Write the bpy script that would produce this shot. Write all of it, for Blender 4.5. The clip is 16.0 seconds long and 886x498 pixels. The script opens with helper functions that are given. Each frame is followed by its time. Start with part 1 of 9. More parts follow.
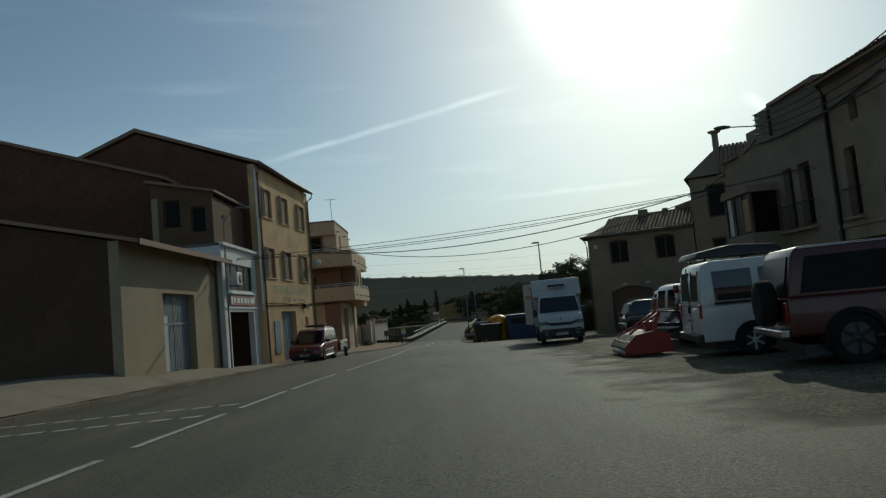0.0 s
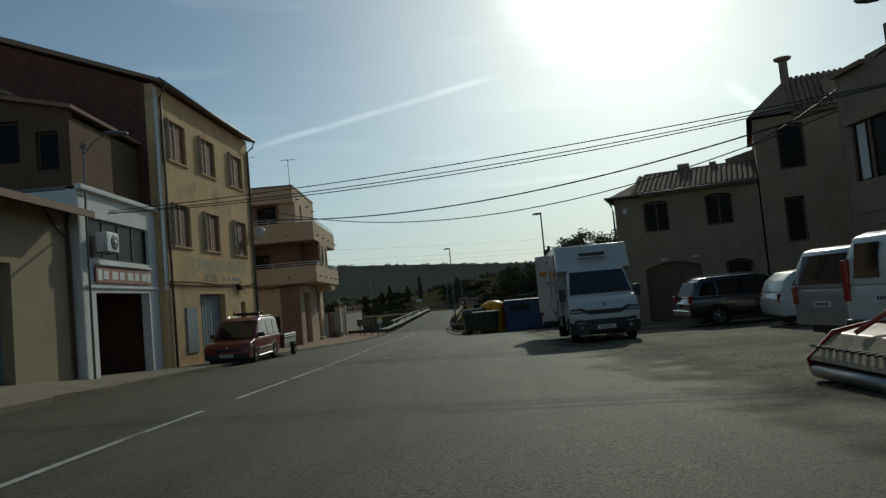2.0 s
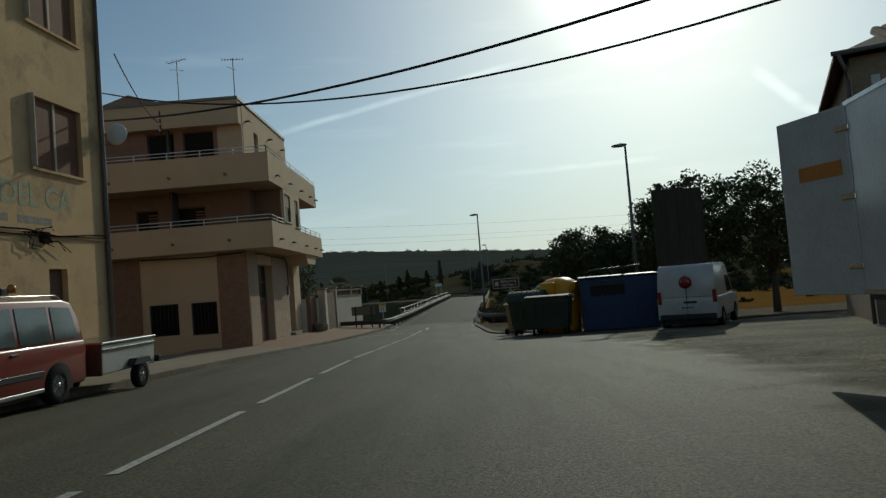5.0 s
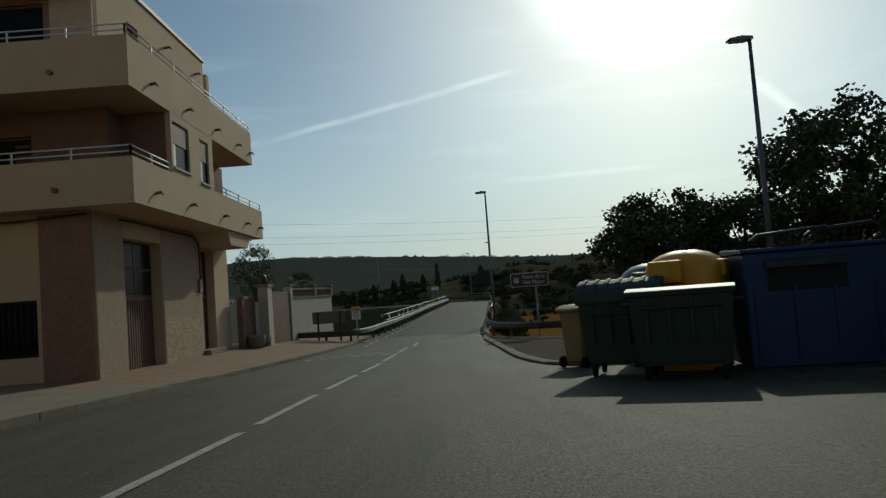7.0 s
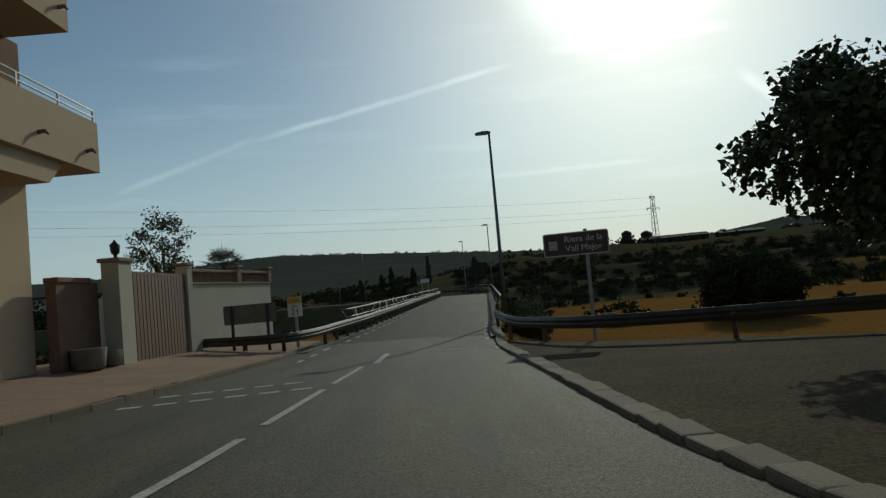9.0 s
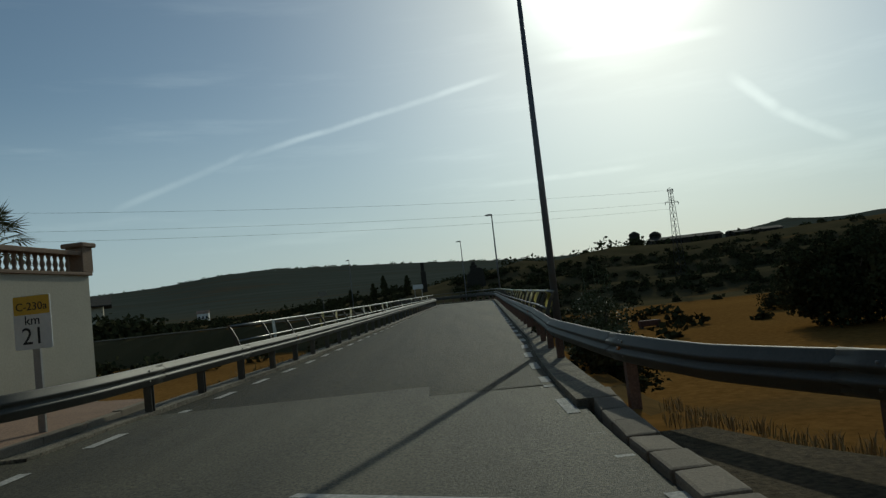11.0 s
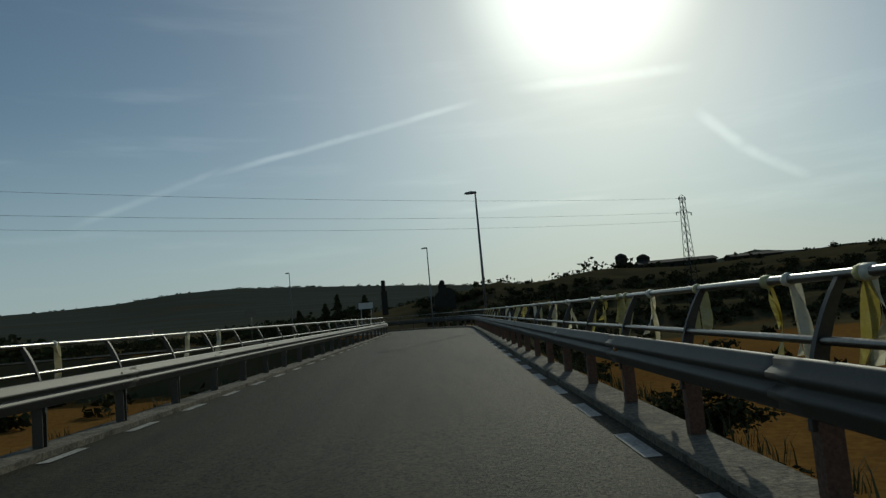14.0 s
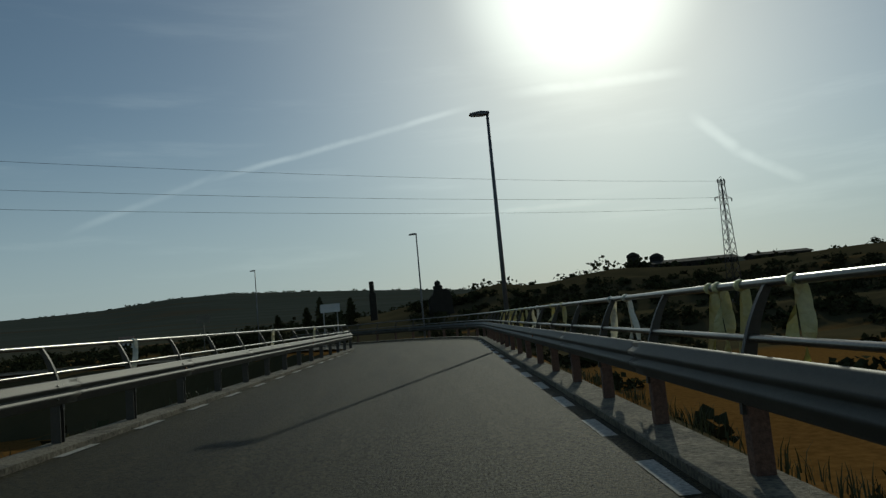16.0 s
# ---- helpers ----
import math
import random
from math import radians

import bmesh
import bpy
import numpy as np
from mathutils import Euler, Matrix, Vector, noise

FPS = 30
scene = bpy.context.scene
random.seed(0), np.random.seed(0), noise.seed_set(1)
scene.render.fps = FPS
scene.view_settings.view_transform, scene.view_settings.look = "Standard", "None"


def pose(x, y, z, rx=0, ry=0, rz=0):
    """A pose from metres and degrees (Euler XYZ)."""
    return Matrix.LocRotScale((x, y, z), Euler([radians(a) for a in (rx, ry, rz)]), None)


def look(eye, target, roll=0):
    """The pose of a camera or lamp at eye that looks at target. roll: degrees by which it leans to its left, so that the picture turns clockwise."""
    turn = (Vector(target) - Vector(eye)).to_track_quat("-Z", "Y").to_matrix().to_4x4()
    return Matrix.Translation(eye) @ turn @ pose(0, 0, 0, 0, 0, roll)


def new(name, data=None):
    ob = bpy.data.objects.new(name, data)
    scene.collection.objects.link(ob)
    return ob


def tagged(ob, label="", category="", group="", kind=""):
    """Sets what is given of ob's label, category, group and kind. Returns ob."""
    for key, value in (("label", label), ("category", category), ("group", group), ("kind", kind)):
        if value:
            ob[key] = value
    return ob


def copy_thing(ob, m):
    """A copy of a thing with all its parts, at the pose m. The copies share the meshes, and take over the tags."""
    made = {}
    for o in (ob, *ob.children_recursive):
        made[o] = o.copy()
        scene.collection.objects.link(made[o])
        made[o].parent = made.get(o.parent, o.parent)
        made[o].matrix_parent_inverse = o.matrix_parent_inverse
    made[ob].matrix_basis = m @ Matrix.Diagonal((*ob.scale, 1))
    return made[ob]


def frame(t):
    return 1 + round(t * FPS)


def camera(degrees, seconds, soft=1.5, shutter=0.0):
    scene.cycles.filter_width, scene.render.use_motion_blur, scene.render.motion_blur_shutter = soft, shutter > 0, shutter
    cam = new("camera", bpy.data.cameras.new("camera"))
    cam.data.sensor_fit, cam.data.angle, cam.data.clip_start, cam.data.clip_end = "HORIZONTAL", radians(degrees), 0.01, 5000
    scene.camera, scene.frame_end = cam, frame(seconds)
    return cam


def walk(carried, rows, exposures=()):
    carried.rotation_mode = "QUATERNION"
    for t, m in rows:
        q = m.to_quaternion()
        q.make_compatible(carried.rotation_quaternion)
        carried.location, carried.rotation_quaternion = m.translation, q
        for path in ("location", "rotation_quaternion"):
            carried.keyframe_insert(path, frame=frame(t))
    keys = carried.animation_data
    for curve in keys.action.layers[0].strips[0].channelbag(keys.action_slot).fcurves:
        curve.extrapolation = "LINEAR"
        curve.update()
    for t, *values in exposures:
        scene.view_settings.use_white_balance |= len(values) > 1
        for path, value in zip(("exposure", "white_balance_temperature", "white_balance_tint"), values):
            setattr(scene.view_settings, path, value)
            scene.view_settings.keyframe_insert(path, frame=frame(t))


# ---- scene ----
cam = camera(64.19, 16.0, soft=1.35)
# seconds, x, y, z, and the turn about x, y and z in degrees
PATH = [
    (0.0, 0.0, -0.0, 0.967, 94.919, 5.279, -0.071),
    (0.5, -0.006, 2.895, 0.923, 94.536, 5.194, -0.42),
    (1.0, 0.055, 5.696, 0.868, 94.274, 5.049, -0.686),
    (1.5, 0.056, 8.599, 0.786, 93.873, 5.246, -1.077),
    (2.0, 0.139, 11.479, 0.704, 93.848, 5.193, -1.369),
    (2.5, 0.232, 14.49, 0.62, 93.71, 5.503, -1.326),
    (3.0, 0.223, 17.485, 0.534, 93.857, 5.321, -0.245),
    (3.5, 0.199, 20.616, 0.48, 93.449, 5.005, -0.054),
    (4.0, 0.196, 23.843, 0.36, 93.395, 4.715, 0.267),
    (4.2, 0.217, 25.099, 0.332, 93.153, 4.664, 0.418),
    (6.3, 0.089, 40.028, -0.086, 92.873, 4.688, 0.155),
    (6.5, 0.12, 41.452, -0.142, 92.997, 4.614, 0.24),
    (7.0, 0.126, 44.878, -0.245, 93.44, 4.311, 0.128),
    (7.5, 0.154, 48.197, -0.32, 93.376, 3.749, 0.026),
    (8.0, 0.158, 51.539, -0.417, 93.404, 3.25, -0.116),
    (8.2, 0.158, 52.909, -0.529, 93.099, 3.776, -0.219),
    (10.3, 0.386, 68.561, -1.174, 93.412, 6.176, -0.773),
    (10.5, 0.393, 70.116, -1.241, 93.587, 6.534, -0.873),
    (11.0, 0.436, 74.157, -1.328, 93.917, 6.317, -0.725),
    (11.5, 0.476, 78.487, -1.431, 94.073, 7.459, -1.351),
    (12.0, 0.632, 82.51, -1.48, 94.646, 6.617, -1.814),
    (12.5, 0.839, 86.538, -1.482, 95.317, 5.179, -2.264),
    (13.0, 1.153, 90.649, -1.482, 95.621, 4.68, -2.751),
    (13.5, 1.376, 94.878, -1.45, 95.579, 4.862, -3.288),
    (14.0, 1.644, 99.075, -1.445, 95.648, 5.018, -3.389),
    (14.5, 1.942, 103.414, -1.445, 95.457, 5.174, -3.58),
    (15.0, 2.275, 107.842, -1.404, 95.657, 5.052, -3.742),
    (15.5, 2.576, 112.279, -1.38, 95.912, 4.971, -3.897),
    (16.0, 2.935, 116.648, -1.333, 96.013, 5.178, -3.636),
]
walk(cam, [(r[0], pose(*r[1:])) for r in PATH],
     exposures=[(0.0, -0.22, 6400, -6.0), (4.0, -0.22, 6400, -6.0), (7.0, -0.28, 6400, -6.0), (10.5, -0.38, 6400, -6.0), (12.5, -0.52, 6400, -6.0),
                (16.0, -0.68, 6400, -6.0)])

# ---- sky, sun and exposure ----
SUN_AZ, SUN_EL = 18.6, 26.0          # degrees: to the right of +y, above the horizon
scene.view_settings.exposure = 0.0
world = bpy.data.worlds.new("world")
scene.world = world
world.use_nodes = True
wn, wl = world.node_tree.nodes, world.node_tree.links
wn.clear()
w_out = wn.new("ShaderNodeOutputWorld")
w_bg = wn.new("ShaderNodeBackground")
w_sky = wn.new("ShaderNodeTexSky")
w_sky.sky_type, w_sky.sun_disc = "NISHITA", False
w_sky.sun_elevation, w_sky.sun_rotation = radians(SUN_EL), radians(SUN_AZ)
w_sky.altitude, w_sky.air_density, w_sky.dust_density, w_sky.ozone_density = 300, 1.0, 0.8, 1.6
w_bg.inputs["Strength"].default_value = 0.075


def sky_math(op, a, b=None):
    x = wn.new("ShaderNodeMath")
    x.operation = op
    for sock, v in zip(x.inputs, (a, b)):
        if v is None:
            continue
        if isinstance(v, (int, float)):
            sock.default_value = v
        else:
            wl.new(v, sock)
    return x.outputs[0]


def sky_dot(v):
    x = wn.new("ShaderNodeVectorMath")
    x.operation = "DOT_PRODUCT"
    x.inputs[1].default_value = v
    wl.new(w_co.outputs["Generated"], x.inputs[0])
    return x.outputs["Value"]


def sky_range(src, a, b, c=0.0, d=1.0):
    x = wn.new("ShaderNodeMapRange")
    x.interpolation_type = "SMOOTHSTEP"
    for k, v in (("From Min", a), ("From Max", b), ("To Min", c), ("To Max", d)):
        x.inputs[k].default_value = v
    wl.new(src, x.inputs["Value"])
    return x.outputs["Result"]


def heading(az, el):
    return Vector((math.sin(radians(az)) * math.cos(radians(el)), math.cos(radians(az)) * math.cos(radians(el)), math.sin(radians(el))))


w_co = wn.new("ShaderNodeTexCoord")


def sky_noise(scale, detail, stretch):
    mp = wn.new("ShaderNodeMapping")
    mp.inputs["Scale"].default_value = stretch
    wl.new(w_co.outputs["Generated"], mp.inputs["Vector"])
    t = wn.new("ShaderNodeTexNoise")
    t.inputs["Scale"].default_value, t.inputs["Detail"].default_value, t.inputs["Roughness"].default_value = scale, detail, 0.6
    wl.new(mp.outputs[0], t.inputs["Vector"])
    return t.outputs["Fac"]


wobble = sky_noise(14, 4, (1, 1, 1))


def contrail(a, b, width, gain):
    """A vapour trail from one direction to another, each as (azimuth, elevation)."""
    a, b = heading(*a), heading(*b)
    n = a.cross(b).normalized()
    t = n.cross(a)
    length = math.acos(max(-1, min(1, a.dot(b))))
    across = sky_math("ABSOLUTE", sky_math("ADD", sky_dot(n), sky_math("MULTIPLY", sky_math("SUBTRACT", wobble, 0.5), width * 1.6)))
    soft = sky_range(across, width * 1.5, width * 0.1)
    way = sky_math("ARCTAN2", sky_dot(t), sky_dot(a))
    ends = sky_math("MULTIPLY", sky_range(way, -0.01, length * 0.35), sky_range(way, length + 0.02, length * 0.85))
    return sky_math("MULTIPLY", sky_math("MULTIPLY", soft, ends), sky_math("MULTIPLY", sky_range(wobble, 0.25, 0.65, 0.4, 1.0), gain))


TRAILS = [
    ((-24.5, 8.6), (-13.53, 12.88), 0.0045, 0.25),
    ((-15.5, 12.1), (7.5, 17.1), 0.0042, 0.5),
    ((9.76, 17.68), (24.52, 17.24), 0.007, 0.5),
    ((24.74, 14.05), (27.42, 11.03), 0.008, 0.5),
    ((27.03, 11.1), (31.48, 8.22), 0.007, 0.45),
    ((3.93, 8.52), (17.4, 8.49), 0.004, 0.35),
]
trails = None
for spec in TRAILS:
    c = contrail(*spec)
    trails = c if trails is None else sky_math("MAXIMUM", trails, c)
w_sep = wn.new("ShaderNodeSeparateXYZ")
wl.new(w_co.outputs["Generated"], w_sep.inputs[0])
bands = sky_math("MULTIPLY", sky_range(sky_noise(3.0, 7, (1.0, 1.0, 9.0)), 0.5, 0.78),
                 sky_math("MULTIPLY", sky_range(w_sep.outputs["Z"], 0.03, 0.14), sky_range(w_sep.outputs["Z"], 0.62, 0.2)))
cloud = sky_math("MAXIMUM", trails, sky_math("MULTIPLY", bands, 0.22))
w_add = wn.new("ShaderNodeMix")
w_add.data_type, w_add.blend_type = "RGBA", "ADD"
w_add.inputs["B"].default_value = (5.5, 5.4, 5.2, 1)
wl.new(cloud, w_add.inputs["Factor"])
# pale haze low over the horizon
w_haze = wn.new("ShaderNodeMix")
w_haze.data_type = "RGBA"
w_haze.inputs["B"].default_value = (6.5, 7.6, 9.1, 1)
wl.new(sky_range(w_sep.outputs["Z"], 0.32, -0.04, 0.0, 0.8), w_haze.inputs["Factor"])
wl.new(w_sky.outputs[0], w_haze.inputs["A"])
wl.new(w_haze.outputs["Result"], w_add.inputs["A"])
# the bright aureole round the sun
near_sun = sky_dot(heading(SUN_AZ - 1.3, SUN_EL + 0.2))
aureole = sky_math("ADD", sky_math("MULTIPLY", sky_math("POWER", sky_range(near_sun, math.cos(radians(36)), 1.0), 3.0), 2.1),
                   sky_math("MULTIPLY", sky_math("POWER", sky_range(near_sun, math.cos(radians(11.5)), 1.0), 1.5), 10.5))
w_glow = wn.new("ShaderNodeMix")
w_glow.data_type, w_glow.blend_type = "RGBA", "ADD"
w_glow.clamp_factor = False
w_glow.inputs["B"].default_value = (1.0, 0.98, 0.93, 1)
wl.new(aureole, w_glow.inputs["Factor"])
wl.new(w_add.outputs["Result"], w_glow.inputs["A"])
wl.new(w_glow.outputs["Result"], w_bg.inputs["Color"])
wl.new(w_bg.outputs[0], w_out.inputs["Surface"])

sun_data = bpy.data.lights.new("sun", "SUN")
sun_data.energy, sun_data.angle, sun_data.color = 1.75, radians(0.55), (1.0, 0.93, 0.82)
sun = new("sun", sun_data)
_az, _el = radians(SUN_AZ), radians(SUN_EL)
SUN_DIR = Vector((math.sin(_az) * math.cos(_el), math.cos(_az) * math.cos(_el), math.sin(_el)))
sun.matrix_world = look(SUN_DIR * 200, (0, 0, 0))

# ---- materials ----
def material(name, color, rough=0.8, metal=0.0, color2=None, scale=1.0, detail=6.0, mix=0.5, fine=40.0, fine_mix=0.15, bump=0.2,
             bump_scale=60.0, vary=0.0, stain=None, stain_scale=0.6, stain_amount=0.0, spec=0.5, stretch=(1, 1, 1), even_grain=False):
    """A surface with patches of a second colour, a fine grain, stains, and relief. All scales are per metre, in world space."""
    m = bpy.data.materials.new(name)
    m.use_nodes = True
    n, l = m.node_tree.nodes, m.node_tree.links
    b = n["Principled BSDF"]
    b.inputs["Roughness"].default_value, b.inputs["Metallic"].default_value = rough, metal
    b.inputs["Specular IOR Level"].default_value = spec * 0.4 if rough > 0.8 else spec
    geo = n.new("ShaderNodeNewGeometry")
    mp = n.new("ShaderNodeMapping")
    mp.inputs["Scale"].default_value = stretch
    l.new(geo.outputs["Position"], mp.inputs["Vector"])

    def noisy(s, d=detail, rough_=0.6, even=False):
        t = n.new("ShaderNodeTexNoise")
        t.inputs["Scale"].default_value, t.inputs["Detail"].default_value, t.inputs["Roughness"].default_value = s, d, rough_
        l.new(geo.outputs["Position"] if even else mp.outputs[0], t.inputs["Vector"])
        return t.outputs["Fac"]

    def ramp(src, lo, hi):
        r = n.new("ShaderNodeMapRange")
        r.inputs["From Min"].default_value, r.inputs["From Max"].default_value = lo, hi
        l.new(src, r.inputs["Value"])
        return r.outputs["Result"]

    def mixed(a, c, fac, blend="MIX"):
        x = n.new("ShaderNodeMix")
        x.data_type, x.blend_type = "RGBA", blend
        if isinstance(fac, float):
            x.inputs["Factor"].default_value = fac
        else:
            l.new(fac, x.inputs["Factor"])
        for sock, v in ((x.inputs["A"], a), (x.inputs["B"], c)):
            if isinstance(v, tuple):
                sock.default_value = (*v, 1)
            else:
                l.new(v, sock)
        return x.outputs["Result"]

    c2 = color2 or tuple(v * 0.75 for v in color)
    f = ramp(noisy(scale), 0.5 - 0.35 * (1 - mix) - 0.05, 0.5 + 0.3)
    col = mixed(color, c2, f)
    if stain_amount:
        f = ramp(noisy(stain_scale, 8.0, 0.7), 0.52, 0.75)
        x = n.new("ShaderNodeMath")
        x.operation = "MULTIPLY"
        x.inputs[1].default_value = stain_amount
        l.new(f, x.inputs[0])
        col = mixed(col, stain or tuple(v * 0.5 for v in color), x.outputs[0])
    g = ramp(noisy(fine, 3.0, even=even_grain), 0.3, 0.7)
    gm = n.new("ShaderNodeMapRange")
    gm.inputs["To Min"].default_value, gm.inputs["To Max"].default_value = 1 - fine_mix, 1 + fine_mix
    l.new(g, gm.inputs["Value"])
    if vary:
        info = n.new("ShaderNodeObjectInfo")
        v = n.new("ShaderNodeMapRange")
        v.inputs["To Min"].default_value, v.inputs["To Max"].default_value = 1 - vary, 1 + vary
        l.new(info.outputs["Random"], v.inputs["Value"])
        mul = n.new("ShaderNodeMath")
        mul.operation = "MULTIPLY"
        l.new(gm.outputs["Result"], mul.inputs[0])
        l.new(v.outputs["Result"], mul.inputs[1])
        gain = mul.outputs[0]
    else:
        gain = gm.outputs["Result"]
    sc = n.new("ShaderNodeVectorMath")
    sc.operation = "SCALE"
    l.new(col, sc.inputs[0])
    l.new(gain, sc.inputs["Scale"])
    l.new(sc.outputs[0], b.inputs["Base Color"])
    if bump:
        bp = n.new("ShaderNodeBump")
        bp.inputs["Strength"].default_value, bp.inputs["Distance"].default_value = bump, 0.02
        l.new(noisy(bump_scale, 4.0, even=even_grain), bp.inputs["Height"])
        l.new(bp.outputs[0], b.inputs["Normal"])
    return m


def glossy(name, color, rough=0.1, metal=0.0, coat=0.0, spec=0.5, dirt=0.1):
    m = material(name, color, rough, metal, mix=0.3, scale=2.0, fine=25.0, fine_mix=dirt, bump=0.02, bump_scale=8.0, spec=spec)
    m.node_tree.nodes["Principled BSDF"].inputs["Coat Weight"].default_value = coat
    m.node_tree.nodes["Principled BSDF"].inputs["Coat Roughness"].default_value = 0.08
    return m


def glass(name, color=(0.8, 0.85, 0.85), rough=0.02):
    m = bpy.data.materials.new(name)
    m.use_nodes = True
    b = m.node_tree.nodes["Principled BSDF"]
    b.inputs["Base Color"].default_value = (*color, 1)
    b.inputs["Roughness"].default_value = rough
    b.inputs["Transmission Weight"].default_value = 1.0
    b.inputs["IOR"].default_value = 1.45
    return m


def lamp_glow(name, color, strength):
    m = bpy.data.materials.new(name)
    m.use_nodes = True
    b = m.node_tree.nodes["Principled BSDF"]
    b.inputs["Base Color"].default_value = (*color, 1)
    b.inputs["Emission Color"].default_value = (*color, 1)
    b.inputs["Emission Strength"].default_value = strength
    return m


ASPHALT = material("asphalt", (0.05, 0.0435, 0.025), 0.75, color2=(0.112, 0.097, 0.057), scale=0.9, fine=38.0, fine_mix=0.75, bump=0.6, bump_scale=70.0,
                   stain=(0.024, 0.022, 0.017), stain_scale=0.7, stain_amount=0.7, stretch=(1, 0.14, 1), spec=0.28, even_grain=True)
ASPHALT_BRIDGE = material("dark_asphalt", (0.022, 0.0185, 0.008), 0.7, color2=(0.056, 0.047, 0.021), scale=1.1, fine=30.0, fine_mix=0.95, bump=0.8, bump_scale=55.0,
                          stain=(0.016, 0.0135, 0.0075), stain_scale=0.9, stain_amount=0.75, stretch=(1, 0.06, 1), spec=0.12, even_grain=True)
ASPHALT_OLD = material("old_asphalt", (0.035, 0.03, 0.018), 0.85, color2=(0.25, 0.215, 0.135), scale=0.5, fine=17.0, fine_mix=1.0, bump=1.0,
                       bump_scale=40.0, stain=(0.06, 0.054, 0.04), stain_scale=0.4, stain_amount=0.5, spec=0.3, even_grain=True)


def worn_border(m, slope, start, width):
    """Lets an old top layer thin out in ragged patches towards the line x = start + slope * y."""
    n, l = m.node_tree.nodes, m.node_tree.links
    out = n["Material Output"]
    surface = out.inputs["Surface"].links[0].from_socket
    geo = n.new("ShaderNodeNewGeometry")
    pos = n.new("ShaderNodeSeparateXYZ")
    l.new(geo.outputs["Position"], pos.inputs[0])
    side = n.new("ShaderNodeMath")
    side.operation = "MULTIPLY_ADD"
    side.inputs[1].default_value = -slope
    l.new(pos.outputs["Y"], side.inputs[0])
    l.new(pos.outputs["X"], side.inputs[2])
    reach = n.new("ShaderNodeMapRange")
    reach.inputs["From Min"].default_value, reach.inputs["From Max"].default_value = start, start + width
    reach.inputs["To Min"].default_value, reach.inputs["To Max"].default_value = -0.35, 1.35
    l.new(side.outputs[0], reach.inputs["Value"])
    ragged = n.new("ShaderNodeTexNoise")
    ragged.inputs["Scale"].default_value, ragged.inputs["Detail"].default_value = 1.1, 10.0
    l.new(geo.outputs["Position"], ragged.inputs["Vector"])
    shift = n.new("ShaderNodeMath")
    shift.operation = "MULTIPLY_ADD"
    shift.inputs[1].default_value = 1.6
    l.new(ragged.outputs["Fac"], shift.inputs[0])
    l.new(reach.outputs["Result"], shift.inputs[2])
    level = n.new("ShaderNodeMapRange")
    level.inputs["From Min"].default_value, level.inputs["From Max"].default_value = 0.9, 1.7
    l.new(shift.outputs[0], level.inputs["Value"])
    clear = n.new("ShaderNodeBsdfTransparent")
    mix = n.new("ShaderNodeMixShader")
    l.new(level.outputs["Result"], mix.inputs[0])
    l.new(clear.outputs[0], mix.inputs[1])
    l.new(surface, mix.inputs[2])
    l.new(mix.outputs[0], out.inputs["Surface"])


worn_border(ASPHALT_OLD, 0.048, 0.9, 4.5)
WHITE_LINE = material("road_paint", (0.52, 0.5, 0.45), 0.85, color2=(0.3, 0.285, 0.25), scale=4.0, fine=30.0, fine_mix=0.35, bump=0.4, bump_scale=90)
KERB = material("kerb_concrete", (0.23, 0.19, 0.14), 0.9, color2=(0.17, 0.14, 0.1), scale=1.2, fine=50, fine_mix=0.2, stain_amount=0.5, vary=0.15)
PAVING = material("pavement_concrete", (0.27, 0.225, 0.165), 0.9, color2=(0.2, 0.165, 0.12), scale=0.8, fine=45, fine_mix=0.2, stain_amount=0.5, bump=0.4)
PAVER_RED = material("red_pavers", (0.27, 0.175, 0.115), 0.9, color2=(0.2, 0.13, 0.09), scale=1.5, fine=30, fine_mix=0.25, stain_amount=0.4, vary=0.2)
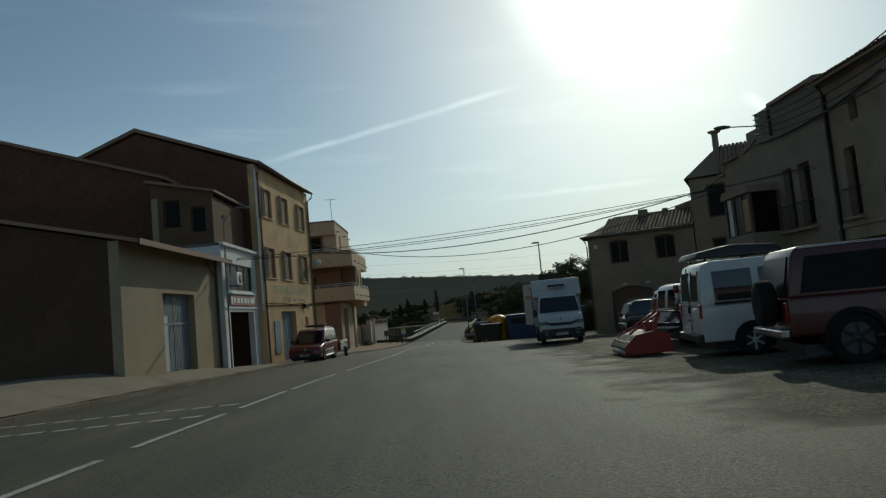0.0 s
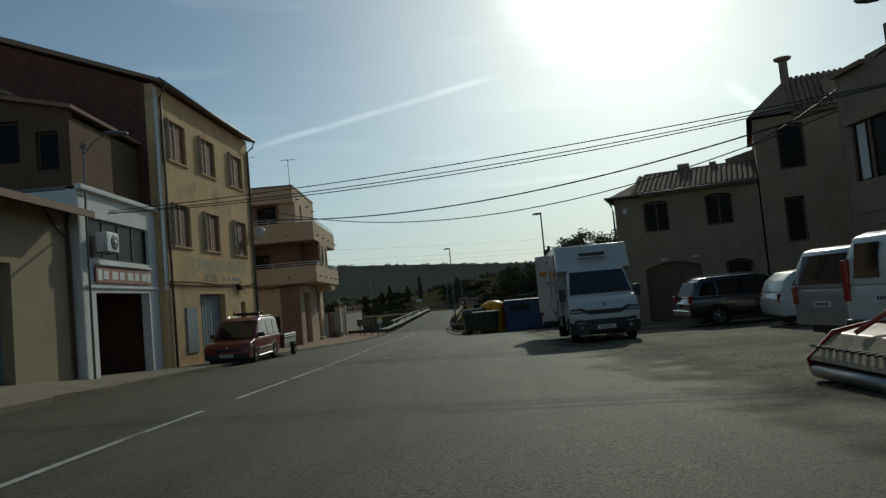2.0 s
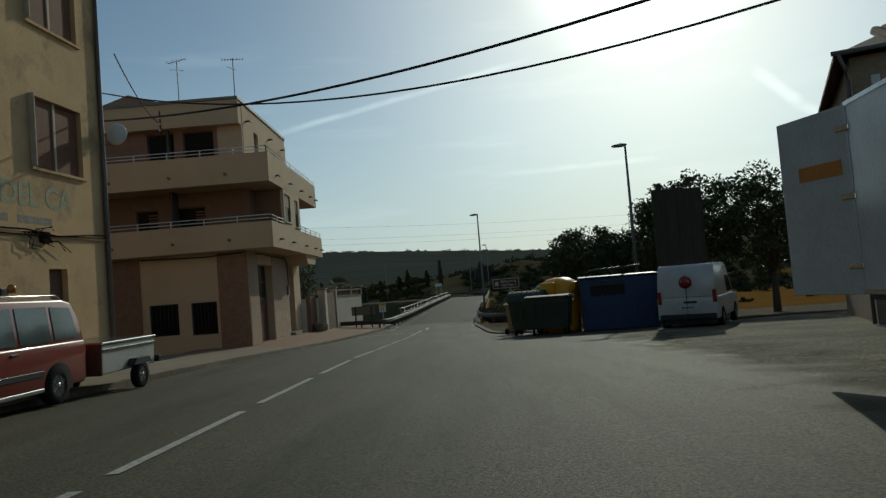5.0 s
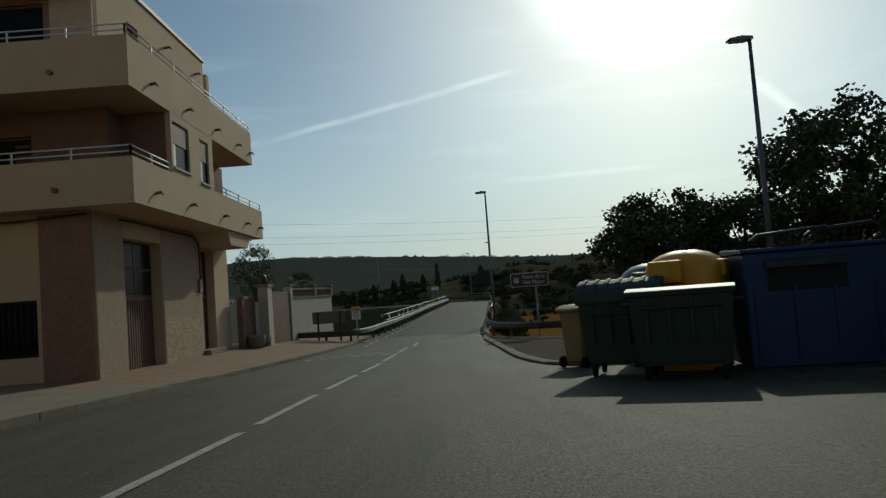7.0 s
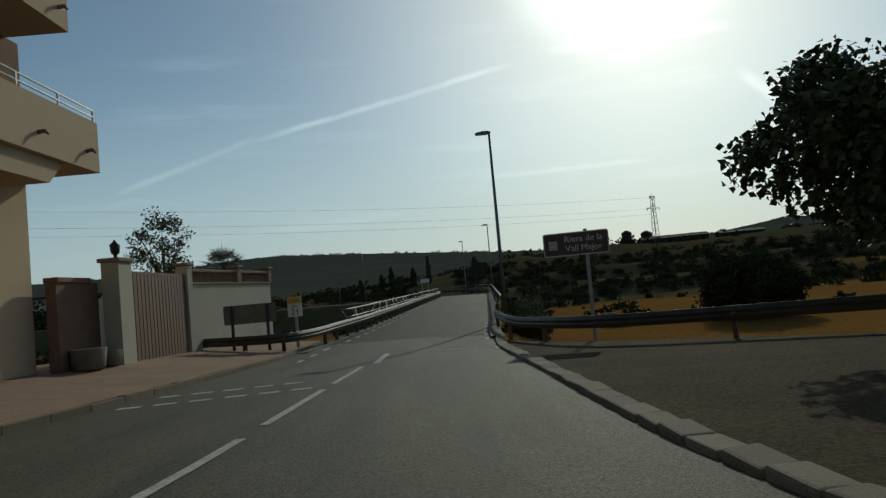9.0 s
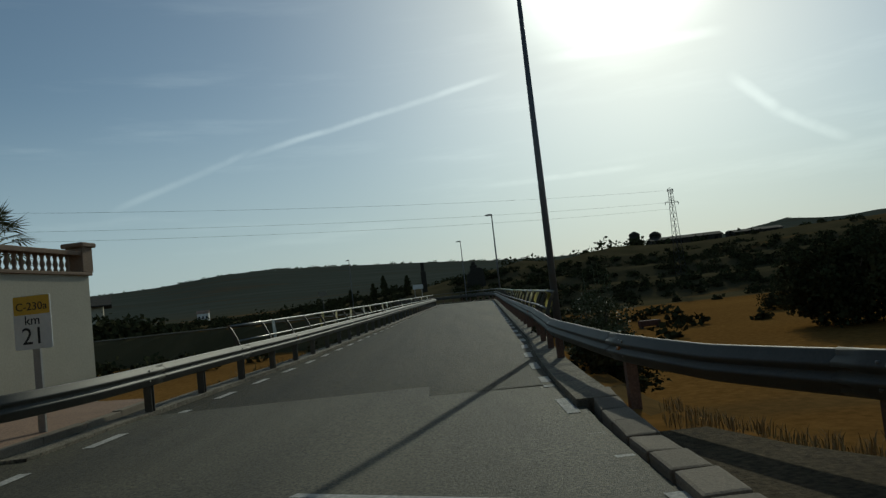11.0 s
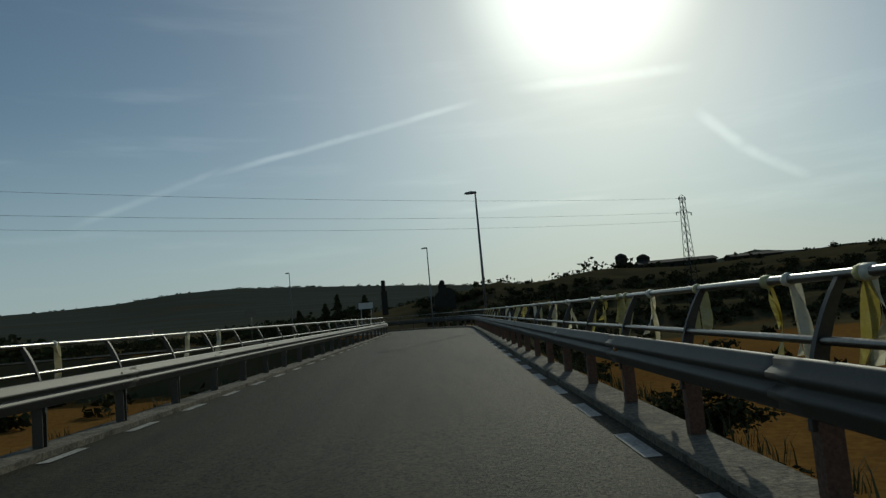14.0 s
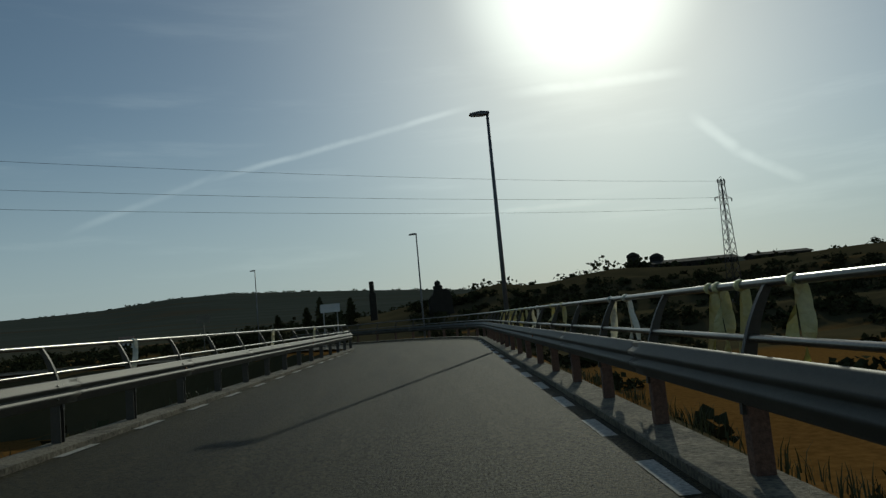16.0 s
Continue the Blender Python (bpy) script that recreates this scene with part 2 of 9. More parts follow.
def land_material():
    """Stubble on the flats, dark scrub on the banks and on the far hills, with distance haze put into the farthest
    colour.
    """
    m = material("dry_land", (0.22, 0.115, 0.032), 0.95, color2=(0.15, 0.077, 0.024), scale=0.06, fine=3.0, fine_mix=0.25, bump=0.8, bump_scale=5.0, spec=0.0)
    n, l = m.node_tree.nodes, m.node_tree.links
    b = n["Principled BSDF"]
    stubble = b.inputs["Base Color"].links[0].from_socket
    geo = n.new("ShaderNodeNewGeometry")
    sep = n.new("ShaderNodeSeparateXYZ")
    l.new(geo.outputs["Normal"], sep.inputs[0])
    slope = n.new("ShaderNodeMapRange")
    slope.inputs["From Min"].default_value, slope.inputs["From Max"].default_value = 0.988, 0.95
    l.new(sep.outputs["Z"], slope.inputs["Value"])
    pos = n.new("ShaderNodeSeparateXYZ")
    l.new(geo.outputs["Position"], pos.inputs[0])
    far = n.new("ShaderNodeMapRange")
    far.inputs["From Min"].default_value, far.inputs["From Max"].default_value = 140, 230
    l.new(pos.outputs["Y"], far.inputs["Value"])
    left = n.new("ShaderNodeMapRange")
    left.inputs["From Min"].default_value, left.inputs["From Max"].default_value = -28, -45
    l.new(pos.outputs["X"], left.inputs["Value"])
    patch = n.new("ShaderNodeTexNoise")
    patch.inputs["Scale"].default_value, patch.inputs["Detail"].default_value = 0.02, 6.0
    mp = n.new("ShaderNodeMapping")
    mp.inputs["Scale"].default_value = (0.32, 1.9, 3)
    l.new(geo.outputs["Position"], mp.inputs["Vector"])
    l.new(mp.outputs[0], patch.inputs["Vector"])
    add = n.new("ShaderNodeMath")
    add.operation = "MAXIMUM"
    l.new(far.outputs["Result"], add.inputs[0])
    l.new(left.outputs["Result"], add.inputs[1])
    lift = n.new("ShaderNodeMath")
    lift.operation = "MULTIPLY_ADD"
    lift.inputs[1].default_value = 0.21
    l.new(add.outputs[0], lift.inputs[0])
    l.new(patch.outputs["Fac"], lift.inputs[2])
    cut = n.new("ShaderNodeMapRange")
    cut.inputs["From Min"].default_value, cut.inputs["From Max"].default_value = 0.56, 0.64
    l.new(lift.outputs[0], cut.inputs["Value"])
    both = n.new("ShaderNodeMath")
    both.operation = "MAXIMUM"
    l.new(cut.outputs["Result"], both.inputs[0])
    l.new(slope.outputs["Result"], both.inputs[1])
    grain = n.new("ShaderNodeTexNoise")
    grain.inputs["Scale"].default_value, grain.inputs["Detail"].default_value = 0.15, 8.0
    l.new(geo.outputs["Position"], grain.inputs["Vector"])
    scrub = n.new("ShaderNodeMix")
    scrub.data_type = "RGBA"
    scrub.inputs["A"].default_value, scrub.inputs["B"].default_value = (0.045, 0.043, 0.022, 1), (0.13, 0.1, 0.052, 1)
    l.new(grain.outputs["Fac"], scrub.inputs["Factor"])
    mix = n.new("ShaderNodeMix")
    mix.data_type = "RGBA"
    l.new(both.outputs[0], mix.inputs["Factor"])
    l.new(stubble, mix.inputs["A"])
    l.new(scrub.outputs["Result"], mix.inputs["B"])
    # distance haze painted as a bluish tone into the hills on the far side of the valley
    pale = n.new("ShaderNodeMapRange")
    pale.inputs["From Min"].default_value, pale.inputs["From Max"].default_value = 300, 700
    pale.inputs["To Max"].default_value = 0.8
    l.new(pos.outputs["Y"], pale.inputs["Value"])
    haze_tone = n.new("ShaderNodeMix")
    haze_tone.data_type = "RGBA"
    haze_tone.inputs["A"].default_value, haze_tone.inputs["B"].default_value = (0.026, 0.037, 0.032, 1), (0.1, 0.115, 0.1, 1)
    l.new(patch.outputs["Fac"], haze_tone.inputs["Factor"])
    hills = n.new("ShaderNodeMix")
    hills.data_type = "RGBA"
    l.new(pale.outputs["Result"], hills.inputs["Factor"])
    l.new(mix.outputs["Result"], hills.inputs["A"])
    l.new(haze_tone.outputs["Result"], hills.inputs["B"])
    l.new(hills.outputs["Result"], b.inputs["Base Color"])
    return m


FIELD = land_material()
PLASTER_B = material("ochre_plaster", (0.68, 0.465, 0.245), 0.92, color2=(0.5, 0.33, 0.17), scale=0.7, fine=30, fine_mix=0.1, bump=0.25,
                     stain=(0.26, 0.18, 0.11), stain_scale=0.75, stain_amount=0.95)
PLASTER_C = material("beige_render", (0.54, 0.41, 0.27), 0.9, color2=(0.48, 0.36, 0.24), scale=0.6, fine=40, fine_mix=0.08, bump=0.3, stain_amount=0.25,
                     stain=(0.4, 0.32, 0.24))
BROWN_PLASTER = material("brown_weathered_plaster", (0.15, 0.095, 0.055), 0.93, color2=(0.11, 0.07, 0.045), scale=0.8, fine=20, fine_mix=0.2, stain_amount=0.5)
PLASTER_SHED = material("grey_yellow_plaster", (0.36, 0.29, 0.19), 0.93, color2=(0.28, 0.225, 0.15), scale=0.5, fine=25, fine_mix=0.12, stain_amount=0.6,
                        stain=(0.33, 0.25, 0.16))
WHITE_WALL = material("white_paint", (0.72, 0.71, 0.68), 0.85, color2=(0.62, 0.61, 0.58), scale=0.8, fine=30, fine_mix=0.06, stain_amount=0.35,
                      stain=(0.45, 0.43, 0.4))
BRICK_DARK = material("weathered_brick", (0.16, 0.075, 0.05), 0.92, color2=(0.11, 0.055, 0.04), scale=1.0, fine=12, fine_mix=0.25, bump=0.6, bump_scale=18,
                      stain_amount=0.4, vary=0.2)
STONE = material("stone_wall", (0.33, 0.25, 0.17), 0.93, color2=(0.23, 0.17, 0.115), scale=0.9, fine=14, fine_mix=0.14, bump=0.4, bump_scale=9,
                 stain_amount=0.5, stain=(0.16, 0.13, 0.1))
ROOF_TILE = material("clay_roof_tile", (0.3, 0.19, 0.13), 0.9, color2=(0.2, 0.15, 0.11), scale=2.0, fine=20, fine_mix=0.2, stain_amount=0.5, vary=0.2)
GALV = material("galvanised_steel", (0.088, 0.079, 0.061), 0.57, 0.22, color2=(0.058, 0.052, 0.04), scale=2.0, fine=40, fine_mix=0.12, bump=0.05)
RAIL_TUBE = material("worn_steel_tube", (0.22, 0.205, 0.18), 0.28, 0.85, color2=(0.13, 0.12, 0.105), scale=3.0, fine=30, fine_mix=0.15, bump=0.03)
RUST = material("rusty_steel", (0.2, 0.11, 0.07), 0.75, 0.3, color2=(0.13, 0.08, 0.06), scale=4.0, fine=40, fine_mix=0.3)
DARK_METAL = material("dark_grey_metal", (0.06, 0.06, 0.06), 0.5, 0.6, fine=30, fine_mix=0.1, bump=0.05)
BLACK = material("black_plastic", (0.018, 0.018, 0.018), 0.5, fine=40, fine_mix=0.15, bump=0.05)
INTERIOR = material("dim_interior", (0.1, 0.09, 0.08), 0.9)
RUBBER = material("tyre_rubber", (0.016, 0.015, 0.014), 0.95, fine=60, fine_mix=0.2, bump=0.3)
ALU = material("aluminium_rim", (0.5, 0.5, 0.5), 0.3, 0.9, fine=30, fine_mix=0.08, bump=0.03)
WINDOW_GLASS = glossy("window_glass", (0.012, 0.012, 0.012), 0.3, spec=0.07, dirt=0.05)
CAR_GLASS = glossy("dark_car_glass", (0.012, 0.014, 0.016), 0.04, spec=0.8, dirt=0.05)
CABLE = material("black_cable", (0.02, 0.02, 0.02), 0.6, bump=0)

# ---- mesh tools ----
def bm_new():
    return bmesh.new()


def add_box(bm, x0, x1, y0, y1, z0, z1):
    v = [bm.verts.new(p) for p in ((x0, y0, z0), (x1, y0, z0), (x1, y1, z0), (x0, y1, z0), (x0, y0, z1), (x1, y0, z1), (x1, y1, z1), (x0, y1, z1))]
    for f in ((0, 3, 2, 1), (4, 5, 6, 7), (0, 1, 5, 4), (1, 2, 6, 5), (2, 3, 7, 6), (3, 0, 4, 7)):
        bm.faces.new([v[i] for i in f])
    return v


def box(x0, x1, y0, y1, z0, z1, bevel=0.0, seg=1):
    bm = bm_new()
    add_box(bm, min(x0, x1), max(x0, x1), min(y0, y1), max(y0, y1), min(z0, z1), max(z0, z1))
    if bevel:
        bmesh.ops.bevel(bm, geom=list(bm.edges), offset=bevel, segments=seg, affect="EDGES", profile=0.6)
    return bm


def add_prism(bm, pts, axis, a, b):
    """A polygon in the plane across the axis, drawn out from a to b. axis x: pts are (y, z); y: (x, z); z: (x, y)."""
    def at(p, t):
        return {"x": (t, p[0], p[1]), "y": (p[0], t, p[1]), "z": (p[0], p[1], t)}[axis]
    va = [bm.verts.new(at(p, a)) for p in pts]
    vb = [bm.verts.new(at(p, b)) for p in pts]
    k = len(pts)
    bm.faces.new(va)
    bm.faces.new(vb[::-1])
    for i in range(k):
        j = (i + 1) % k
        bm.faces.new((va[j], va[i], vb[i], vb[j]))


def prism(pts, axis, a, b, bevel=0.0):
    bm = bm_new()
    add_prism(bm, pts, axis, a, b)
    bmesh.ops.recalc_face_normals(bm, faces=bm.faces)
    if bevel:
        bmesh.ops.bevel(bm, geom=list(bm.edges), offset=bevel, segments=2, affect="EDGES", profile=0.6)
    return bm


def add_tube(bm, pts, radius, n=8, closed_ends=True):
    """A round bar along a line of points; radius may be one number or one for each point."""
    pts = [Vector(p) for p in pts]
    rings = []
    for i, p in enumerate(pts):
        d = (pts[min(i + 1, len(pts) - 1)] - pts[max(i - 1, 0)]).normalized()
        up = Vector((0, 0, 1)) if abs(d.z) < 0.9 else Vector((1, 0, 0))
        s = d.cross(up).normalized()
        u = s.cross(d)
        r = radius[i] if isinstance(radius, (list, tuple)) else radius
        rings.append([bm.verts.new(p + (s * math.cos(2 * math.pi * k / n) + u * math.sin(2 * math.pi * k / n)) * r) for k in range(n)])
    for a, b in zip(rings, rings[1:]):
        for k in range(n):
            bm.faces.new((a[k], a[(k + 1) % n], b[(k + 1) % n], b[k])).smooth = True
    if closed_ends:
        bm.faces.new(rings[0][::-1])
        bm.faces.new(rings[-1])


def tube(pts, radius, n=8):
    bm = bm_new()
    add_tube(bm, pts, radius, n)
    return bm


def lathe(profile, n=20, axis="z"):
    """A turned body: profile rows of (radius, height)."""
    bm = bm_new()
    rings = []
    for r, h in profile:
        ring = []
        for k in range(n):
            a = 2 * math.pi * k / n
            c, s = r * math.cos(a), r * math.sin(a)
            ring.append(bm.verts.new({"z": (c, s, h), "x": (h, c, s), "y": (c, h, s)}[axis]))
        rings.append(ring)
    for a, b in zip(rings, rings[1:]):
        for k in range(n):
            bm.faces.new((a[k], a[(k + 1) % n], b[(k + 1) % n], b[k])).smooth = True
    bm.faces.new(rings[0])
    bm.faces.new(rings[-1])
    bmesh.ops.recalc_face_normals(bm, faces=bm.faces)
    return bm


def sheet(xs, ys, height, material_of=None):
    """A grid of quads over xs and ys at height(x, y)."""
    vs = [(x, y, height(x, y)) for y in ys for x in xs]
    w = len(xs)
    fs = [(j * w + i, j * w + i + 1, (j + 1) * w + i + 1, (j + 1) * w + i) for j in range(len(ys) - 1) for i in range(w - 1)]
    me = bpy.data.meshes.new("sheet")
    me.from_pydata(vs, [], fs)
    return me


def mesh_of(bm, name, mat):
    me = bpy.data.meshes.new(name)
    bm.to_mesh(me)
    bm.free()
    me.materials.append(mat)
    return me


def part(name, bm, mat, parent=None, label=""):
    """Links a bmesh as one mesh object under a thing or a part, in the parent's own space."""
    me = bm if isinstance(bm, bpy.types.Mesh) else mesh_of(bm, name, mat)
    if isinstance(bm, bpy.types.Mesh) and not me.materials:
        me.materials.append(mat)
    ob = new(name, me)
    ob.parent = parent
    if label:
        tagged(ob, label)
    return ob


def thing(name, m, label, category, group="", kind=""):
    ob = new(name)
    ob.empty_display_size = 0.3
    ob.matrix_world = m if isinstance(m, Matrix) else pose(*m)
    return tagged(ob, label, category, group, kind)


def structure(name, bm, mat, label="", m=None):
    ob = part(name, bm, mat)
    if m is not None:
        ob.matrix_world = m
    return tagged(ob, label, "", "", "structure")


def wall_cells(u0, u1, z0, z1, holes):
    """The rectangles that are left of a wall when its holes (u0, u1, z0, z1) are cut out."""
    us = sorted({u0, u1, *[h[0] for h in holes], *[h[1] for h in holes]})
    us = [u for u in us if u0 <= u <= u1]
    cells = []
    for a, b in zip(us, us[1:]):
        cut = sorted((max(h[2], z0), min(h[3], z1)) for h in holes if h[0] <= a + 1e-6 and h[1] >= b - 1e-6)
        z = z0
        for lo, hi in cut:
            if lo > z:
                cells.append((a, b, z, lo))
            z = max(z, hi)
        if z < z1:
            cells.append((a, b, z, z1))
    return cells


def wall_y(x0, x1, y0, y1, z0, z1, holes=()):
    """A wall along y between x0 and x1 (its thickness) with openings through it."""
    bm = bm_new()
    for a, b, c, d in wall_cells(y0, y1, z0, z1, holes):
        add_box(bm, x0, x1, a, b, c, d)
    bmesh.ops.remove_doubles(bm, verts=bm.verts, dist=1e-4)
    return bm


def wall_x(x0, x1, y0, y1, z0, z1, holes=()):
    bm = bm_new()
    for a, b, c, d in wall_cells(x0, x1, z0, z1, holes):
        add_box(bm, a, b, y0, y1, c, d)
    bmesh.ops.remove_doubles(bm, verts=bm.verts, dist=1e-4)
    return bm


def lerp_table(rows, t):
    if t <= rows[0][0]:
        return rows[0][1]
    for (a, u), (b, v) in zip(rows, rows[1:]):
        if t <= b:
            return u + (v - u) * (t - a) / (b - a)
    return rows[-1][1]


def smooth(a, b, t):
    t = min(max((t - a) / (b - a), 0), 1)
    return t * t * (3 - 2 * t)


def wpart(name, bm, mat, parent, label=""):
    """As part(), with the mesh given in the world's own coordinates."""
    ob = part(name, bm, mat, None, label)
    ob.parent = parent
    if parent.type == "EMPTY":
        ob.matrix_parent_inverse = parent.matrix_world.inverted()
    return ob


def letters(text, size, extrude=0.004, bold=0.0):
    cu = bpy.data.curves.new("letters", "FONT")
    cu.body, cu.size, cu.extrude, cu.align_x, cu.align_y = text, size, extrude, "CENTER", "CENTER"
    cu.resolution_u = 3
    cu.offset = bold
    ob = new("letters", cu)
    me = bpy.data.meshes.new_from_object(ob.evaluated_get(bpy.context.evaluated_depsgraph_get()))
    bpy.data.objects.remove(ob)
    return me

# ---- the ground ----
ROAD_Z = [(-60, 0.9), (-10, 0.0), (5, -0.29), (20, -0.69), (35, -1.10), (50, -1.56), (65, -2.22), (80, -2.65), (95, -2.64), (110, -2.56), (125, -2.44),
          (140, -2.32), (155, -2.2), (180, -2.0), (210, -1.6), (260, -1.0)]
CROSS = [(0, -0.001), (30, -0.001), (60, -0.009), (90, -0.008), (120, -0.001)]


def gz(x, y):
    """Height of the road's surface."""
    return lerp_table(ROAD_Z, y) + lerp_table(CROSS, y) * max(min(x, 15), -15)


KERB_LEFT = [(-40, -9.6), (10, -9.3), (23, -8.8), (28, -8.5), (33, -8.1), (38, -7.6), (50, -6.6), (58, -6.2), (61, -6.15), (64.6, -5.9), (67.7, -5.6), (72.5, -5.15), (80, -4.65), (84, -4.45), (86, -4.4)]


def kerb_x(y):
    return lerp_table(KERB_LEFT, y)


def bridge_x(y):
    """The middle line of the bridge road up to its bend."""
    if y < 80:
        return -1.4
    if y < 92:
        return -1.4 + 0.87 * ((y - 80) / 12) ** 1.6
    return -0.53 + 0.0708 * (y - 92)


BEND_Y, BEND_R = 150.0, 12.5
LINE = [(bridge_x(y), y) for y in range(72, 151, 2)]
_bx = bridge_x(BEND_Y) - BEND_R * math.cos(0.0707)
_by = BEND_Y + BEND_R * math.sin(0.0707)
for _i in range(1, 15):
    _a = -0.0707 + (_i / 14) * 1.45
    LINE.append((_bx + BEND_R * math.cos(_a), _by + BEND_R * math.sin(_a)))
_dx, _dy = LINE[-1][0] - LINE[-2][0], LINE[-1][1] - LINE[-2][1]
_dn = math.hypot(_dx, _dy)
for _i in range(1, 12):
    LINE.append((LINE[-1][0] + _dx / _dn * 6, LINE[-1][1] + _dy / _dn * 6))


def line_at(k, off):
    """The point beside knot k of the middle line, off metres to the right."""
    a, b = LINE[max(k - 1, 0)], LINE[min(k + 1, len(LINE) - 1)]
    d = math.hypot(b[0] - a[0], b[1] - a[1])
    return LINE[k][0] + (b[1] - a[1]) / d * off, LINE[k][1] - (b[0] - a[0]) / d * off


def line_gap(x, y):
    """Distance from the middle line of the bridge road."""
    best = 1e9
    for (ax, ay), (bx, by) in zip(LINE, LINE[1:]):
        ux, uy = bx - ax, by - ay
        t = min(max(((x - ax) * ux + (y - ay) * uy) / (ux * ux + uy * uy), 0), 1)
        best = min(best, math.hypot(x - ax - ux * t, y - ay - uy * t))
    return best


def line_z(y):
    return lerp_table(ROAD_Z, min(y, 166))


FAR_RIDGE = [(-90, 2.4), (-60, 2.6), (-28, 2.75), (-22, 3.0), (-17, 3.5), (-13.6, 3.6), (-8, 3.3), (-3, 3.0), (1, 2.75), (6, 2.4), (14, 2.0), (22, 2.1), (26, 2.5),
             (28, 2.85), (31, 2.4), (34, 2.6), (36, 2.5), (60, 2.5), (90, 2.3)]
NEAR_HILL = [(-90, -3), (-40, -3), (-15, -1.5), (-6, 1.0), (0, 3.0), (4, 5.6), (6, 5.8), (8.7, 7.6), (10.5, 6.6), (13, 6.7), (15.5, 7.9), (18, 8.4), (20, 7.8), (24, 6.8), (27, 6.8),
             (34, 7.2), (60, 7), (90, 6)]
VALLEY = -5.8


def land(x, y):
    """Height of the open ground beyond the street."""
    r = math.hypot(x - 1, y - 110)
    az = math.degrees(math.atan2(x - 1, y - 110))
    far = math.tan(radians(lerp_table(FAR_RIDGE, az))) * 1500 - 1.5 if abs(az) < 90 else 20
    near = lerp_table(NEAR_HILL, az) if abs(az) < 90 else -2
    wob = noise.noise(Vector((x * 0.012, y * 0.012, 3.1))) * 1.4 + noise.noise(Vector((x * 0.05, y * 0.05, 7.7))) * 0.35
    k = smooth(62, 190, r)
    z = VALLEY + wob * 0.35
    steps = 4
    kk = (math.floor(k * steps) + smooth(0.4, 1.0, k * steps % 1.0)) / steps if k < 1 else 1
    z = z + (near - VALLEY) * kk
    z += (far - near) * smooth(230, 1500, r) ** 1.25 + noise.noise(Vector((x * 0.003, y * 0.003, 1.3))) * 3 * smooth(300, 1300, r)
    if r > 1500:
        z += (r - 1500) * -0.012
    return z


def terrain(x, y):
    town = gz(x, y) - 0.08
    if y < 60 and x > -40:
        return town
    k = smooth(86, 96, y) if x < -1.4 else smooth(0.5, 6.0, y - lerp_table([(1, 81), (2.3, 80), (4.3, 76.6), (7.2, 74), (12, 72.5), (24, 71)], x))
    k = max(k, smooth(45, 120, abs(x)) * smooth(50, 70, y))
    z = town * (1 - k) + land(x, y) * k
    if 76 < y < 185 and -90 < x < 20:
        bank = smooth(3.95, 6.8, line_gap(x, y))
        z = (line_z(y) - 0.12) * (1 - bank) + z * bank
    return z


def spaced(*spans):
    out = []
    for a, b, step in spans:
        n = max(1, round((b - a) / step))
        out += [a + (b - a) * i / n for i in range(n)]
    return out + [spans[-1][1]]


gx = spaced((-4500, -1500, 300), (-1500, -500, 60), (-500, -120, 16), (-120, -40, 5), (-40, -12, 2), (-12, 14, 0.6), (14, 40, 1.6), (40, 260, 4), (260, 500, 16),
            (500, 1500, 50), (1500, 4500, 300))
gy = spaced((-1500, -200, 130), (-200, -40, 20), (-40, 76, 4), (76, 180, 1.1), (180, 340, 3.2), (340, 700, 14), (700, 2200, 45), (2200, 4800, 260))
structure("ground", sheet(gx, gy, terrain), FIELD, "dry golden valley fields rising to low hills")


def strip(y0, y1, left, right, lift, step=2.0, cols=6, height=gz):
    ys = spaced((y0, y1, step))
    bm = bm_new()
    rows = []
    for y in ys:
        a, b = left(y), right(y)
        rows.append([bm.verts.new((a + (b - a) * i / cols, y, height(a + (b - a) * i / cols, y) + lift)) for i in range(cols + 1)])
    for r, s in zip(rows, rows[1:]):
        for i in range(cols):
            bm.faces.new((r[i], r[i + 1], s[i + 1], s[i]))
    return bm


def plaza_right(y):
    return lerp_table([(-60, 24), (48, 24), (49, 24), (58, 12), (60, 2.9), (61, 2.35), (64, 2.0), (76, 1.75), (80, 1.8), (84, 2.1), (86, 2.3)], y)


structure("road", strip(-60, 85, kerb_x, plaza_right, 0.0, 2.0, 16), ASPHALT, "worn grey asphalt street widening into a plaza")


def along(k0, k1, a, b, lift, cols=4):
    """A strip beside the middle line, from knot k0 to k1 and from a to b metres to the right of it."""
    bm = bm_new()
    rows = []
    for k in range(k0, k1 + 1):
        pa, pb = line_at(k, a), line_at(k, b)
        rows.append([bm.verts.new((pa[0] + (pb[0] - pa[0]) * i / cols, pa[1] + (pb[1] - pa[1]) * i / cols, line_z(pa[1]) + lift)) for i in range(cols + 1)])
    for r, s in zip(rows, rows[1:]):
        for i in range(cols):
            bm.faces.new((r[i], r[i + 1], s[i + 1], s[i]))
    return bm


KNOT = len(LINE) - 1
structure("bridge_road", along(6, KNOT, -2.85, 3.2, -0.002), ASPHALT_BRIDGE, "grey asphalt bridge road bending away to one side")

# ---- kerbs, pavements and markings ----
FACADE_Z = [(-40, 0.9), (23, -0.15), (26, -0.42), (30, -0.52), (33, -0.78), (39, -1.08), (50, -1.5), (62, -1.86), (74, -1.95), (83, -2.25), (92, -2.45)]
FACADE_X = [(-40, -11.5), (33, -10.4), (38.7, -9.8), (50, -8.9), (63, -9.2), (75, -9.2), (76, -8.3), (86, -8.0), (90, -7.2)]


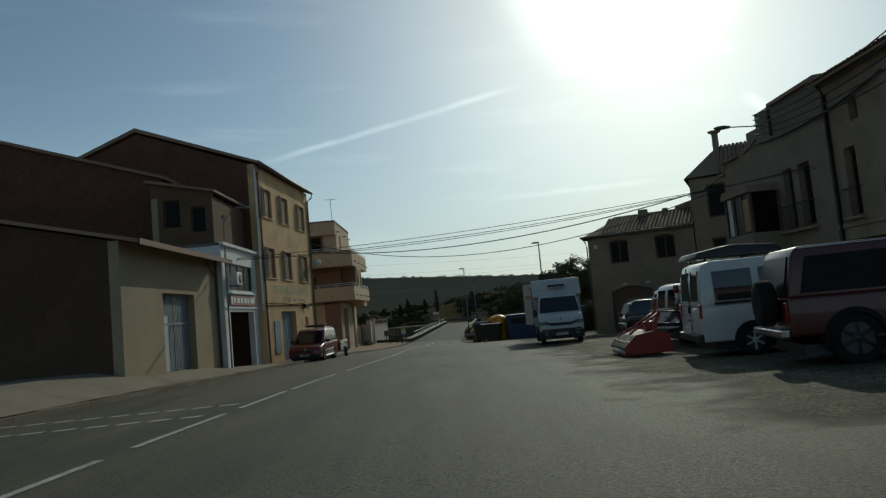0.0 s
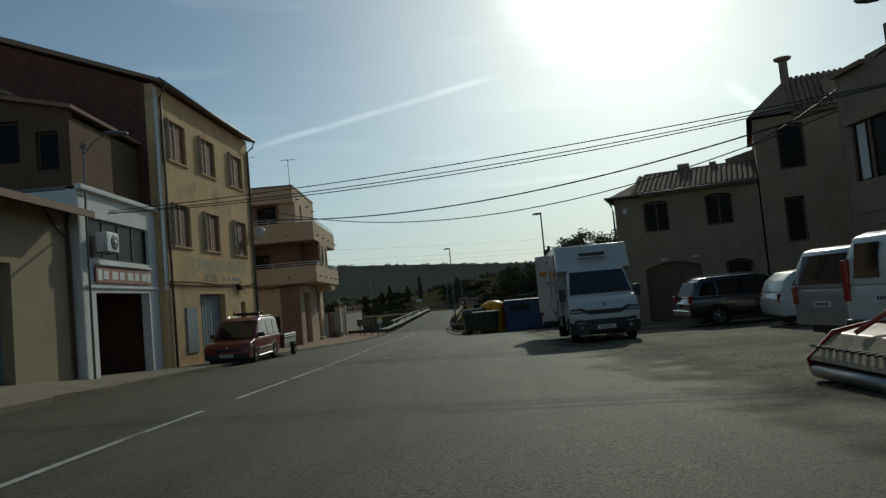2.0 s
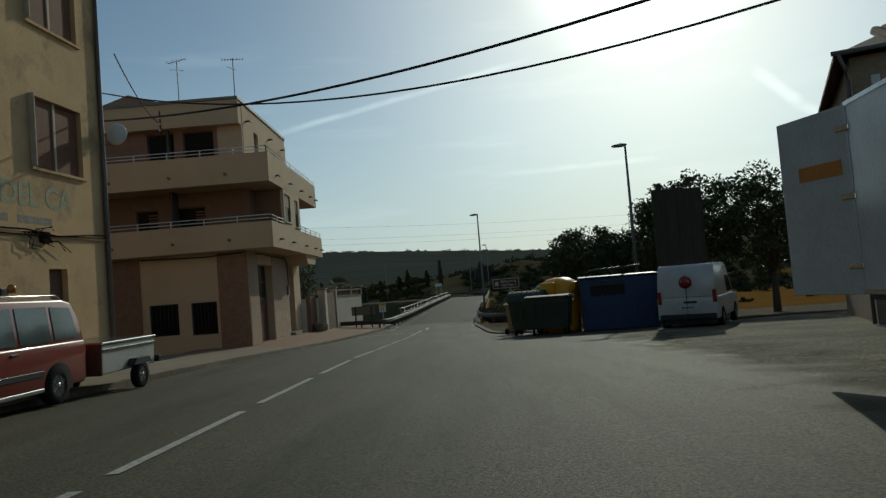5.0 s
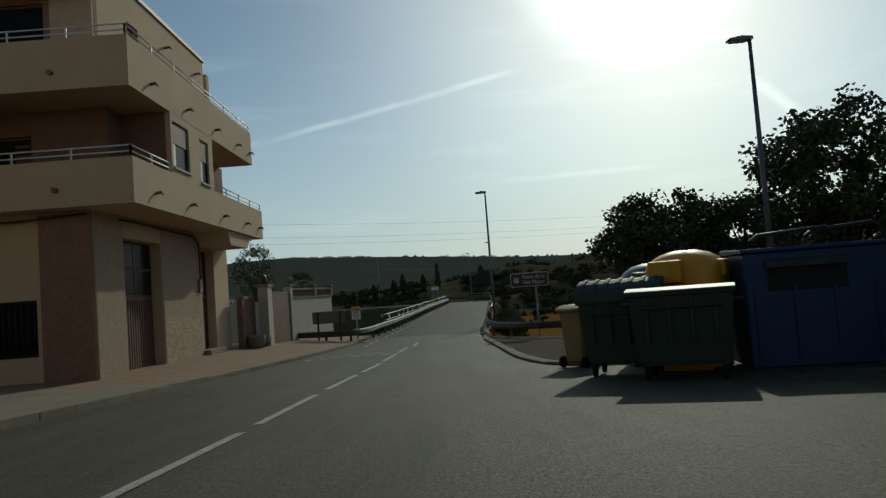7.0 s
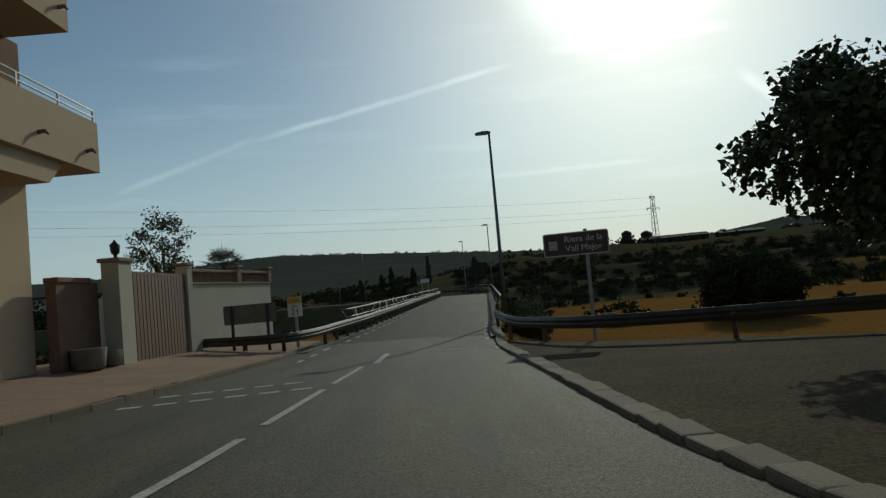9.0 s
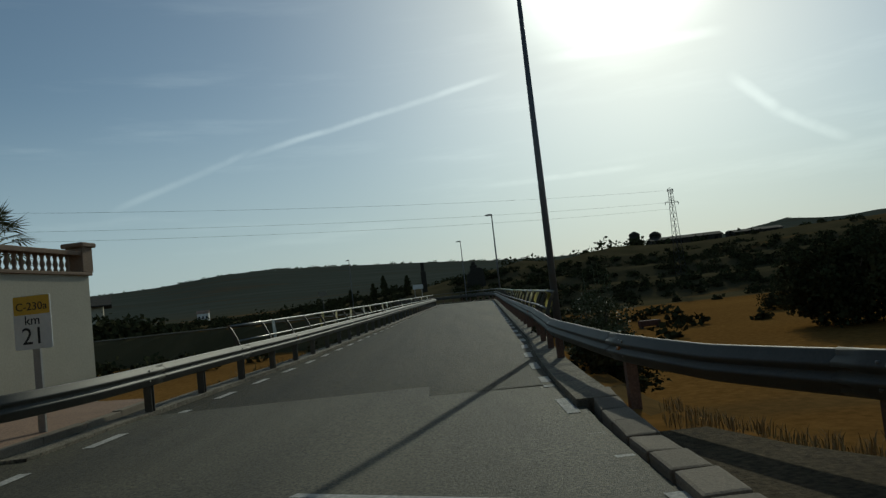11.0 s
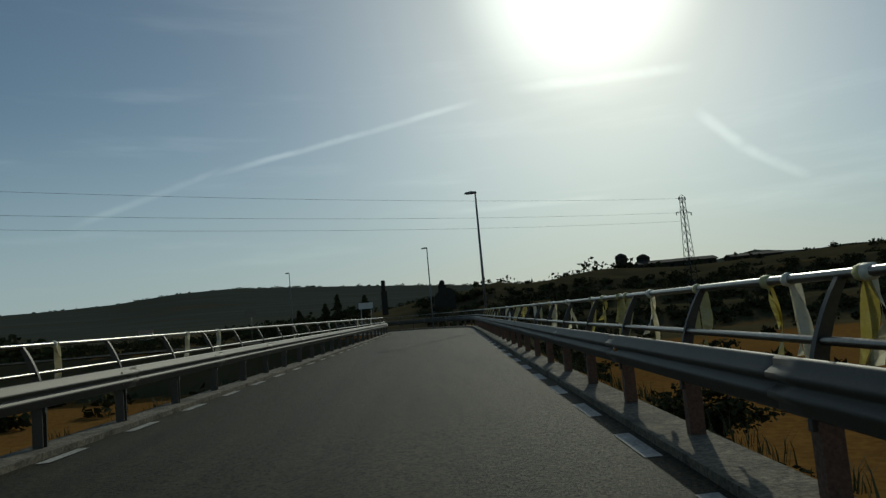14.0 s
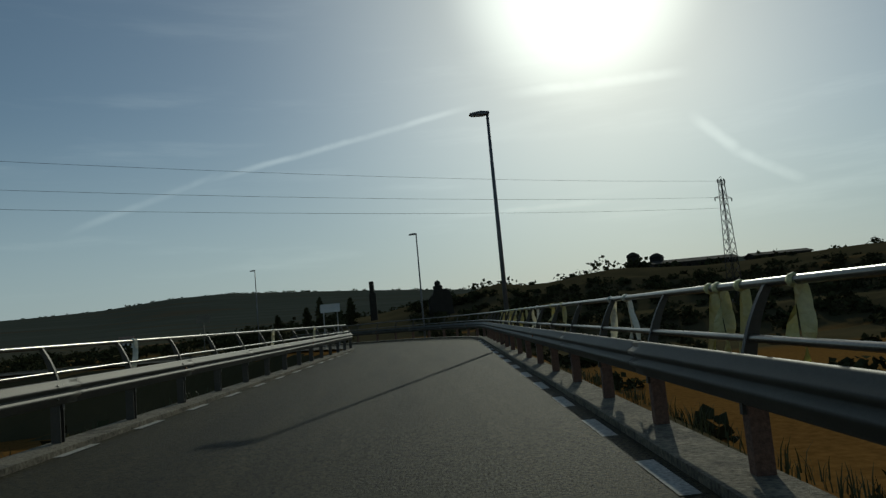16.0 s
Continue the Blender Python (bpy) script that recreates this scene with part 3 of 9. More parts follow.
def pavement_z(x, y):
    """The pavement rises from its kerb to the houses."""
    k, f = kerb_x(y), lerp_table(FACADE_X, y)
    t = min(max((k - x) / max(k - f, 0.1), 0), 1.3)
    low = gz(k, y) + 0.11
    return low + (max(lerp_table(FACADE_Z, y), low) - low) * t


structure("pavement", strip(-60, 61.5, lambda y: lerp_table(FACADE_X, y) - 3.0, lambda y: kerb_x(y) - 0.14, 0.0, 1.5, 6, pavement_z), PAVING,
          "worn concrete pavement along the houses")
structure("pavement", strip(61.5, 86.5, lambda y: lerp_table(FACADE_X, y) - 2.5, lambda y: kerb_x(y) - 0.14, 0.0, 1.5, 6, pavement_z), PAVER_RED,
          "reddish paved pavement before the balcony house")

kerb_line = tagged(new("kerb"), "chipped grey concrete kerb stones", "kerb", "", "structure")
kerb_mesh = mesh_of(box(-0.15, 0.0, -0.497, 0.497, -0.25, 0.0, 0.008), "kerb_stone", KERB)
y = 8.0
while y < 86.0:
    o = new("kerb_stone", kerb_mesh)
    o.parent = kerb_line
    turn = math.degrees(math.atan2(kerb_x(y) - kerb_x(y + 1), 1))
    slope = math.degrees(math.atan2(gz(0, y + 1) - gz(0, y), 1))
    o.matrix_world = pose(kerb_x(y + 0.5), y + 0.5, gz(kerb_x(y), y + 0.5) + 0.125 + random.uniform(-0.012, 0.01), slope, random.uniform(-2, 2), turn)
    y += 1.0

# rounded kerb before the gravel lot
LOT_KERB = [(3.9, 59.2), (3.2, 59.6), (2.65, 60.1), (2.3, 61.0), (2.1, 62.3), (1.98, 64), (1.92, 67), (1.88, 71), (1.8, 75), (1.78, 78), (1.9, 80.5), (2.1, 82.5)]
lot_line = tagged(new("kerb"), "low mortared kerb stones round the gravel lot", "kerb", "", "structure")
lot_mesh = mesh_of(box(-0.02, 0.26, -0.3, 0.3, -0.2, 0.06, 0.03, 2), "kerb_stone", KERB)
for (ax, ay), (bx, by) in zip(LOT_KERB, LOT_KERB[1:]):
    d = math.hypot(bx - ax, by - ay)
    n = max(1, round(d / 0.64))
    for i in range(n):
        t = (i + 0.5) / n
        px, py = ax + (bx - ax) * t, ay + (by - ay) * t
        o = new("kerb_stone", lot_mesh)
        o.parent = lot_line
        o.matrix_world = pose(px, py, gz(px, py) + random.uniform(0, 0.03), random.uniform(-2, 2), random.uniform(-3, 3),
                              math.degrees(math.atan2(-(bx - ax), by - ay)) + random.uniform(-2, 2)) @ Matrix.Diagonal((1, d / n / 0.64, 1, 1))


def lot_left(y):
    return lerp_table([(b, a + 0.2) for a, b in LOT_KERB], y)


GRAVEL = material("gravel_lot", (0.095, 0.073, 0.043), 0.95, color2=(0.058, 0.045, 0.028), scale=0.7, fine=18, fine_mix=0.45, bump=1.0, bump_scale=30,
                  stain=(0.1, 0.078, 0.05), stain_scale=0.5, stain_amount=0.6, spec=0.08)
structure("gravel_lot", strip(59.3, 80.2, lot_left, lambda y: lerp_table([(59, 24), (68, 24), (72, 9.2), (74, 7.0), (76.6, 4.4), (78, 3.4), (79.6, 2.7), (80.3, 2.6)], y), 0.015, 1.0, 16), GRAVEL, "dusty gravel lot beside the street")
structure("plaza_patch", strip(6, 58, lambda y: 0.7 + 0.048 * y, lambda y: lerp_table([(6, 23.9), (50, 23.9), (58, 20)], y), 0.004, 0.5, 12), ASPHALT_OLD, "older coarse grey asphalt of the plaza")
for _y, _x0, _x1 in ((31.9, -3.6, 3.6), (34.2, -2.6, 3.4)):
    pts = [(_x0 + (_x1 - _x0) * i / 30, _y - 0.5 * (_x0 + (_x1 - _x0) * i / 30) + 0.05 * math.sin(i * 1.3)) for i in range(31)]
    bm = bm_new()
    va = [bm.verts.new((px, py, gz(px, py) + 0.007)) for px, py in pts]
    vb = [bm.verts.new((px, py + 0.05 + 0.02 * math.sin(k * 2.1), gz(px, py) + 0.007)) for k, (px, py) in enumerate(pts)]
    for i in range(30):
        bm.faces.new((va[i], va[i + 1], vb[i + 1], vb[i]))
    structure("tar_seam", bm, material("tar", (0.028, 0.027, 0.024), 0.95, spec=0.1), "dark tar seam across the street")


def mark(name, corners, lift=0.008, label=""):
    bm = bm_new()
    bm.faces.new([bm.verts.new((x, y, gz(x, y) + lift)) for x, y in corners])
    bmesh.ops.subdivide_edges(bm, edges=bm.edges, cuts=4, use_grid_fill=True)
    for v in bm.verts:
        v.co.z = gz(v.co.x, v.co.y) + lift if v.co.y < 84 else line_z(v.co.y) + lift
    bmesh.ops.recalc_face_normals(bm, faces=bm.faces)
    return structure(name, bm, WHITE_LINE, label)


def centre_x(y):
    return lerp_table([(0, -4.05), (9, -4.0), (17, -3.85), (21, -3.7), (27, -3.3), (32, -3.0), (36, -2.75), (46, -2.55), (53, -2.3), (60, -2.15), (70, -1.8), (78, -1.5)], y)


for y in (0.4, 4.65, 9.0, 13.4, 17.5, 20.4, 24.6, 28.5, 32.45, 36.5, 40.8, 45.2, 49.5, 53.65, 58.12, 62.58, 66.95, 71.3):
    a, b = y, y + (3.5 if y > 21 or y < 18 else 2.6)
    mark("lane_dash", [(centre_x(a) - 0.06, a), (centre_x(a) + 0.06, a), (centre_x(b) + 0.06, b), (centre_x(b) - 0.06, b)], 0.008, "worn white centre line dash")
for y0 in (11.85, 13.75, 69.9, 71.3):
    left, right = kerb_x(y0) + 0.4, centre_x(y0) - 0.25
    x = left
    while x < right - 0.3:
        yy = y0 + (x - left) * (0.11 if y0 < 30 else 0.3)
        mark("rumble_dash", [(x, yy), (x + 0.34, yy + 0.08), (x + 0.34, yy + 0.3), (x, yy + 0.22)], 0.008, "small worn white rumble mark")
        x += 0.52
mark("worn_line", [(-0.75, 79.3), (1.62, 78.12), (1.62, 78.2), (-0.7, 79.39)], 0.008, "faint white cross line")
mark("lane_dash", [(-1.46, 75.6), (-1.3, 75.6), (-1.27, 79.1), (-1.43, 79.1)], 0.008, "worn white centre line dash")
mark("worn_mark", [(-1.4, 34.15), (-1.15, 34.15), (-1.15, 34.3), (-1.4, 34.33)], 0.008, "small faded white mark")

def edge_left(y):
    return lerp_table([(80, -2.42), (86, -2.42), (95, -2.6), (118, -2.8)], y)


for first, pitch, length, edge in ((78.5, 2.024, 0.85, edge_left), (77.38, 2.07, 1.0, lambda y: lerp_table([(80, 3.12), (90, 3.08), (118, 3.06)], y))):
    y = first
    while y < 149:
        x0, x1 = bridge_x(y) + edge(y), bridge_x(y + length) + edge(y + length)
        mark("edge_dash", [(x0 - 0.07, y), (x0 + 0.07, y), (x1 + 0.07, y + length), (x1 - 0.07, y + length)], 0.008, "white edge line dash on the bridge")
        y += pitch

LEDGE = material("bridge_ledge", (0.24, 0.205, 0.145), 0.92, color2=(0.115, 0.098, 0.07), scale=2.8, fine=24, fine_mix=0.5, stain_amount=0.95, stain=(0.05, 0.045, 0.034), stain_scale=1.4, bump=0.8, bump_scale=30)


def ledge(k0, k1, a, b, name, label):
    bm = bm_new()
    for k in range(k0, k1):
        v = []
        for kk in (k, k + 1):
            for off in (a, b):
                p = line_at(kk, off)
                for dz in (-0.5, 0.07):
                    v.append(bm.verts.new((p[0], p[1], line_z(p[1]) + dz)))
        for f in ((1, 3, 7, 5), (0, 1, 5, 4), (2, 6, 7, 3)):
            bm.faces.new([v[i] for i in f])
        if k == k0:
            bm.faces.new([v[i] for i in (0, 2, 3, 1)])
        if k == k1 - 1:
            bm.faces.new([v[i] for i in (4, 5, 7, 6)])
    bmesh.ops.remove_doubles(bm, verts=bm.verts, dist=1e-3)
    bmesh.ops.recalc_face_normals(bm, faces=bm.faces)
    structure(name, bm, LEDGE, label)


ledge(5, KNOT, 3.2, 3.64, "bridge_ledge", "stained concrete ledge under the guard rail")
ledge(5, 41, -3.35, -2.85, "bridge_ledge", "narrow concrete ledge under the guard rail")

# ---- guard rails ----
BEAM = [(0.0, 0.0), (0.02, 0.02), (0.02, 0.055), (0.075, 0.09), (0.075, 0.12), (0.02, 0.15), (0.02, 0.165), (0.075, 0.195), (0.075, 0.225), (0.02, 0.26), (0.02, 0.295), (0.0, 0.31)]


def beam(points):
    """A waved steel band along points, each (x, y, z of its lower edge, nx, ny); it bulges along the normal."""
    bm = bm_new()
    rings = []
    for x, y, z, nx, ny in points:
        front = [bm.verts.new((x + nx * u, y + ny * u, z + v)) for u, v in BEAM]
        back = [bm.verts.new((x + nx * (u - 0.006), y + ny * (u - 0.006), z + v)) for u, v in BEAM]
        rings.append(front + back[::-1])
    n = len(rings[0])
    for r, s in zip(rings, rings[1:]):
        for k in range(n):
            bm.faces.new((r[k], r[(k + 1) % n], s[(k + 1) % n], s[k])).smooth = True
    bm.faces.new(rings[0])
    bm.faces.new(rings[-1])
    bmesh.ops.recalc_face_normals(bm, faces=bm.faces)
    return bm


REFLECTOR = glossy("amber_reflector", (0.5, 0.16, 0.02), 0.25)
post_mesh = mesh_of(prism([(-0.06, -0.05), (0.06, -0.05), (0.06, -0.035), (-0.045, -0.035), (-0.045, 0.035), (0.06, 0.035), (0.06, 0.05), (-0.06, 0.05)], "z", -0.35, 0.73),
                    "rail_post", RUST)
grey_post_mesh = post_mesh.copy()
grey_post_mesh.materials[0] = GALV
hoop_bm = bm_new()
ring = []
for _i in range(11):
    _t = _i / 10
    _x, _z, _w = -0.03 + 0.21 * _t ** 2.1, 0.4 + 0.8 * _t - 0.03 * _t ** 4, 0.055 - 0.028 * _t
    ring.append([hoop_bm.verts.new((_x + u * _w, v, _z)) for u, v in ((-1, -0.022), (1, -0.022), (1, 0.022), (-1, 0.022))])
for r, s in zip(ring, ring[1:]):
    for k in range(4):
        hoop_bm.faces.new((r[k], r[(k + 1) % 4], s[(k + 1) % 4], s[k]))
hoop_bm.faces.new(ring[0])
hoop_bm.faces.new(ring[-1])
bmesh.ops.recalc_face_normals(hoop_bm, faces=hoop_bm.faces)
hoop_mesh = mesh_of(hoop_bm, "hoop", GALV)
reflector_mesh = mesh_of(lathe([(0.045, 0.0), (0.05, 0.01), (0.045, 0.022), (0.01, 0.024)], 12, "x"), "reflector", REFLECTOR)


bolt_mesh = mesh_of(lathe([(0.018, 0.0), (0.018, 0.012), (0.008, 0.018)], 6, "x"), "bolt", RAIL_TUBE)


def guard_rail(path, side, rail_from, lift, posts, label, group):
    """path: points (x, y, whether a post stands there); side: +1 where the road lies to the left of the way; lift(y): how far it stands above its usual height."""
    rail = thing("guard_rail", (path[0][0], path[0][1], line_z(path[0][1])), label, "guard rail", group)
    inv = rail.matrix_world.inverted()

    def put(name, me, m, parent=rail):
        o = new(name, me)
        o.parent = parent
        o.matrix_parent_inverse = inv
        o.matrix_basis = m
        return o

    def way(i):
        a, b = path[max(i - 1, 0)], path[min(i + 1, len(path) - 1)]
        d = math.hypot(b[0] - a[0], b[1] - a[1])
        return (b[0] - a[0]) / d, (b[1] - a[1]) / d

    z = [line_z(p[1]) + lift(p[1]) for p in path]
    fine = []
    for i in range(len(path) - 1):
        (dx0, dy0), (dx1, dy1) = way(i), way(i + 1)
        a, b = Vector((*path[i][:2], z[i])), Vector((*path[i + 1][:2], z[i + 1]))
        step = (b - a).length
        ta, tb = Vector((dx0, dy0, 0)) * step, Vector((dx1, dy1, 0)) * step
        for k in range(5):
            t = k / 5
            q = a * (2 * t ** 3 - 3 * t ** 2 + 1) + b * (3 * t ** 2 - 2 * t ** 3) + ta * (t ** 3 - 2 * t ** 2 + t) + tb * (t ** 3 - t ** 2)
            q.z = a.z + (b.z - a.z) * t
            dx, dy = dx0 + (dx1 - dx0) * t, dy0 + (dy1 - dy0) * t
            fine.append((q.x, q.y, q.z + 0.46, -dy * side, dx * side))
    fine.append((*path[-1][:2], z[-1] + 0.46, -dy1 * side, dx1 * side))
    for i in range(0, len(fine) - 1, 10):
        seg = fine[i:i + 11]
        x, y, zz, nx, ny = seg[-1]
        if len(seg) > 10:
            # the end of each sheet laps over the next one, on its road side
            px, py = seg[-2][0], seg[-2][1]
            d = math.hypot(x - px, y - py)
            ux, uy = (x - px) / d, (y - py) / d
            seg = seg[:-2] + [(px, py, seg[-2][2], nx, ny), (x + ux * 0.02 + nx * 0.007, y + uy * 0.02 + ny * 0.007, zz, nx, ny), (x + ux * 0.3 + nx * 0.007, y + uy * 0.3 + ny * 0.007, zz, nx, ny)]
        o = part("beam", beam(seg), GALV)
        o.parent, o.matrix_parent_inverse = rail, inv
        turn = math.degrees(math.atan2(ny, nx))
        for du, dz in ((0.06, 0.075), (0.06, 0.235), (0.22, 0.075), (0.22, 0.235)):
            put("bolt", bolt_mesh, pose(x + du * -ny * side * -1 + nx * 0.03, y + du * nx * -side * -1 + ny * 0.03, zz + dz, 0, 0, turn))
    for i, p in enumerate(path):
        turn = math.degrees(math.atan2(-way(i)[0], way(i)[1]))
        if not p[2]:
            continue
        put("rail_post", posts, pose(p[0], p[1], z[i], 0, 0, turn) @ Matrix.Translation((0.07 * side, 0, 0)))
        if i % 6 == 2:
            put("reflector", reflector_mesh, pose(p[0], p[1], z[i] + 0.6, 0, 0, turn + (180 if side > 0 else 0)) @ Matrix.Translation((0.03, 0, 0)))
    tops, lows = [], []
    for i, p in enumerate(path):
        if p[1] < rail_from:
            continue
        turn = math.degrees(math.atan2(-way(i)[0], way(i)[1]))
        m = pose(p[0], p[1], z[i], 0, 0, turn + (0 if side > 0 else 180))
        put("hoop", hoop_mesh, m @ Matrix.Translation((0.07, 0, 0)))
        tops.append(m @ Vector((0.26, 0, 1.18)))
        lows.append(m @ Vector((0.1, 0, 0.85)))
    for nm, pts, r in (("top_rail", tops, 0.03), ("lower_rail", lows, 0.024)):
        o = part(nm, tube(pts, r, 10), RAIL_TUBE, None, "round galvanised handrail")
        o.parent, o.matrix_parent_inverse = rail, inv
    return rail, tops


right_path = [(10.2, 72.2, True), (8.4, 73.1, False), (6.6, 74.0, True), (5.2, 74.75, False), (4.15, 75.6, False), (3.5, 76.8, False), (3.05, 78.4, True), (2.68, 80.1, False),
              (2.44, 82.0, True), (2.4, 84.3, False), (2.42, 86.35, True), (bridge_x(88.4) + 3.5, 88.4, True)] + \
    [(bridge_x(y) + 3.46, y, True) for y in np.arange(90.44, 150, 2.03)]
for k in range(40, 53):
    right_path.append((*line_at(k, 3.46), True))
right_rail, right_tops = guard_rail(right_path, 1, 88.0, lambda y: lerp_table([(75, -0.1), (80, -0.08), (84, -0.04), (90, 0.02), (120, 0.03)], y), post_mesh,
                                    "galvanised guard rail with rusty posts and handrail", "bridge guard rails")
left_path = [(-8.0, 83.2, True), (-6.3, 82.2, True), (-4.9, 81.9, True), (-4.25, 83.3, False)] + \
    [(bridge_x(y) + lerp_table([(84, -2.85), (92, -2.92), (104, -3.04), (118, -3.14)], y), y, True) for y in np.arange(85.24, 153, 2.03)]
left_rail, left_tops = guard_rail(left_path, -1, 89.0, lambda y: lerp_table([(84, 0.0), (95, 0.04), (118, 0.07)], y), grey_post_mesh,
                                  "galvanised guard rail with posts and handrail", "bridge guard rails")

# yellow and white ribbons knotted to the handrails
RIBBON_Y = material("yellow_ribbon", (0.55, 0.49, 0.17), 0.7, color2=(0.66, 0.62, 0.38), scale=6, fine=30, fine_mix=0.1)
RIBBON_W = material("pale_ribbon", (0.72, 0.68, 0.5), 0.6, color2=(0.8, 0.78, 0.7), scale=6, fine=30, fine_mix=0.1)


def ribbon(name, seed, mat, label):
    rnd = random.Random(seed)
    ob = thing(name, (0, 0, -50 - seed), label, "ribbon", "ribbons on the bridge rails")
    part("knot", lathe([(0.012, -0.045), (0.042, -0.03), (0.045, 0.03), (0.012, 0.045)], 8, "y"), mat, ob)
    for k in range(rnd.choice((2, 2, 3))):
        bm = bm_new()
        length, sway, lean = rnd.uniform(0.3, 0.62), rnd.uniform(-0.16, 0.16), rnd.uniform(-0.05, 0.05)
        w = rnd.uniform(0.03, 0.055)
        rows = []
        for i in range(8):
            t = i / 7
            x, y, z = lean * t + 0.03 * math.sin(3 * t + k), sway * t + 0.03 * math.sin(5 * t + k * 2), 0.03 - length * t
            ang = 1.2 * math.sin(2.5 * t + k)
            dx, dy = w * math.sin(ang), w * math.cos(ang)
            rows.append((bm.verts.new((x - dx, y - dy, z)), bm.verts.new((x + dx, y + dy, z - 0.01))))
        for a, b in zip(rows, rows[1:]):
            bm.faces.new((a[0], a[1], b[1], b[0]))
        geom = bmesh.ops.solidify(bm, geom=bm.faces[:], thickness=0.004)
        part("tail", bm, mat, ob)
    return ob


ribbons = [ribbon("ribbon", s, RIBBON_Y if s % 3 else RIBBON_W, "faded yellow ribbon knotted on the handrail" if s % 3 else "pale ribbon knotted on the handrail")
           for s in range(6)]
rnd = random.Random(11)
used = set()
for tops, most, pale in ((right_tops, 3, 0.3), (left_tops, 1, 0.9)):
    for bay, (a, b) in enumerate(zip(tops[:27], tops[1:28])):
        for _ in range(rnd.randint(1, most) if most > 1 and bay > 1 else rnd.choice((0, 1))):
            p = a.lerp(b, rnd.uniform(0.05, 0.95))
            k = rnd.choice((0, 3)) if rnd.random() < pale else rnd.choice((1, 2, 4, 5))
            m = pose(p.x, p.y, p.z, 0, 0, rnd.uniform(-25, 25))
            if k in used:
                copy_thing(ribbons[k], m)
            else:
                ribbons[k].matrix_world = m
                used.add(k)
for k in range(6):
    if k not in used:
        p = right_tops[3 + k].lerp(right_tops[4 + k], 0.5)
        ribbons[k].matrix_world = pose(p.x, p.y, p.z)

# ---- street lamps ----
LAMP_GREY = material("lamp_grey", (0.16, 0.16, 0.16), 0.5, 0.4, fine=30, fine_mix=0.1, bump=0.05)


def street_lamp(x, y, base, top, turn, label="tall grey street lamp with a flat head on one side"):
    lamp = thing("street_lamp", (x, y, base, 0, 0, turn), label, "street lamp", "street lamps")
    h = top - base
    part("pole", tube([(0, 0, 0), (0, 0, h * 0.5), (0, 0, h)], [0.09, 0.075, 0.05], 12), LAMP_GREY, lamp)
    part("base_plate", box(-0.18, 0.18, -0.18, 0.18, 0, 0.03), LAMP_GREY, lamp)
    head = part("lamp_head", prism([(0.08, -0.02), (0.05, 0.06), (-0.25, 0.09), (-0.62, 0.03), (-0.66, -0.02), (-0.6, -0.05), (-0.1, -0.06)], "y", -0.13, 0.13, 0.02), LAMP_GREY, lamp)
    head.matrix_basis = pose(0, 0, h + 0.02)
    lens = part("lens", box(-0.58, -0.14, -0.1, 0.1, -0.075, -0.05), glossy("lamp_lens", (0.4, 0.4, 0.38), 0.2), head)
    return lamp


street_lamp(9.38, 64.75, gz(9, 64.75), 6.28, 0)
street_lamp(3.22, 90.52, line_z(90.4) - 0.4, 5.95, 0)
street_lamp(6.74, 141.1, line_z(141) - 0.4, 5.95, 0)
street_lamp(5.15, 177.2, land(5.15, 177.2) - 0.3, 6.5, 0)
street_lamp(-15.1, 210.3, land(-15.1, 210.3) - 0.3, 7.7, 0)

# ---- houses on the left ----
SHUTTER = material("brown_shutter", (0.17, 0.07, 0.03), 0.8, color2=(0.11, 0.045, 0.022), scale=3, fine=30, fine_mix=0.15, stretch=(1, 1, 0.3))
PALE_FRAME = material("pale_window_frame", (0.5, 0.42, 0.31), 0.8, fine=30, fine_mix=0.1)
WHITE_FRAME = material("white_frame", (0.7, 0.7, 0.68), 0.5, fine=30, fine_mix=0.05)
BROWN_WOOD = material("brown_door_wood", (0.16, 0.085, 0.05), 0.7, color2=(0.11, 0.06, 0.04), scale=2, fine=25, fine_mix=0.2, stretch=(4, 4, 0.4))
GREY_METAL_DOOR = material("blue_grey_door", (0.24, 0.28, 0.29), 0.6, 0.2, color2=(0.17, 0.2, 0.21), scale=1.5, fine=20, fine_mix=0.15, stain=(0.2, 0.13, 0.08), stain_amount=0.4)
ZINC = material("zinc_pipe", (0.2, 0.19, 0.18), 0.6, 0.4, fine=30, fine_mix=0.15)
PIPE_BROWN = material("brown_pipe", (0.12, 0.08, 0.06), 0.6, fine=30, fine_mix=0.15)
FADED_GREEN = material("faded_green_paint", (0.36, 0.37, 0.24), 0.9, color2=(0.45, 0.4, 0.27), scale=5, fine=20, fine_mix=0.2, mix=0.8)
FADED_GREY = material("faded_grey_paint", (0.27, 0.25, 0.2), 0.9, color2=(0.4, 0.34, 0.24), scale=5, fine=20, fine_mix=0.2, mix=0.8)
# Brown render of the shed's flank; the shade on it darkens the colour.
SHADED_RENDER = material("shaded_brown_render", (0.1, 0.062, 0.042), 0.95, color2=(0.07, 0.045, 0.032), scale=0.6, fine=18, fine_mix=0.25, bump=0.5, bump_scale=15)
BRICK_PALE = material("pale_facing_brick", (0.5, 0.38, 0.27), 0.9, color2=(0.42, 0.31, 0.22), scale=3, fine=20, fine_mix=0.15, vary=0.16)
BRICK_BROWN = material("brown_facing_brick", (0.25, 0.15, 0.105), 0.9, color2=(0.19, 0.115, 0.08), scale=3, fine=20, fine_mix=0.2, vary=0.16)


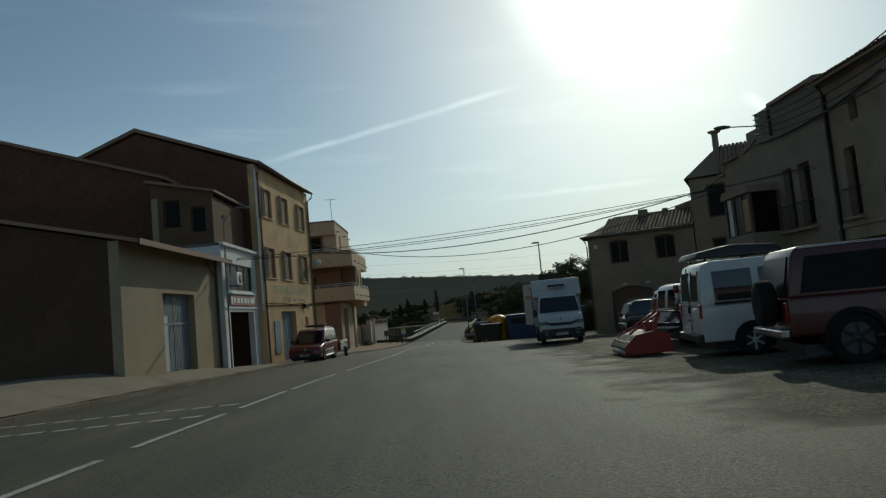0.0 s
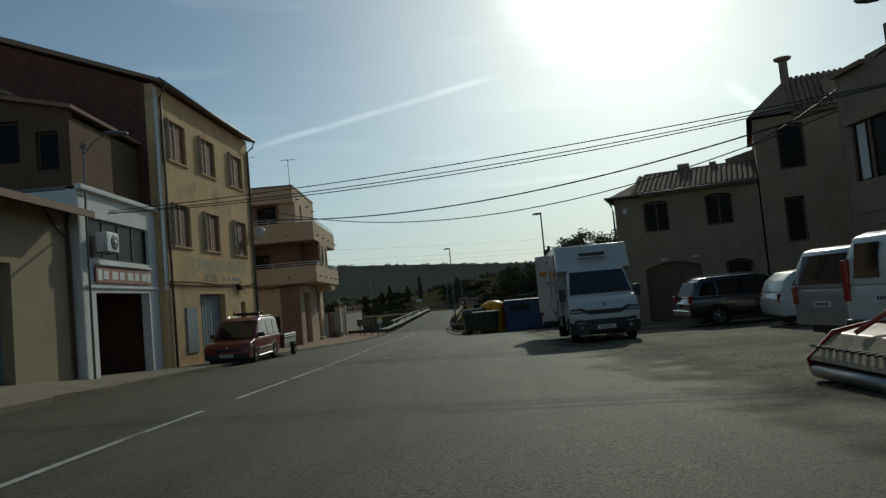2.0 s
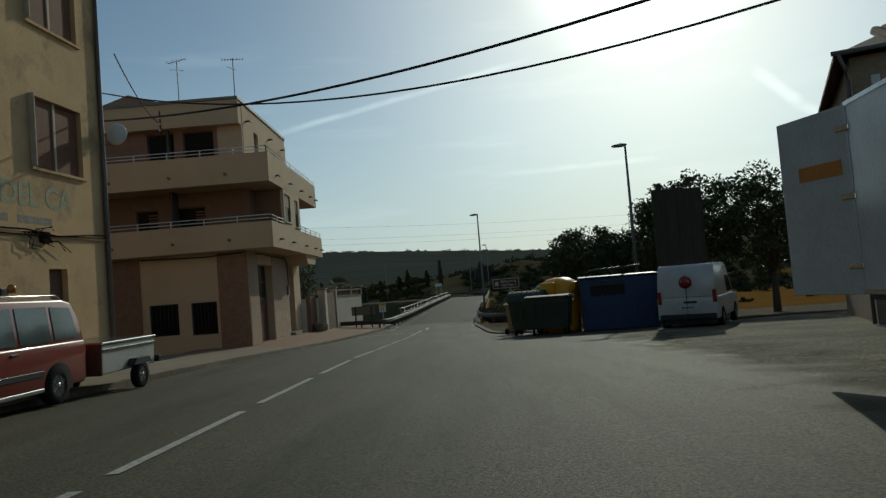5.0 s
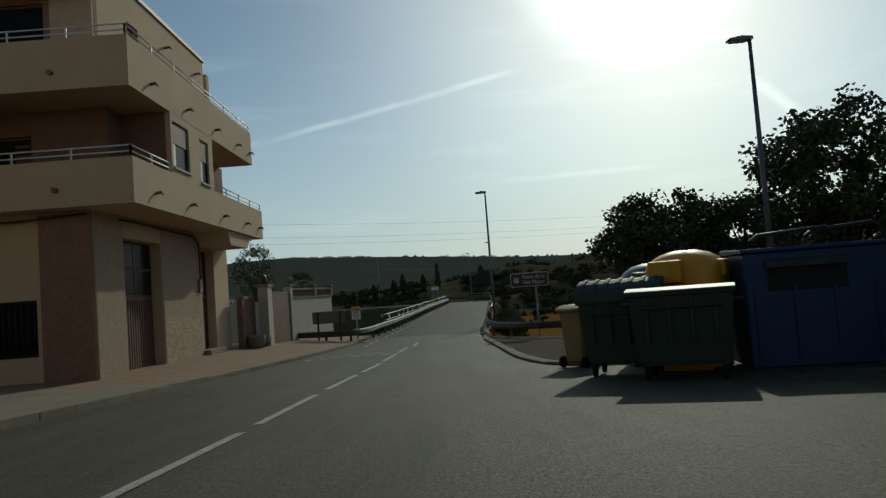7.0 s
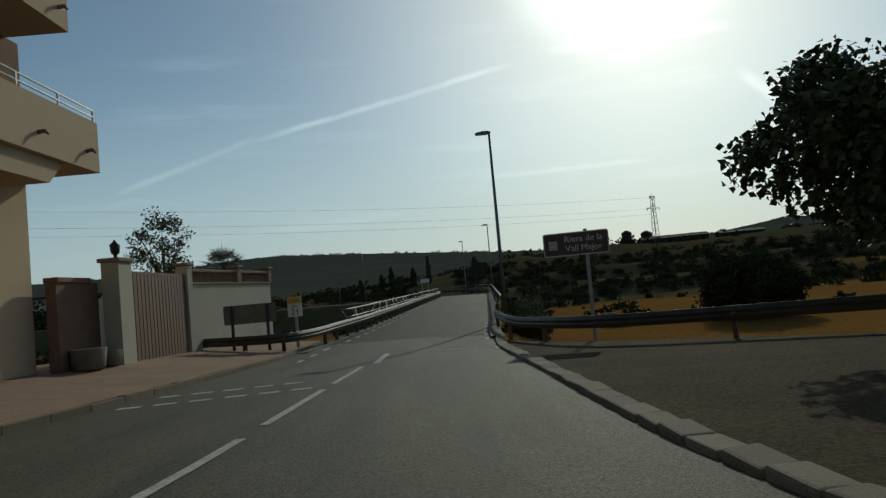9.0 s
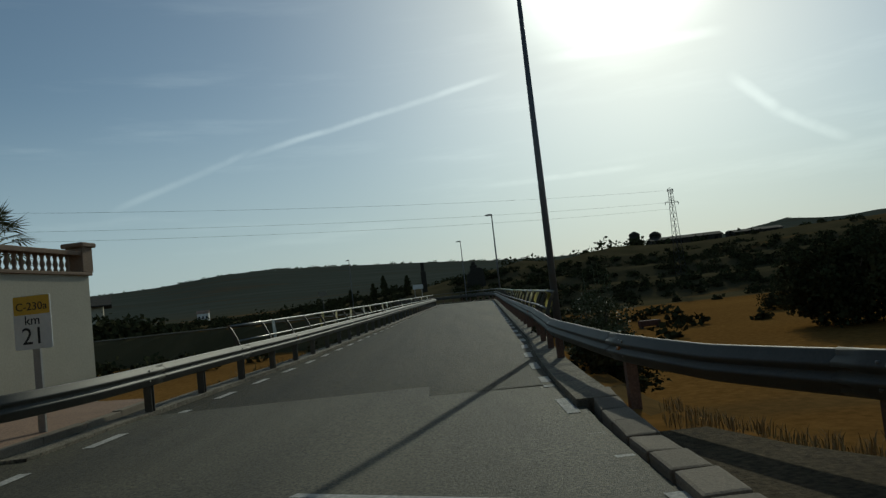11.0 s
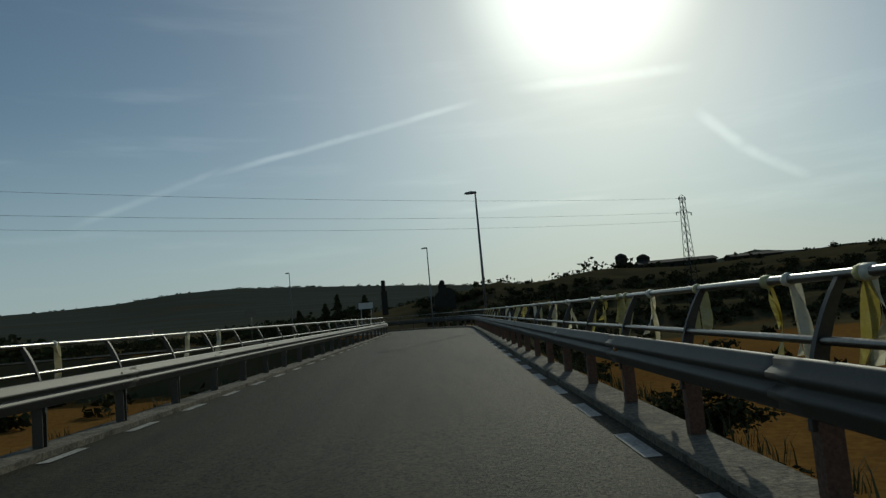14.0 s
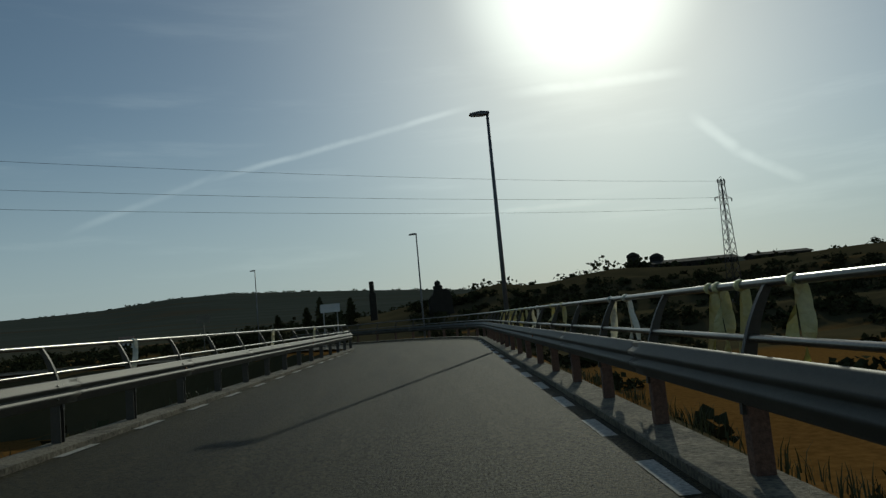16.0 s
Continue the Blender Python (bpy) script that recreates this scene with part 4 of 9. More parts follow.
def ring_y(y0, y1, z0, z1, x0, x1, w):
    """A rectangular frame in a wall along y."""
    bm = bm_new()
    add_box(bm, x0, x1, y0, y0 + w, z0, z1)
    add_box(bm, x0, x1, y1 - w, y1, z0, z1)
    add_box(bm, x0, x1, y0 + w, y1 - w, z1 - w, z1)
    add_box(bm, x0, x1, y0 + w, y1 - w, z0, z0 + w)
    return bm


def window_y(parent, y0, y1, z0, z1, frame, panes=2, recess=0.12, shutters=None, sill=None, surround=None):
    """A window in a wall that faces local +x: a frame with its panes, and shutters, a sill or a raised surround where it has them."""
    win = part("window", ring_y(y0, y1, z0, z1, -recess - 0.06, -recess, 0.06), frame, parent)
    w = (y1 - y0 - 0.12) / panes
    for i in range(panes):
        a = y0 + 0.06 + w * i
        part("pane", box(-recess - 0.04, -recess - 0.028, a, a + w - (0.05 if i < panes - 1 else 0), z0 + 0.06, z1 - 0.06), WINDOW_GLASS, win)
        if i < panes - 1:
            part("mullion", box(-recess - 0.06, -recess, a + w - 0.05, a + w, z0 + 0.06, z1 - 0.06), frame, win)
    if shutters:
        half = (y1 - y0) / 2
        for i in range(2):
            a = y0 + half * i
            part("shutter", box(-recess + 0.01, -recess + 0.04, a + 0.02, a + half - 0.05, z0 + 0.02, z1 - 0.02, 0.008), shutters, win)
        part("side_leaf", box(0.004, 0.15, y0 - 0.05, y0 - 0.01, z0, z1, 0.006), frame, win, "pale shutter leaf standing out from the wall")
        part("mullion", box(-recess, -recess + 0.07, y0 + half - 0.045, y0 + half + 0.035, z0, z1), frame, win)
    if sill:
        part("sill", box(-recess, 0.07, y0 - 0.06, y1 + 0.06, z0 - 0.07, z0 - 0.004), sill, win)
    if surround:
        part("surround", ring_y(y0 - 0.1, y1 + 0.1, z0 - 0.02, z1 + 0.1, -0.05, 0.03, 0.1), surround, win)
    return win


def door_leaf_y(parent, y0, y1, z0, z1, mat, recess=0.3, leaves=2, ribs=True, name="door", rib=0.11):
    door = part(name, box(-recess - 0.05, -recess, y0, y1, z0, z1), mat, parent)
    if ribs:
        bm = bm_new()
        y = y0 + rib / 2
        while y < y1 - rib / 2:
            add_box(bm, -recess + 0.001, -recess + 0.022, y, y + rib * 0.5, z0 + 0.05, z1 - 0.02)
            y += rib
        part("ribs", bm, mat, door)
    for i in range(1, leaves):
        yy = y0 + (y1 - y0) * i / leaves
        part("door_gap", box(-recess, -recess + 0.026, yy - 0.012, yy + 0.012, z0, z1), BLACK, door)
    part("door_handle", tube([(-recess + 0.03, (y0 + y1) / 2 + 0.1, (z0 + 1.0)), (-recess + 0.07, (y0 + y1) / 2 + 0.1, z0 + 1.05), (-recess + 0.03, (y0 + y1) / 2 + 0.1, z0 + 1.15)], 0.012, 6), ZINC, door)
    return door


def pipe(parent, pts, r, mat, name="drainpipe"):
    return part(name, tube(pts, r, 8), mat, parent)


def roof_slab(pts, axis, a, b):
    return prism(pts, axis, a, b)


# the tall ochre house, painted with faded letters
B = thing("house", (-9.74, 38.73, -1.15, 0, 0, -4.6), "tall ochre plastered house with brown shutters and faded lettering", "house")
z = 1.15      # height of the world's zero above the house's base
W4, W5, W6 = (0.97, 2.8), (4.2, 6.1), (7.9, 9.9)
rows = [(w[0], w[1], lo + z, hi + z) for lo, hi in ((3.7, 5.42), (7.18, 8.85)) for w in (W4, W5, W6)]
garage, panel, hatch = (3.25, 6.2, -0.4, 1.75 + z), (1.75, 2.7, 0.5, 1.2 + z), (8.3, 9.0, 0.55 + z, 1.35 + z)
part("wall", wall_y(-0.35, 0.0, 0, 10.95, -0.6, 10.0 + z, rows + [garage, panel, hatch]), PLASTER_B, B)
part("wall", prism([(-0.35, -0.6), (-13.2, -0.6), (-13.2, 9.95 + z), (-6.6, 12.4 + z), (-0.35, 10.05 + z)], "y", 0.0, 0.35), BRICK_DARK, B, "windowless gable of dark weathered brick")
part("wall", prism([(-0.35, -0.6), (-13.2, -0.6), (-13.2, 9.95 + z), (-6.6, 12.4 + z), (-0.35, 10.05 + z)], "y", 10.6, 10.95), PLASTER_B, B)
part("wall", box(-13.2, -12.9, 0.35, 10.6, -0.6, 9.9 + z), PLASTER_B, B)
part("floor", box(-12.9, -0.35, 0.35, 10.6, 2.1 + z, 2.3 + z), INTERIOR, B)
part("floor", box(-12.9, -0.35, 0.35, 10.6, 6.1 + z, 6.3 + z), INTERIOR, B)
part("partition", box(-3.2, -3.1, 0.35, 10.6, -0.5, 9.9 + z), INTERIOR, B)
part("roof", prism([(0.32, 9.98 + z), (0.32, 10.12 + z), (-6.6, 12.72 + z), (-13.5, 10.1 + z), (-13.5, 9.95 + z), (-6.6, 12.5 + z)], "y", -0.18, 11.15), ROOF_TILE, B)
part("gutter", tube([(0.36, -0.2, 10.06 + z), (0.36, 5.6, 10.03 + z), (0.36, 11.25, 10.08 + z)], 0.075, 8), ZINC, B)
pipe(B, [(0.36, 0.35, 10.02 + z), (0.2, 0.4, 9.8 + z), (0.07, 0.45, 9.55 + z), (0.07, 0.5, 2.3 + z), (0.07, 0.5, -0.1)], 0.055, PIPE_BROWN)
pipe(B, [(0.36, 11.1, 10.0 + z), (0.3, 11.05, 9.7 + z), (0.07, 10.75, 9.4 + z), (0.07, 10.7, 0.1)], 0.055, ZINC)
pipe(B, [(0.05, 10.83, 9.4 + z), (0.05, 10.85, 0.1)], 0.03, ZINC)
part("white_strip", box(-0.05, 0.012, 0.0, 0.28, 1.9 + z, 9.9 + z), WHITE_WALL, B, "whitewashed edge strip of the facade")
part("ledge", box(0.0, 0.045, 0.0, 10.95, 2.1 + z, 2.18 + z, 0.012), PLASTER_B, B)
for w in rows:
    window_y(B, *w, PALE_FRAME, 2, 0.14, SHUTTER, PLASTER_B)
door_leaf_y(B, garage[0], garage[1], -0.1, 1.75 + z, GREY_METAL_DOOR, 0.28, 2, True, "garage_door", 0.3)
part("door_panel", box(-0.02, 0.05, 1.7, 2.75, 0.5, 1.2 + z), GREY_METAL_DOOR, B, "pale weathered metal hatch")
part("hatch", box(-0.2, -0.15, 8.3, 9.0, 0.55 + z, 1.35 + z), BROWN_WOOD, B)
for txt, size, zz, yy, mat in (("OOPERATIVA DEL CA", 0.74, 3.0, 5.7, FADED_GREEN), ("DE SAR", 0.5, 2.45, 4.6, FADED_GREY)):
    o = part("lettering", letters(txt, size, 0.002, size * 0.022), mat, B, "faded painted letters")
    o.matrix_basis = pose(0.004, yy, zz + z, 90, 0, 90)
for k, (a, b) in enumerate(((6.0, 6.5), (6.7, 7.0), (7.3, 8.5))):
    part("lettering", box(0.0, 0.004, a, b, 2.36 + z, 2.42 + z + 0.12), FADED_GREY, B, "faded unreadable painted letters")
RUBBER_CABLE = material("dull_black_cable", (0.02, 0.018, 0.016), 0.95, fine=20, fine_mix=0.1, spec=0.05)
part("wall_cable", tube([(0.06, 0.2, 2.22 + z), (0.07, 3.0, 2.24 + z), (0.07, 5.0, 2.16 + z), (0.07, 7.5, 2.22 + z), (0.07, 8.6, 2.12 + z), (0.07, 10.8, 2.3 + z)], 0.022, 6), RUBBER_CABLE, B)
part("wall_cable", tube([(0.06, 0.2, 2.12 + z), (0.07, 4.0, 2.07 + z), (0.07, 8.0, 2.1 + z), (0.07, 10.8, 2.2 + z)], 0.014, 6), RUBBER_CABLE, B)
part("junction_box", box(0.0, 0.09, 8.0, 8.3, 1.95 + z, 2.2 + z, 0.01), RUBBER_CABLE, B)
_rng = random.Random(77)
for a in range(12):
    y0_ = _rng.uniform(7.3, 8.2)
    pts = [(0.06, y0_, 2.16 + z)]
    for _k in range(3):
        pts.append((_rng.uniform(0.06, 0.16), pts[-1][1] + _rng.uniform(-0.05, 0.5), pts[-1][2] + _rng.uniform(-0.26, 0.1)))
    part("cable_tangle", tube(pts, 0.01, 5), RUBBER_CABLE, B)
dish = thing("round_lamp", (-8.45, 49.6, 5.03, 0, 0, -4.6), "small round white lamp on a wall bracket", "wall lamp")
part("bracket", tube([(-0.35, 0, -0.25), (-0.05, 0, -0.2), (0, 0, 0)], 0.02, 6), ZINC, dish)
part("lamp_bowl", lathe([(0.05, -0.16), (0.27, -0.1), (0.3, -0.06), (0.24, -0.02), (0.02, 0.0)], 16, "y"), WHITE_FRAME, dish)

# white shop front with a set-back upper storey
S = thing("shop_house", (-10.0, 32.7, -0.9), "narrow white shop house with a wide window and open garage", "house")
q = 0.9
opening = (0.9, 5.1, -0.5, 1.8 + q)
shopwin = (0.6, 5.3, 2.85 + q, 4.15 + q)
part("wall", wall_y(-0.3, 0.0, 0.0, 6.05, -0.6, 5.0 + q, [opening, shopwin]), WHITE_WALL, S)
part("wall", box(-8, -0.3, 0.0, 0.3, -0.6, 4.9 + q), WHITE_WALL, S)
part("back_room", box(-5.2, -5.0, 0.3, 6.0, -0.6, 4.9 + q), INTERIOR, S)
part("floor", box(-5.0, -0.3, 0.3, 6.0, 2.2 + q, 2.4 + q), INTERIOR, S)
part("floor", box(-5.0, -0.01, 0.3, 6.0, -0.55, -0.16), PAVING, S)
part("cornice", box(-0.05, 0.16, -0.06, 6.12, 4.9 + q, 5.06 + q, 0.02), WHITE_WALL, S)
part("band", box(0.0, 0.06, -0.02, 6.05, 1.93 + q, 2.02 + q, 0.01), WHITE_WALL, S)
part("window_ledge", box(0.0, 0.14, 0.9, 5.2, 2.64 + q, 2.72 + q, 0.015), WHITE_WALL, S)
win = window_y(S, *shopwin, DARK_METAL, 4, 0.1)
part("blind", box(-0.32, -0.3, 0.6, 4.3, 2.85 + q, 4.15 + q), material("pale_curtain", (0.5, 0.55, 0.55), 0.9), win)
part("roof", box(-8, 0.1, 0.0, 6.05, 4.92 + q, 5.02 + q), ZINC, S)
sign = thing("shop_sign", (-9.97, 33.5, 2.1), "dull red shop sign with worn white letters", "sign")
part("board", box(0.0, 0.05, 0.0, 4.4, 0.0, 0.5, 0.01), material("dull_red_board", (0.3, 0.1, 0.06), 0.6, color2=(0.22, 0.08, 0.05)), sign)
for k in range(6):
    part("letter_bar", box(0.05, 0.056, 0.5 + k * 0.6, 0.85 + k * 0.6 + 0.1 * (k % 2), 0.12, 0.38), WHITE_FRAME, sign)
for yy in (0.12, 4.0):
    part("badge", box(0.05, 0.056, yy, yy + 0.28, 0.08, 0.42), WHITE_FRAME, sign)
ac = thing("air_conditioner", (-9.99, 33.6, 3.05), "white air conditioning unit on the shop wall", "air conditioner")
part("casing", box(0.06, 0.42, 0.0, 0.85, 0.0, 0.62, 0.03, 2), WHITE_FRAME, ac)
part("fan_guard", lathe([(0.23, 0.42), (0.24, 0.435), (0.2, 0.44), (0.02, 0.44)], 20, "x"), BLACK, ac).matrix_basis = pose(0, 0.52, 0.31)
part("fan_hub", lathe([(0.07, 0.44), (0.06, 0.46), (0.01, 0.462)], 12, "x"), WHITE_FRAME, ac).matrix_basis = pose(0, 0.52, 0.31)
part("bracket", box(0.0, 0.42, 0.1, 0.14, -0.05, 0.0), ZINC, ac)
part("bracket", box(0.0, 0.42, 0.7, 0.74, -0.05, 0.0), ZINC, ac)

U = thing("upper_storey", (-13.4, 33.5, 4.0), "set-back brown plastered upper storey with two dark windows", "house")
part("wall", wall_x(0.0, 2.9, 0.0, 0.25, 0.0, 3.6, [(0.55, 1.35, 2.0, 3.35), (1.85, 2.55, 1.7, 2.95)]), BROWN_PLASTER, U)
part("wall", box(2.65, 2.9, 0.25, 5.2, 0.0, 3.4), BROWN_PLASTER, U)
part("wall", box(0.0, 0.25, 0.25, 5.2, 0.0, 4.1), BROWN_PLASTER, U)
part("gable_top", prism([(0.0, 3.6), (2.9, 3.6), (0.0, 4.2)], "y", 0.0, 0.25), BROWN_PLASTER, U)
for a, b, c, d in ((0.55, 1.35, 2.0, 3.35), (1.85, 2.55, 1.7, 2.95)):
    w_ = part("window", box(a, b, 0.16, 0.2, c, d), BROWN_WOOD, U)
    part("pane", box(a + 0.06, b - 0.06, 0.15, 0.158, c + 0.06, d - 0.06), WINDOW_GLASS, w_)
part("roof", prism([(-0.2, 4.26), (3.1, 3.56), (3.1, 3.68), (-0.2, 4.4)], "y", -0.25, 5.2), ROOF_TILE, U)

part("plaster_strip", box(0.0, 0.3, -0.012, 0.0, 1.2, 3.5), PLASTER_SHED, U, "paler strip of plaster at the corner")

A = thing("brick_house", (-13.45, 35.2, -0.5), "dark brick house flank with a sloping top", "house")
part("wall", prism([(0.0, -0.5), (-18, -0.5), (-18, 15.0), (0.0, 9.3)], "y", 0.0, 0.35), BRICK_DARK, A)
part("wall", prism([(0.0, -0.5), (-18, -0.5), (-18, 15.0), (0.0, 9.3)], "y", 9.0, 9.3), BRICK_DARK, A)
part("wall", box(-0.3, 0.0, 0.35, 3.4, -0.5, 9.2), BRICK_DARK, A)
part("roof", prism([(0.2, 9.25), (0.2, 9.4), (-18.2, 15.25), (-18.2, 15.05)], "y", -0.2, 9.4), ROOF_TILE, A)

# low shed with a ribbed double door
D = thing("shed", (-10.3, 22.9, -0.3), "low yellowish plastered shed with a ribbed metal door", "shed")
k = 0.3
shed_door = (3.4, 6.75, -0.4, 2.55 + k)
part("wall", wall_y(-0.35, 0.0, 0.0, 9.8, -0.8, 4.18 + k, [shed_door]), PLASTER_SHED, D)
part("wall", prism([(-0.35, -0.6), (-20, -0.6), (-20, 8.8 + k), (-0.35, 4.22 + k)], "y", 0.0, 0.35), SHADED_RENDER, D, "brown weathered flank wall, darkened for its shade")
part("wall", prism([(-0.35, -0.6), (-20, -0.6), (-20, 8.8 + k), (-0.35, 4.22 + k)], "y", 9.45, 9.8), PLASTER_SHED, D)
part("wall", box(-20.3, -20, 0.0, 9.8, -0.6, 8.9 + k), PLASTER_SHED, D)
part("roof", prism([(0.8, 4.02 + k), (0.8, 4.14 + k), (-20.3, 9.06 + k), (-20.3, 8.92 + k)], "y", -0.3, 9.75), ROOF_TILE, D)
part("eave_board", box(0.76, 0.83, -0.3, 9.75, 3.96 + k, 4.16 + k), RUST, D)
dd = door_leaf_y(D, 3.4, 6.75, -0.15, 2.55 + k, GREY_METAL_DOOR, 0.3, 2, True, "shed_door", 0.16)
part("wicket", box(-0.285, -0.262, 3.5, 4.4, -0.1, 2.0), material("pale_zinc_door", (0.5, 0.52, 0.52), 0.5, 0.3, fine=20, fine_mix=0.15, stretch=(6, 6, 0.3)), dd, "paler ribbed wicket door")
part("cross_bar", box(-0.29, -0.25, 3.4, 6.75, 1.35 + k, 1.42 + k), GREY_METAL_DOOR, dd)
pipe(D, [(0.12, 9.6, 4.3 + k), (0.08, 9.62, 3.9 + k), (0.08, 9.65, -0.4)], 0.05, PIPE_BROWN)
part("wall_cable", tube([(0.06, 8.4, 4.1 + k), (0.07, 9.1, 3.6 + k), (0.08, 9.6, 3.4 + k)], 0.03, 6), CABLE, D)
wl_ = thing("wall_street_lamp", (-10.0, 33.0, 1.0), "street lamp on a thin pole before the shop wall", "street lamp", "street lamps")
part("pole", tube([(0.1, 0, -1.9), (0.1, 0, 3.0), (0.14, 0, 4.9), (0.12, 0.03, 5.2)], [0.04, 0.035, 0.03, 0.025], 8), ZINC, wl_)
part("arm", tube([(0.13, 0.0, 5.0), (0.4, 0.15, 5.4), (0.7, 0.3, 5.62)], 0.022, 6), ZINC, wl_)
hd = part("lamp_head", lathe([(0.02, -0.42), (0.1, -0.3), (0.14, 0.0), (0.11, 0.25), (0.03, 0.32)], 12, "y"), LAMP_GREY, wl_)
hd.matrix_basis = pose(1.0, 0.42, 5.68, 0, 0, -60) @ Matrix.Diagonal((1, 1, 0.55, 1))
part("camera_horn", prism([(-0.1, 0.0), (0.02, -0.06), (0.12, 0.12), (0.02, 0.16)], "y", -0.08, 0.08, 0.02), ZINC, wl_).matrix_basis = pose(0.12, 0, 5.2)

# ---- the house with balconies ----
C = thing("balcony_house", (-9.05, 63.5, -1.95), "beige three-storey corner house with long balconies and white rails", "house")


def cpart(name, bm, mat, label="", parent=None):
    return wpart(name, bm, mat, parent or C, label)


XF = -9.05
near_holes = [(-13.75, -12.4, -1.1, 0.36), (-11.8, -10.6, -1.17, 0.33)]
cpart("wall", wall_x(-18.5, XF, 63.5, 63.8, -2.6, 2.62, near_holes), PLASTER_C)
for a, b, c, d in near_holes:
    w_ = cpart("window", box(a, b, 63.62, 63.66, c, d), BLACK)
    cpart("pane", box(a + 0.06, b - 0.06, 63.6, 63.612, c + 0.06, d - 0.06), WINDOW_GLASS, "", w_)
    for i in range(7):
        xx = a + 0.1 + (b - a - 0.2) * i / 6
        cpart("window_bar", tube([(xx, 63.53, c), (xx, 63.53, d)], 0.012, 6), BLACK, "", w_)
cpart("pilaster", box(-10.45, XF - 0.01, 63.42, 63.5, -2.4, 2.55), BRICK_BROWN, "brown facing brick pilaster")
cpart("pilaster", box(-15.6, -14.1, 63.42, 63.5, -2.4, 2.55), BRICK_BROWN, "brown facing brick pilaster")
side_holes = [(65.25, 67.95, -3, 2.0), (71.7, 73.2, -3, 2.05)]
cpart("wall", wall_y(XF - 0.35, XF, 63.8, 75.0, -2.9, 2.62, side_holes), PLASTER_C)
cpart("wall", box(-18.5, XF - 0.35, 74.7, 75.0, -2.9, 9.8), PLASTER_C)
cpart("wall", box(-18.5, -18.2, 63.8, 74.7, -2.6, 9.8), PLASTER_C)
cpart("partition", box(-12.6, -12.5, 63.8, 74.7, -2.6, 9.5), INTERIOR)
gd = cpart("garage_door", box(XF - 0.42, XF - 0.36, 65.25, 67.95, -2.4, 2.0), BROWN_WOOD, "tall brown metal garage door with glazed top")
for i in range(16):
    yy = 65.3 + i * 0.165
    cpart("door_rib", box(XF - 0.36, XF - 0.335, yy, yy + 0.08, -2.3, 0.2), BROWN_WOOD, "", gd)
for i in range(4):
    for j in range(2):
        cpart("door_pane", box(XF - 0.36, XF - 0.345, 65.32 + i * 0.66, 65.9 + i * 0.66, 0.35 + j * 0.85, 1.1 + j * 0.85), WINDOW_GLASS, "", gd)
fd = cpart("front_door", box(XF - 0.45, XF - 0.4, 71.7, 73.2, -2.5, 2.05), BROWN_WOOD, "tall dark brown front door")
cpart("door_panel", box(XF - 0.4, XF - 0.385, 71.8, 72.4, -2.2, 0.1), BROWN_WOOD, "", fd)
cpart("door_panel", box(XF - 0.4, XF - 0.385, 72.5, 73.1, -2.2, 0.1), BROWN_WOOD, "", fd)
cpart("door_frame", box(XF - 0.42, XF - 0.3, 71.7, 73.2, 0.2, 0.3), BROWN_WOOD, "", fd)
cpart("step", box(XF - 0.3, XF + 0.3, 71.5, 73.3, -2.4, -1.78, 0.02), PAVING)
cpart("meter_box", box(XF, XF + 0.12, 71.2, 71.5, 0.4, 0.9, 0.01), ZINC)
cpart("wall_cable", tube([(-14.0, 63.4, 2.5), (-11.0, 63.38, 2.42), (-9.2, 63.35, 2.5), (-8.95, 66, 2.5), (-8.95, 70.8, 2.45), (-8.95, 71.3, 2.2), (-8.95, 71.3, 0.9)], 0.03, 6), CABLE)
# first balcony: slab, parapet and soffit
for nm, za, zb, y1 in (("first", 2.62, 3.83, 75.6), ("second", 5.68, 7.03, 74.5)):
    slab = cpart("balcony", box(-18.5, -7.6, 62.8, y1, za, za + 0.22), PLASTER_C)
    cpart("parapet", box(-18.5, -7.6, 62.8, 62.95, za + 0.22, zb), PLASTER_C, "", slab)
    cpart("parapet", box(-7.75, -7.6, 62.95, y1, za + 0.22, zb), PLASTER_C, "", slab)
    cpart("parapet", box(-9.05, -7.75, y1 - 0.15, y1, za + 0.22, zb), PLASTER_C, "", slab)
    gap = (65.6, 69.2) if nm == "first" else None
    rail_runs = [[(-18.4, 62.87), (-7.67, 62.87), (-7.67, 65.5)], [(-7.67, 69.3), (-7.67, y1 - 0.05)]] if gap else [[(-18.4, 62.87), (-7.67, 62.87), (-7.67, y1 - 0.05)]]
    for run in rail_runs:
        for dz in (0.14, 0.3):
            cpart("rail", tube([(x, yy, zb + dz) for x, yy in run], 0.022, 8), WHITE_FRAME, "white tube balcony rail", slab)
        for (ax, ay), (bx, by) in zip(run, run[1:]):
            n = max(1, round(math.hypot(bx - ax, by - ay) / 1.6))
            for i in range(n + 1):
                px, py = ax + (bx - ax) * i / n, ay + (by - ay) * i / n
                cpart("rail_post", box(px - 0.02, px + 0.02, py - 0.02, py + 0.02, zb, zb + 0.31), WHITE_FRAME, "", slab)
    for yy in ((64.2, 66.9, 70.2, 73.0, 75.0) if nm == "first" else (64.2, 67.0, 69.8, 72.4, 74.1)):
        cpart("spout", tube([(-7.62, yy, za + 0.42), (-7.46, yy, za + 0.44), (-7.4, yy + 0.03, za + 0.36)], [0.05, 0.045, 0.02], 8), BRICK_BROWN, "", slab)
    for xx in (-9.6, -12.2, -15.0):
        cpart("spout", tube([(xx, 62.82, za + 0.45), (xx, 62.68, za + 0.45)], 0.07, 8), BRICK_BROWN, "", slab)
cpart("soffit_beam", prism([(71.0, 2.62), (74.2, 2.62), (73.6, 2.1), (71.4, 2.1)], "x", -9.05, -7.75), PLASTER_C)
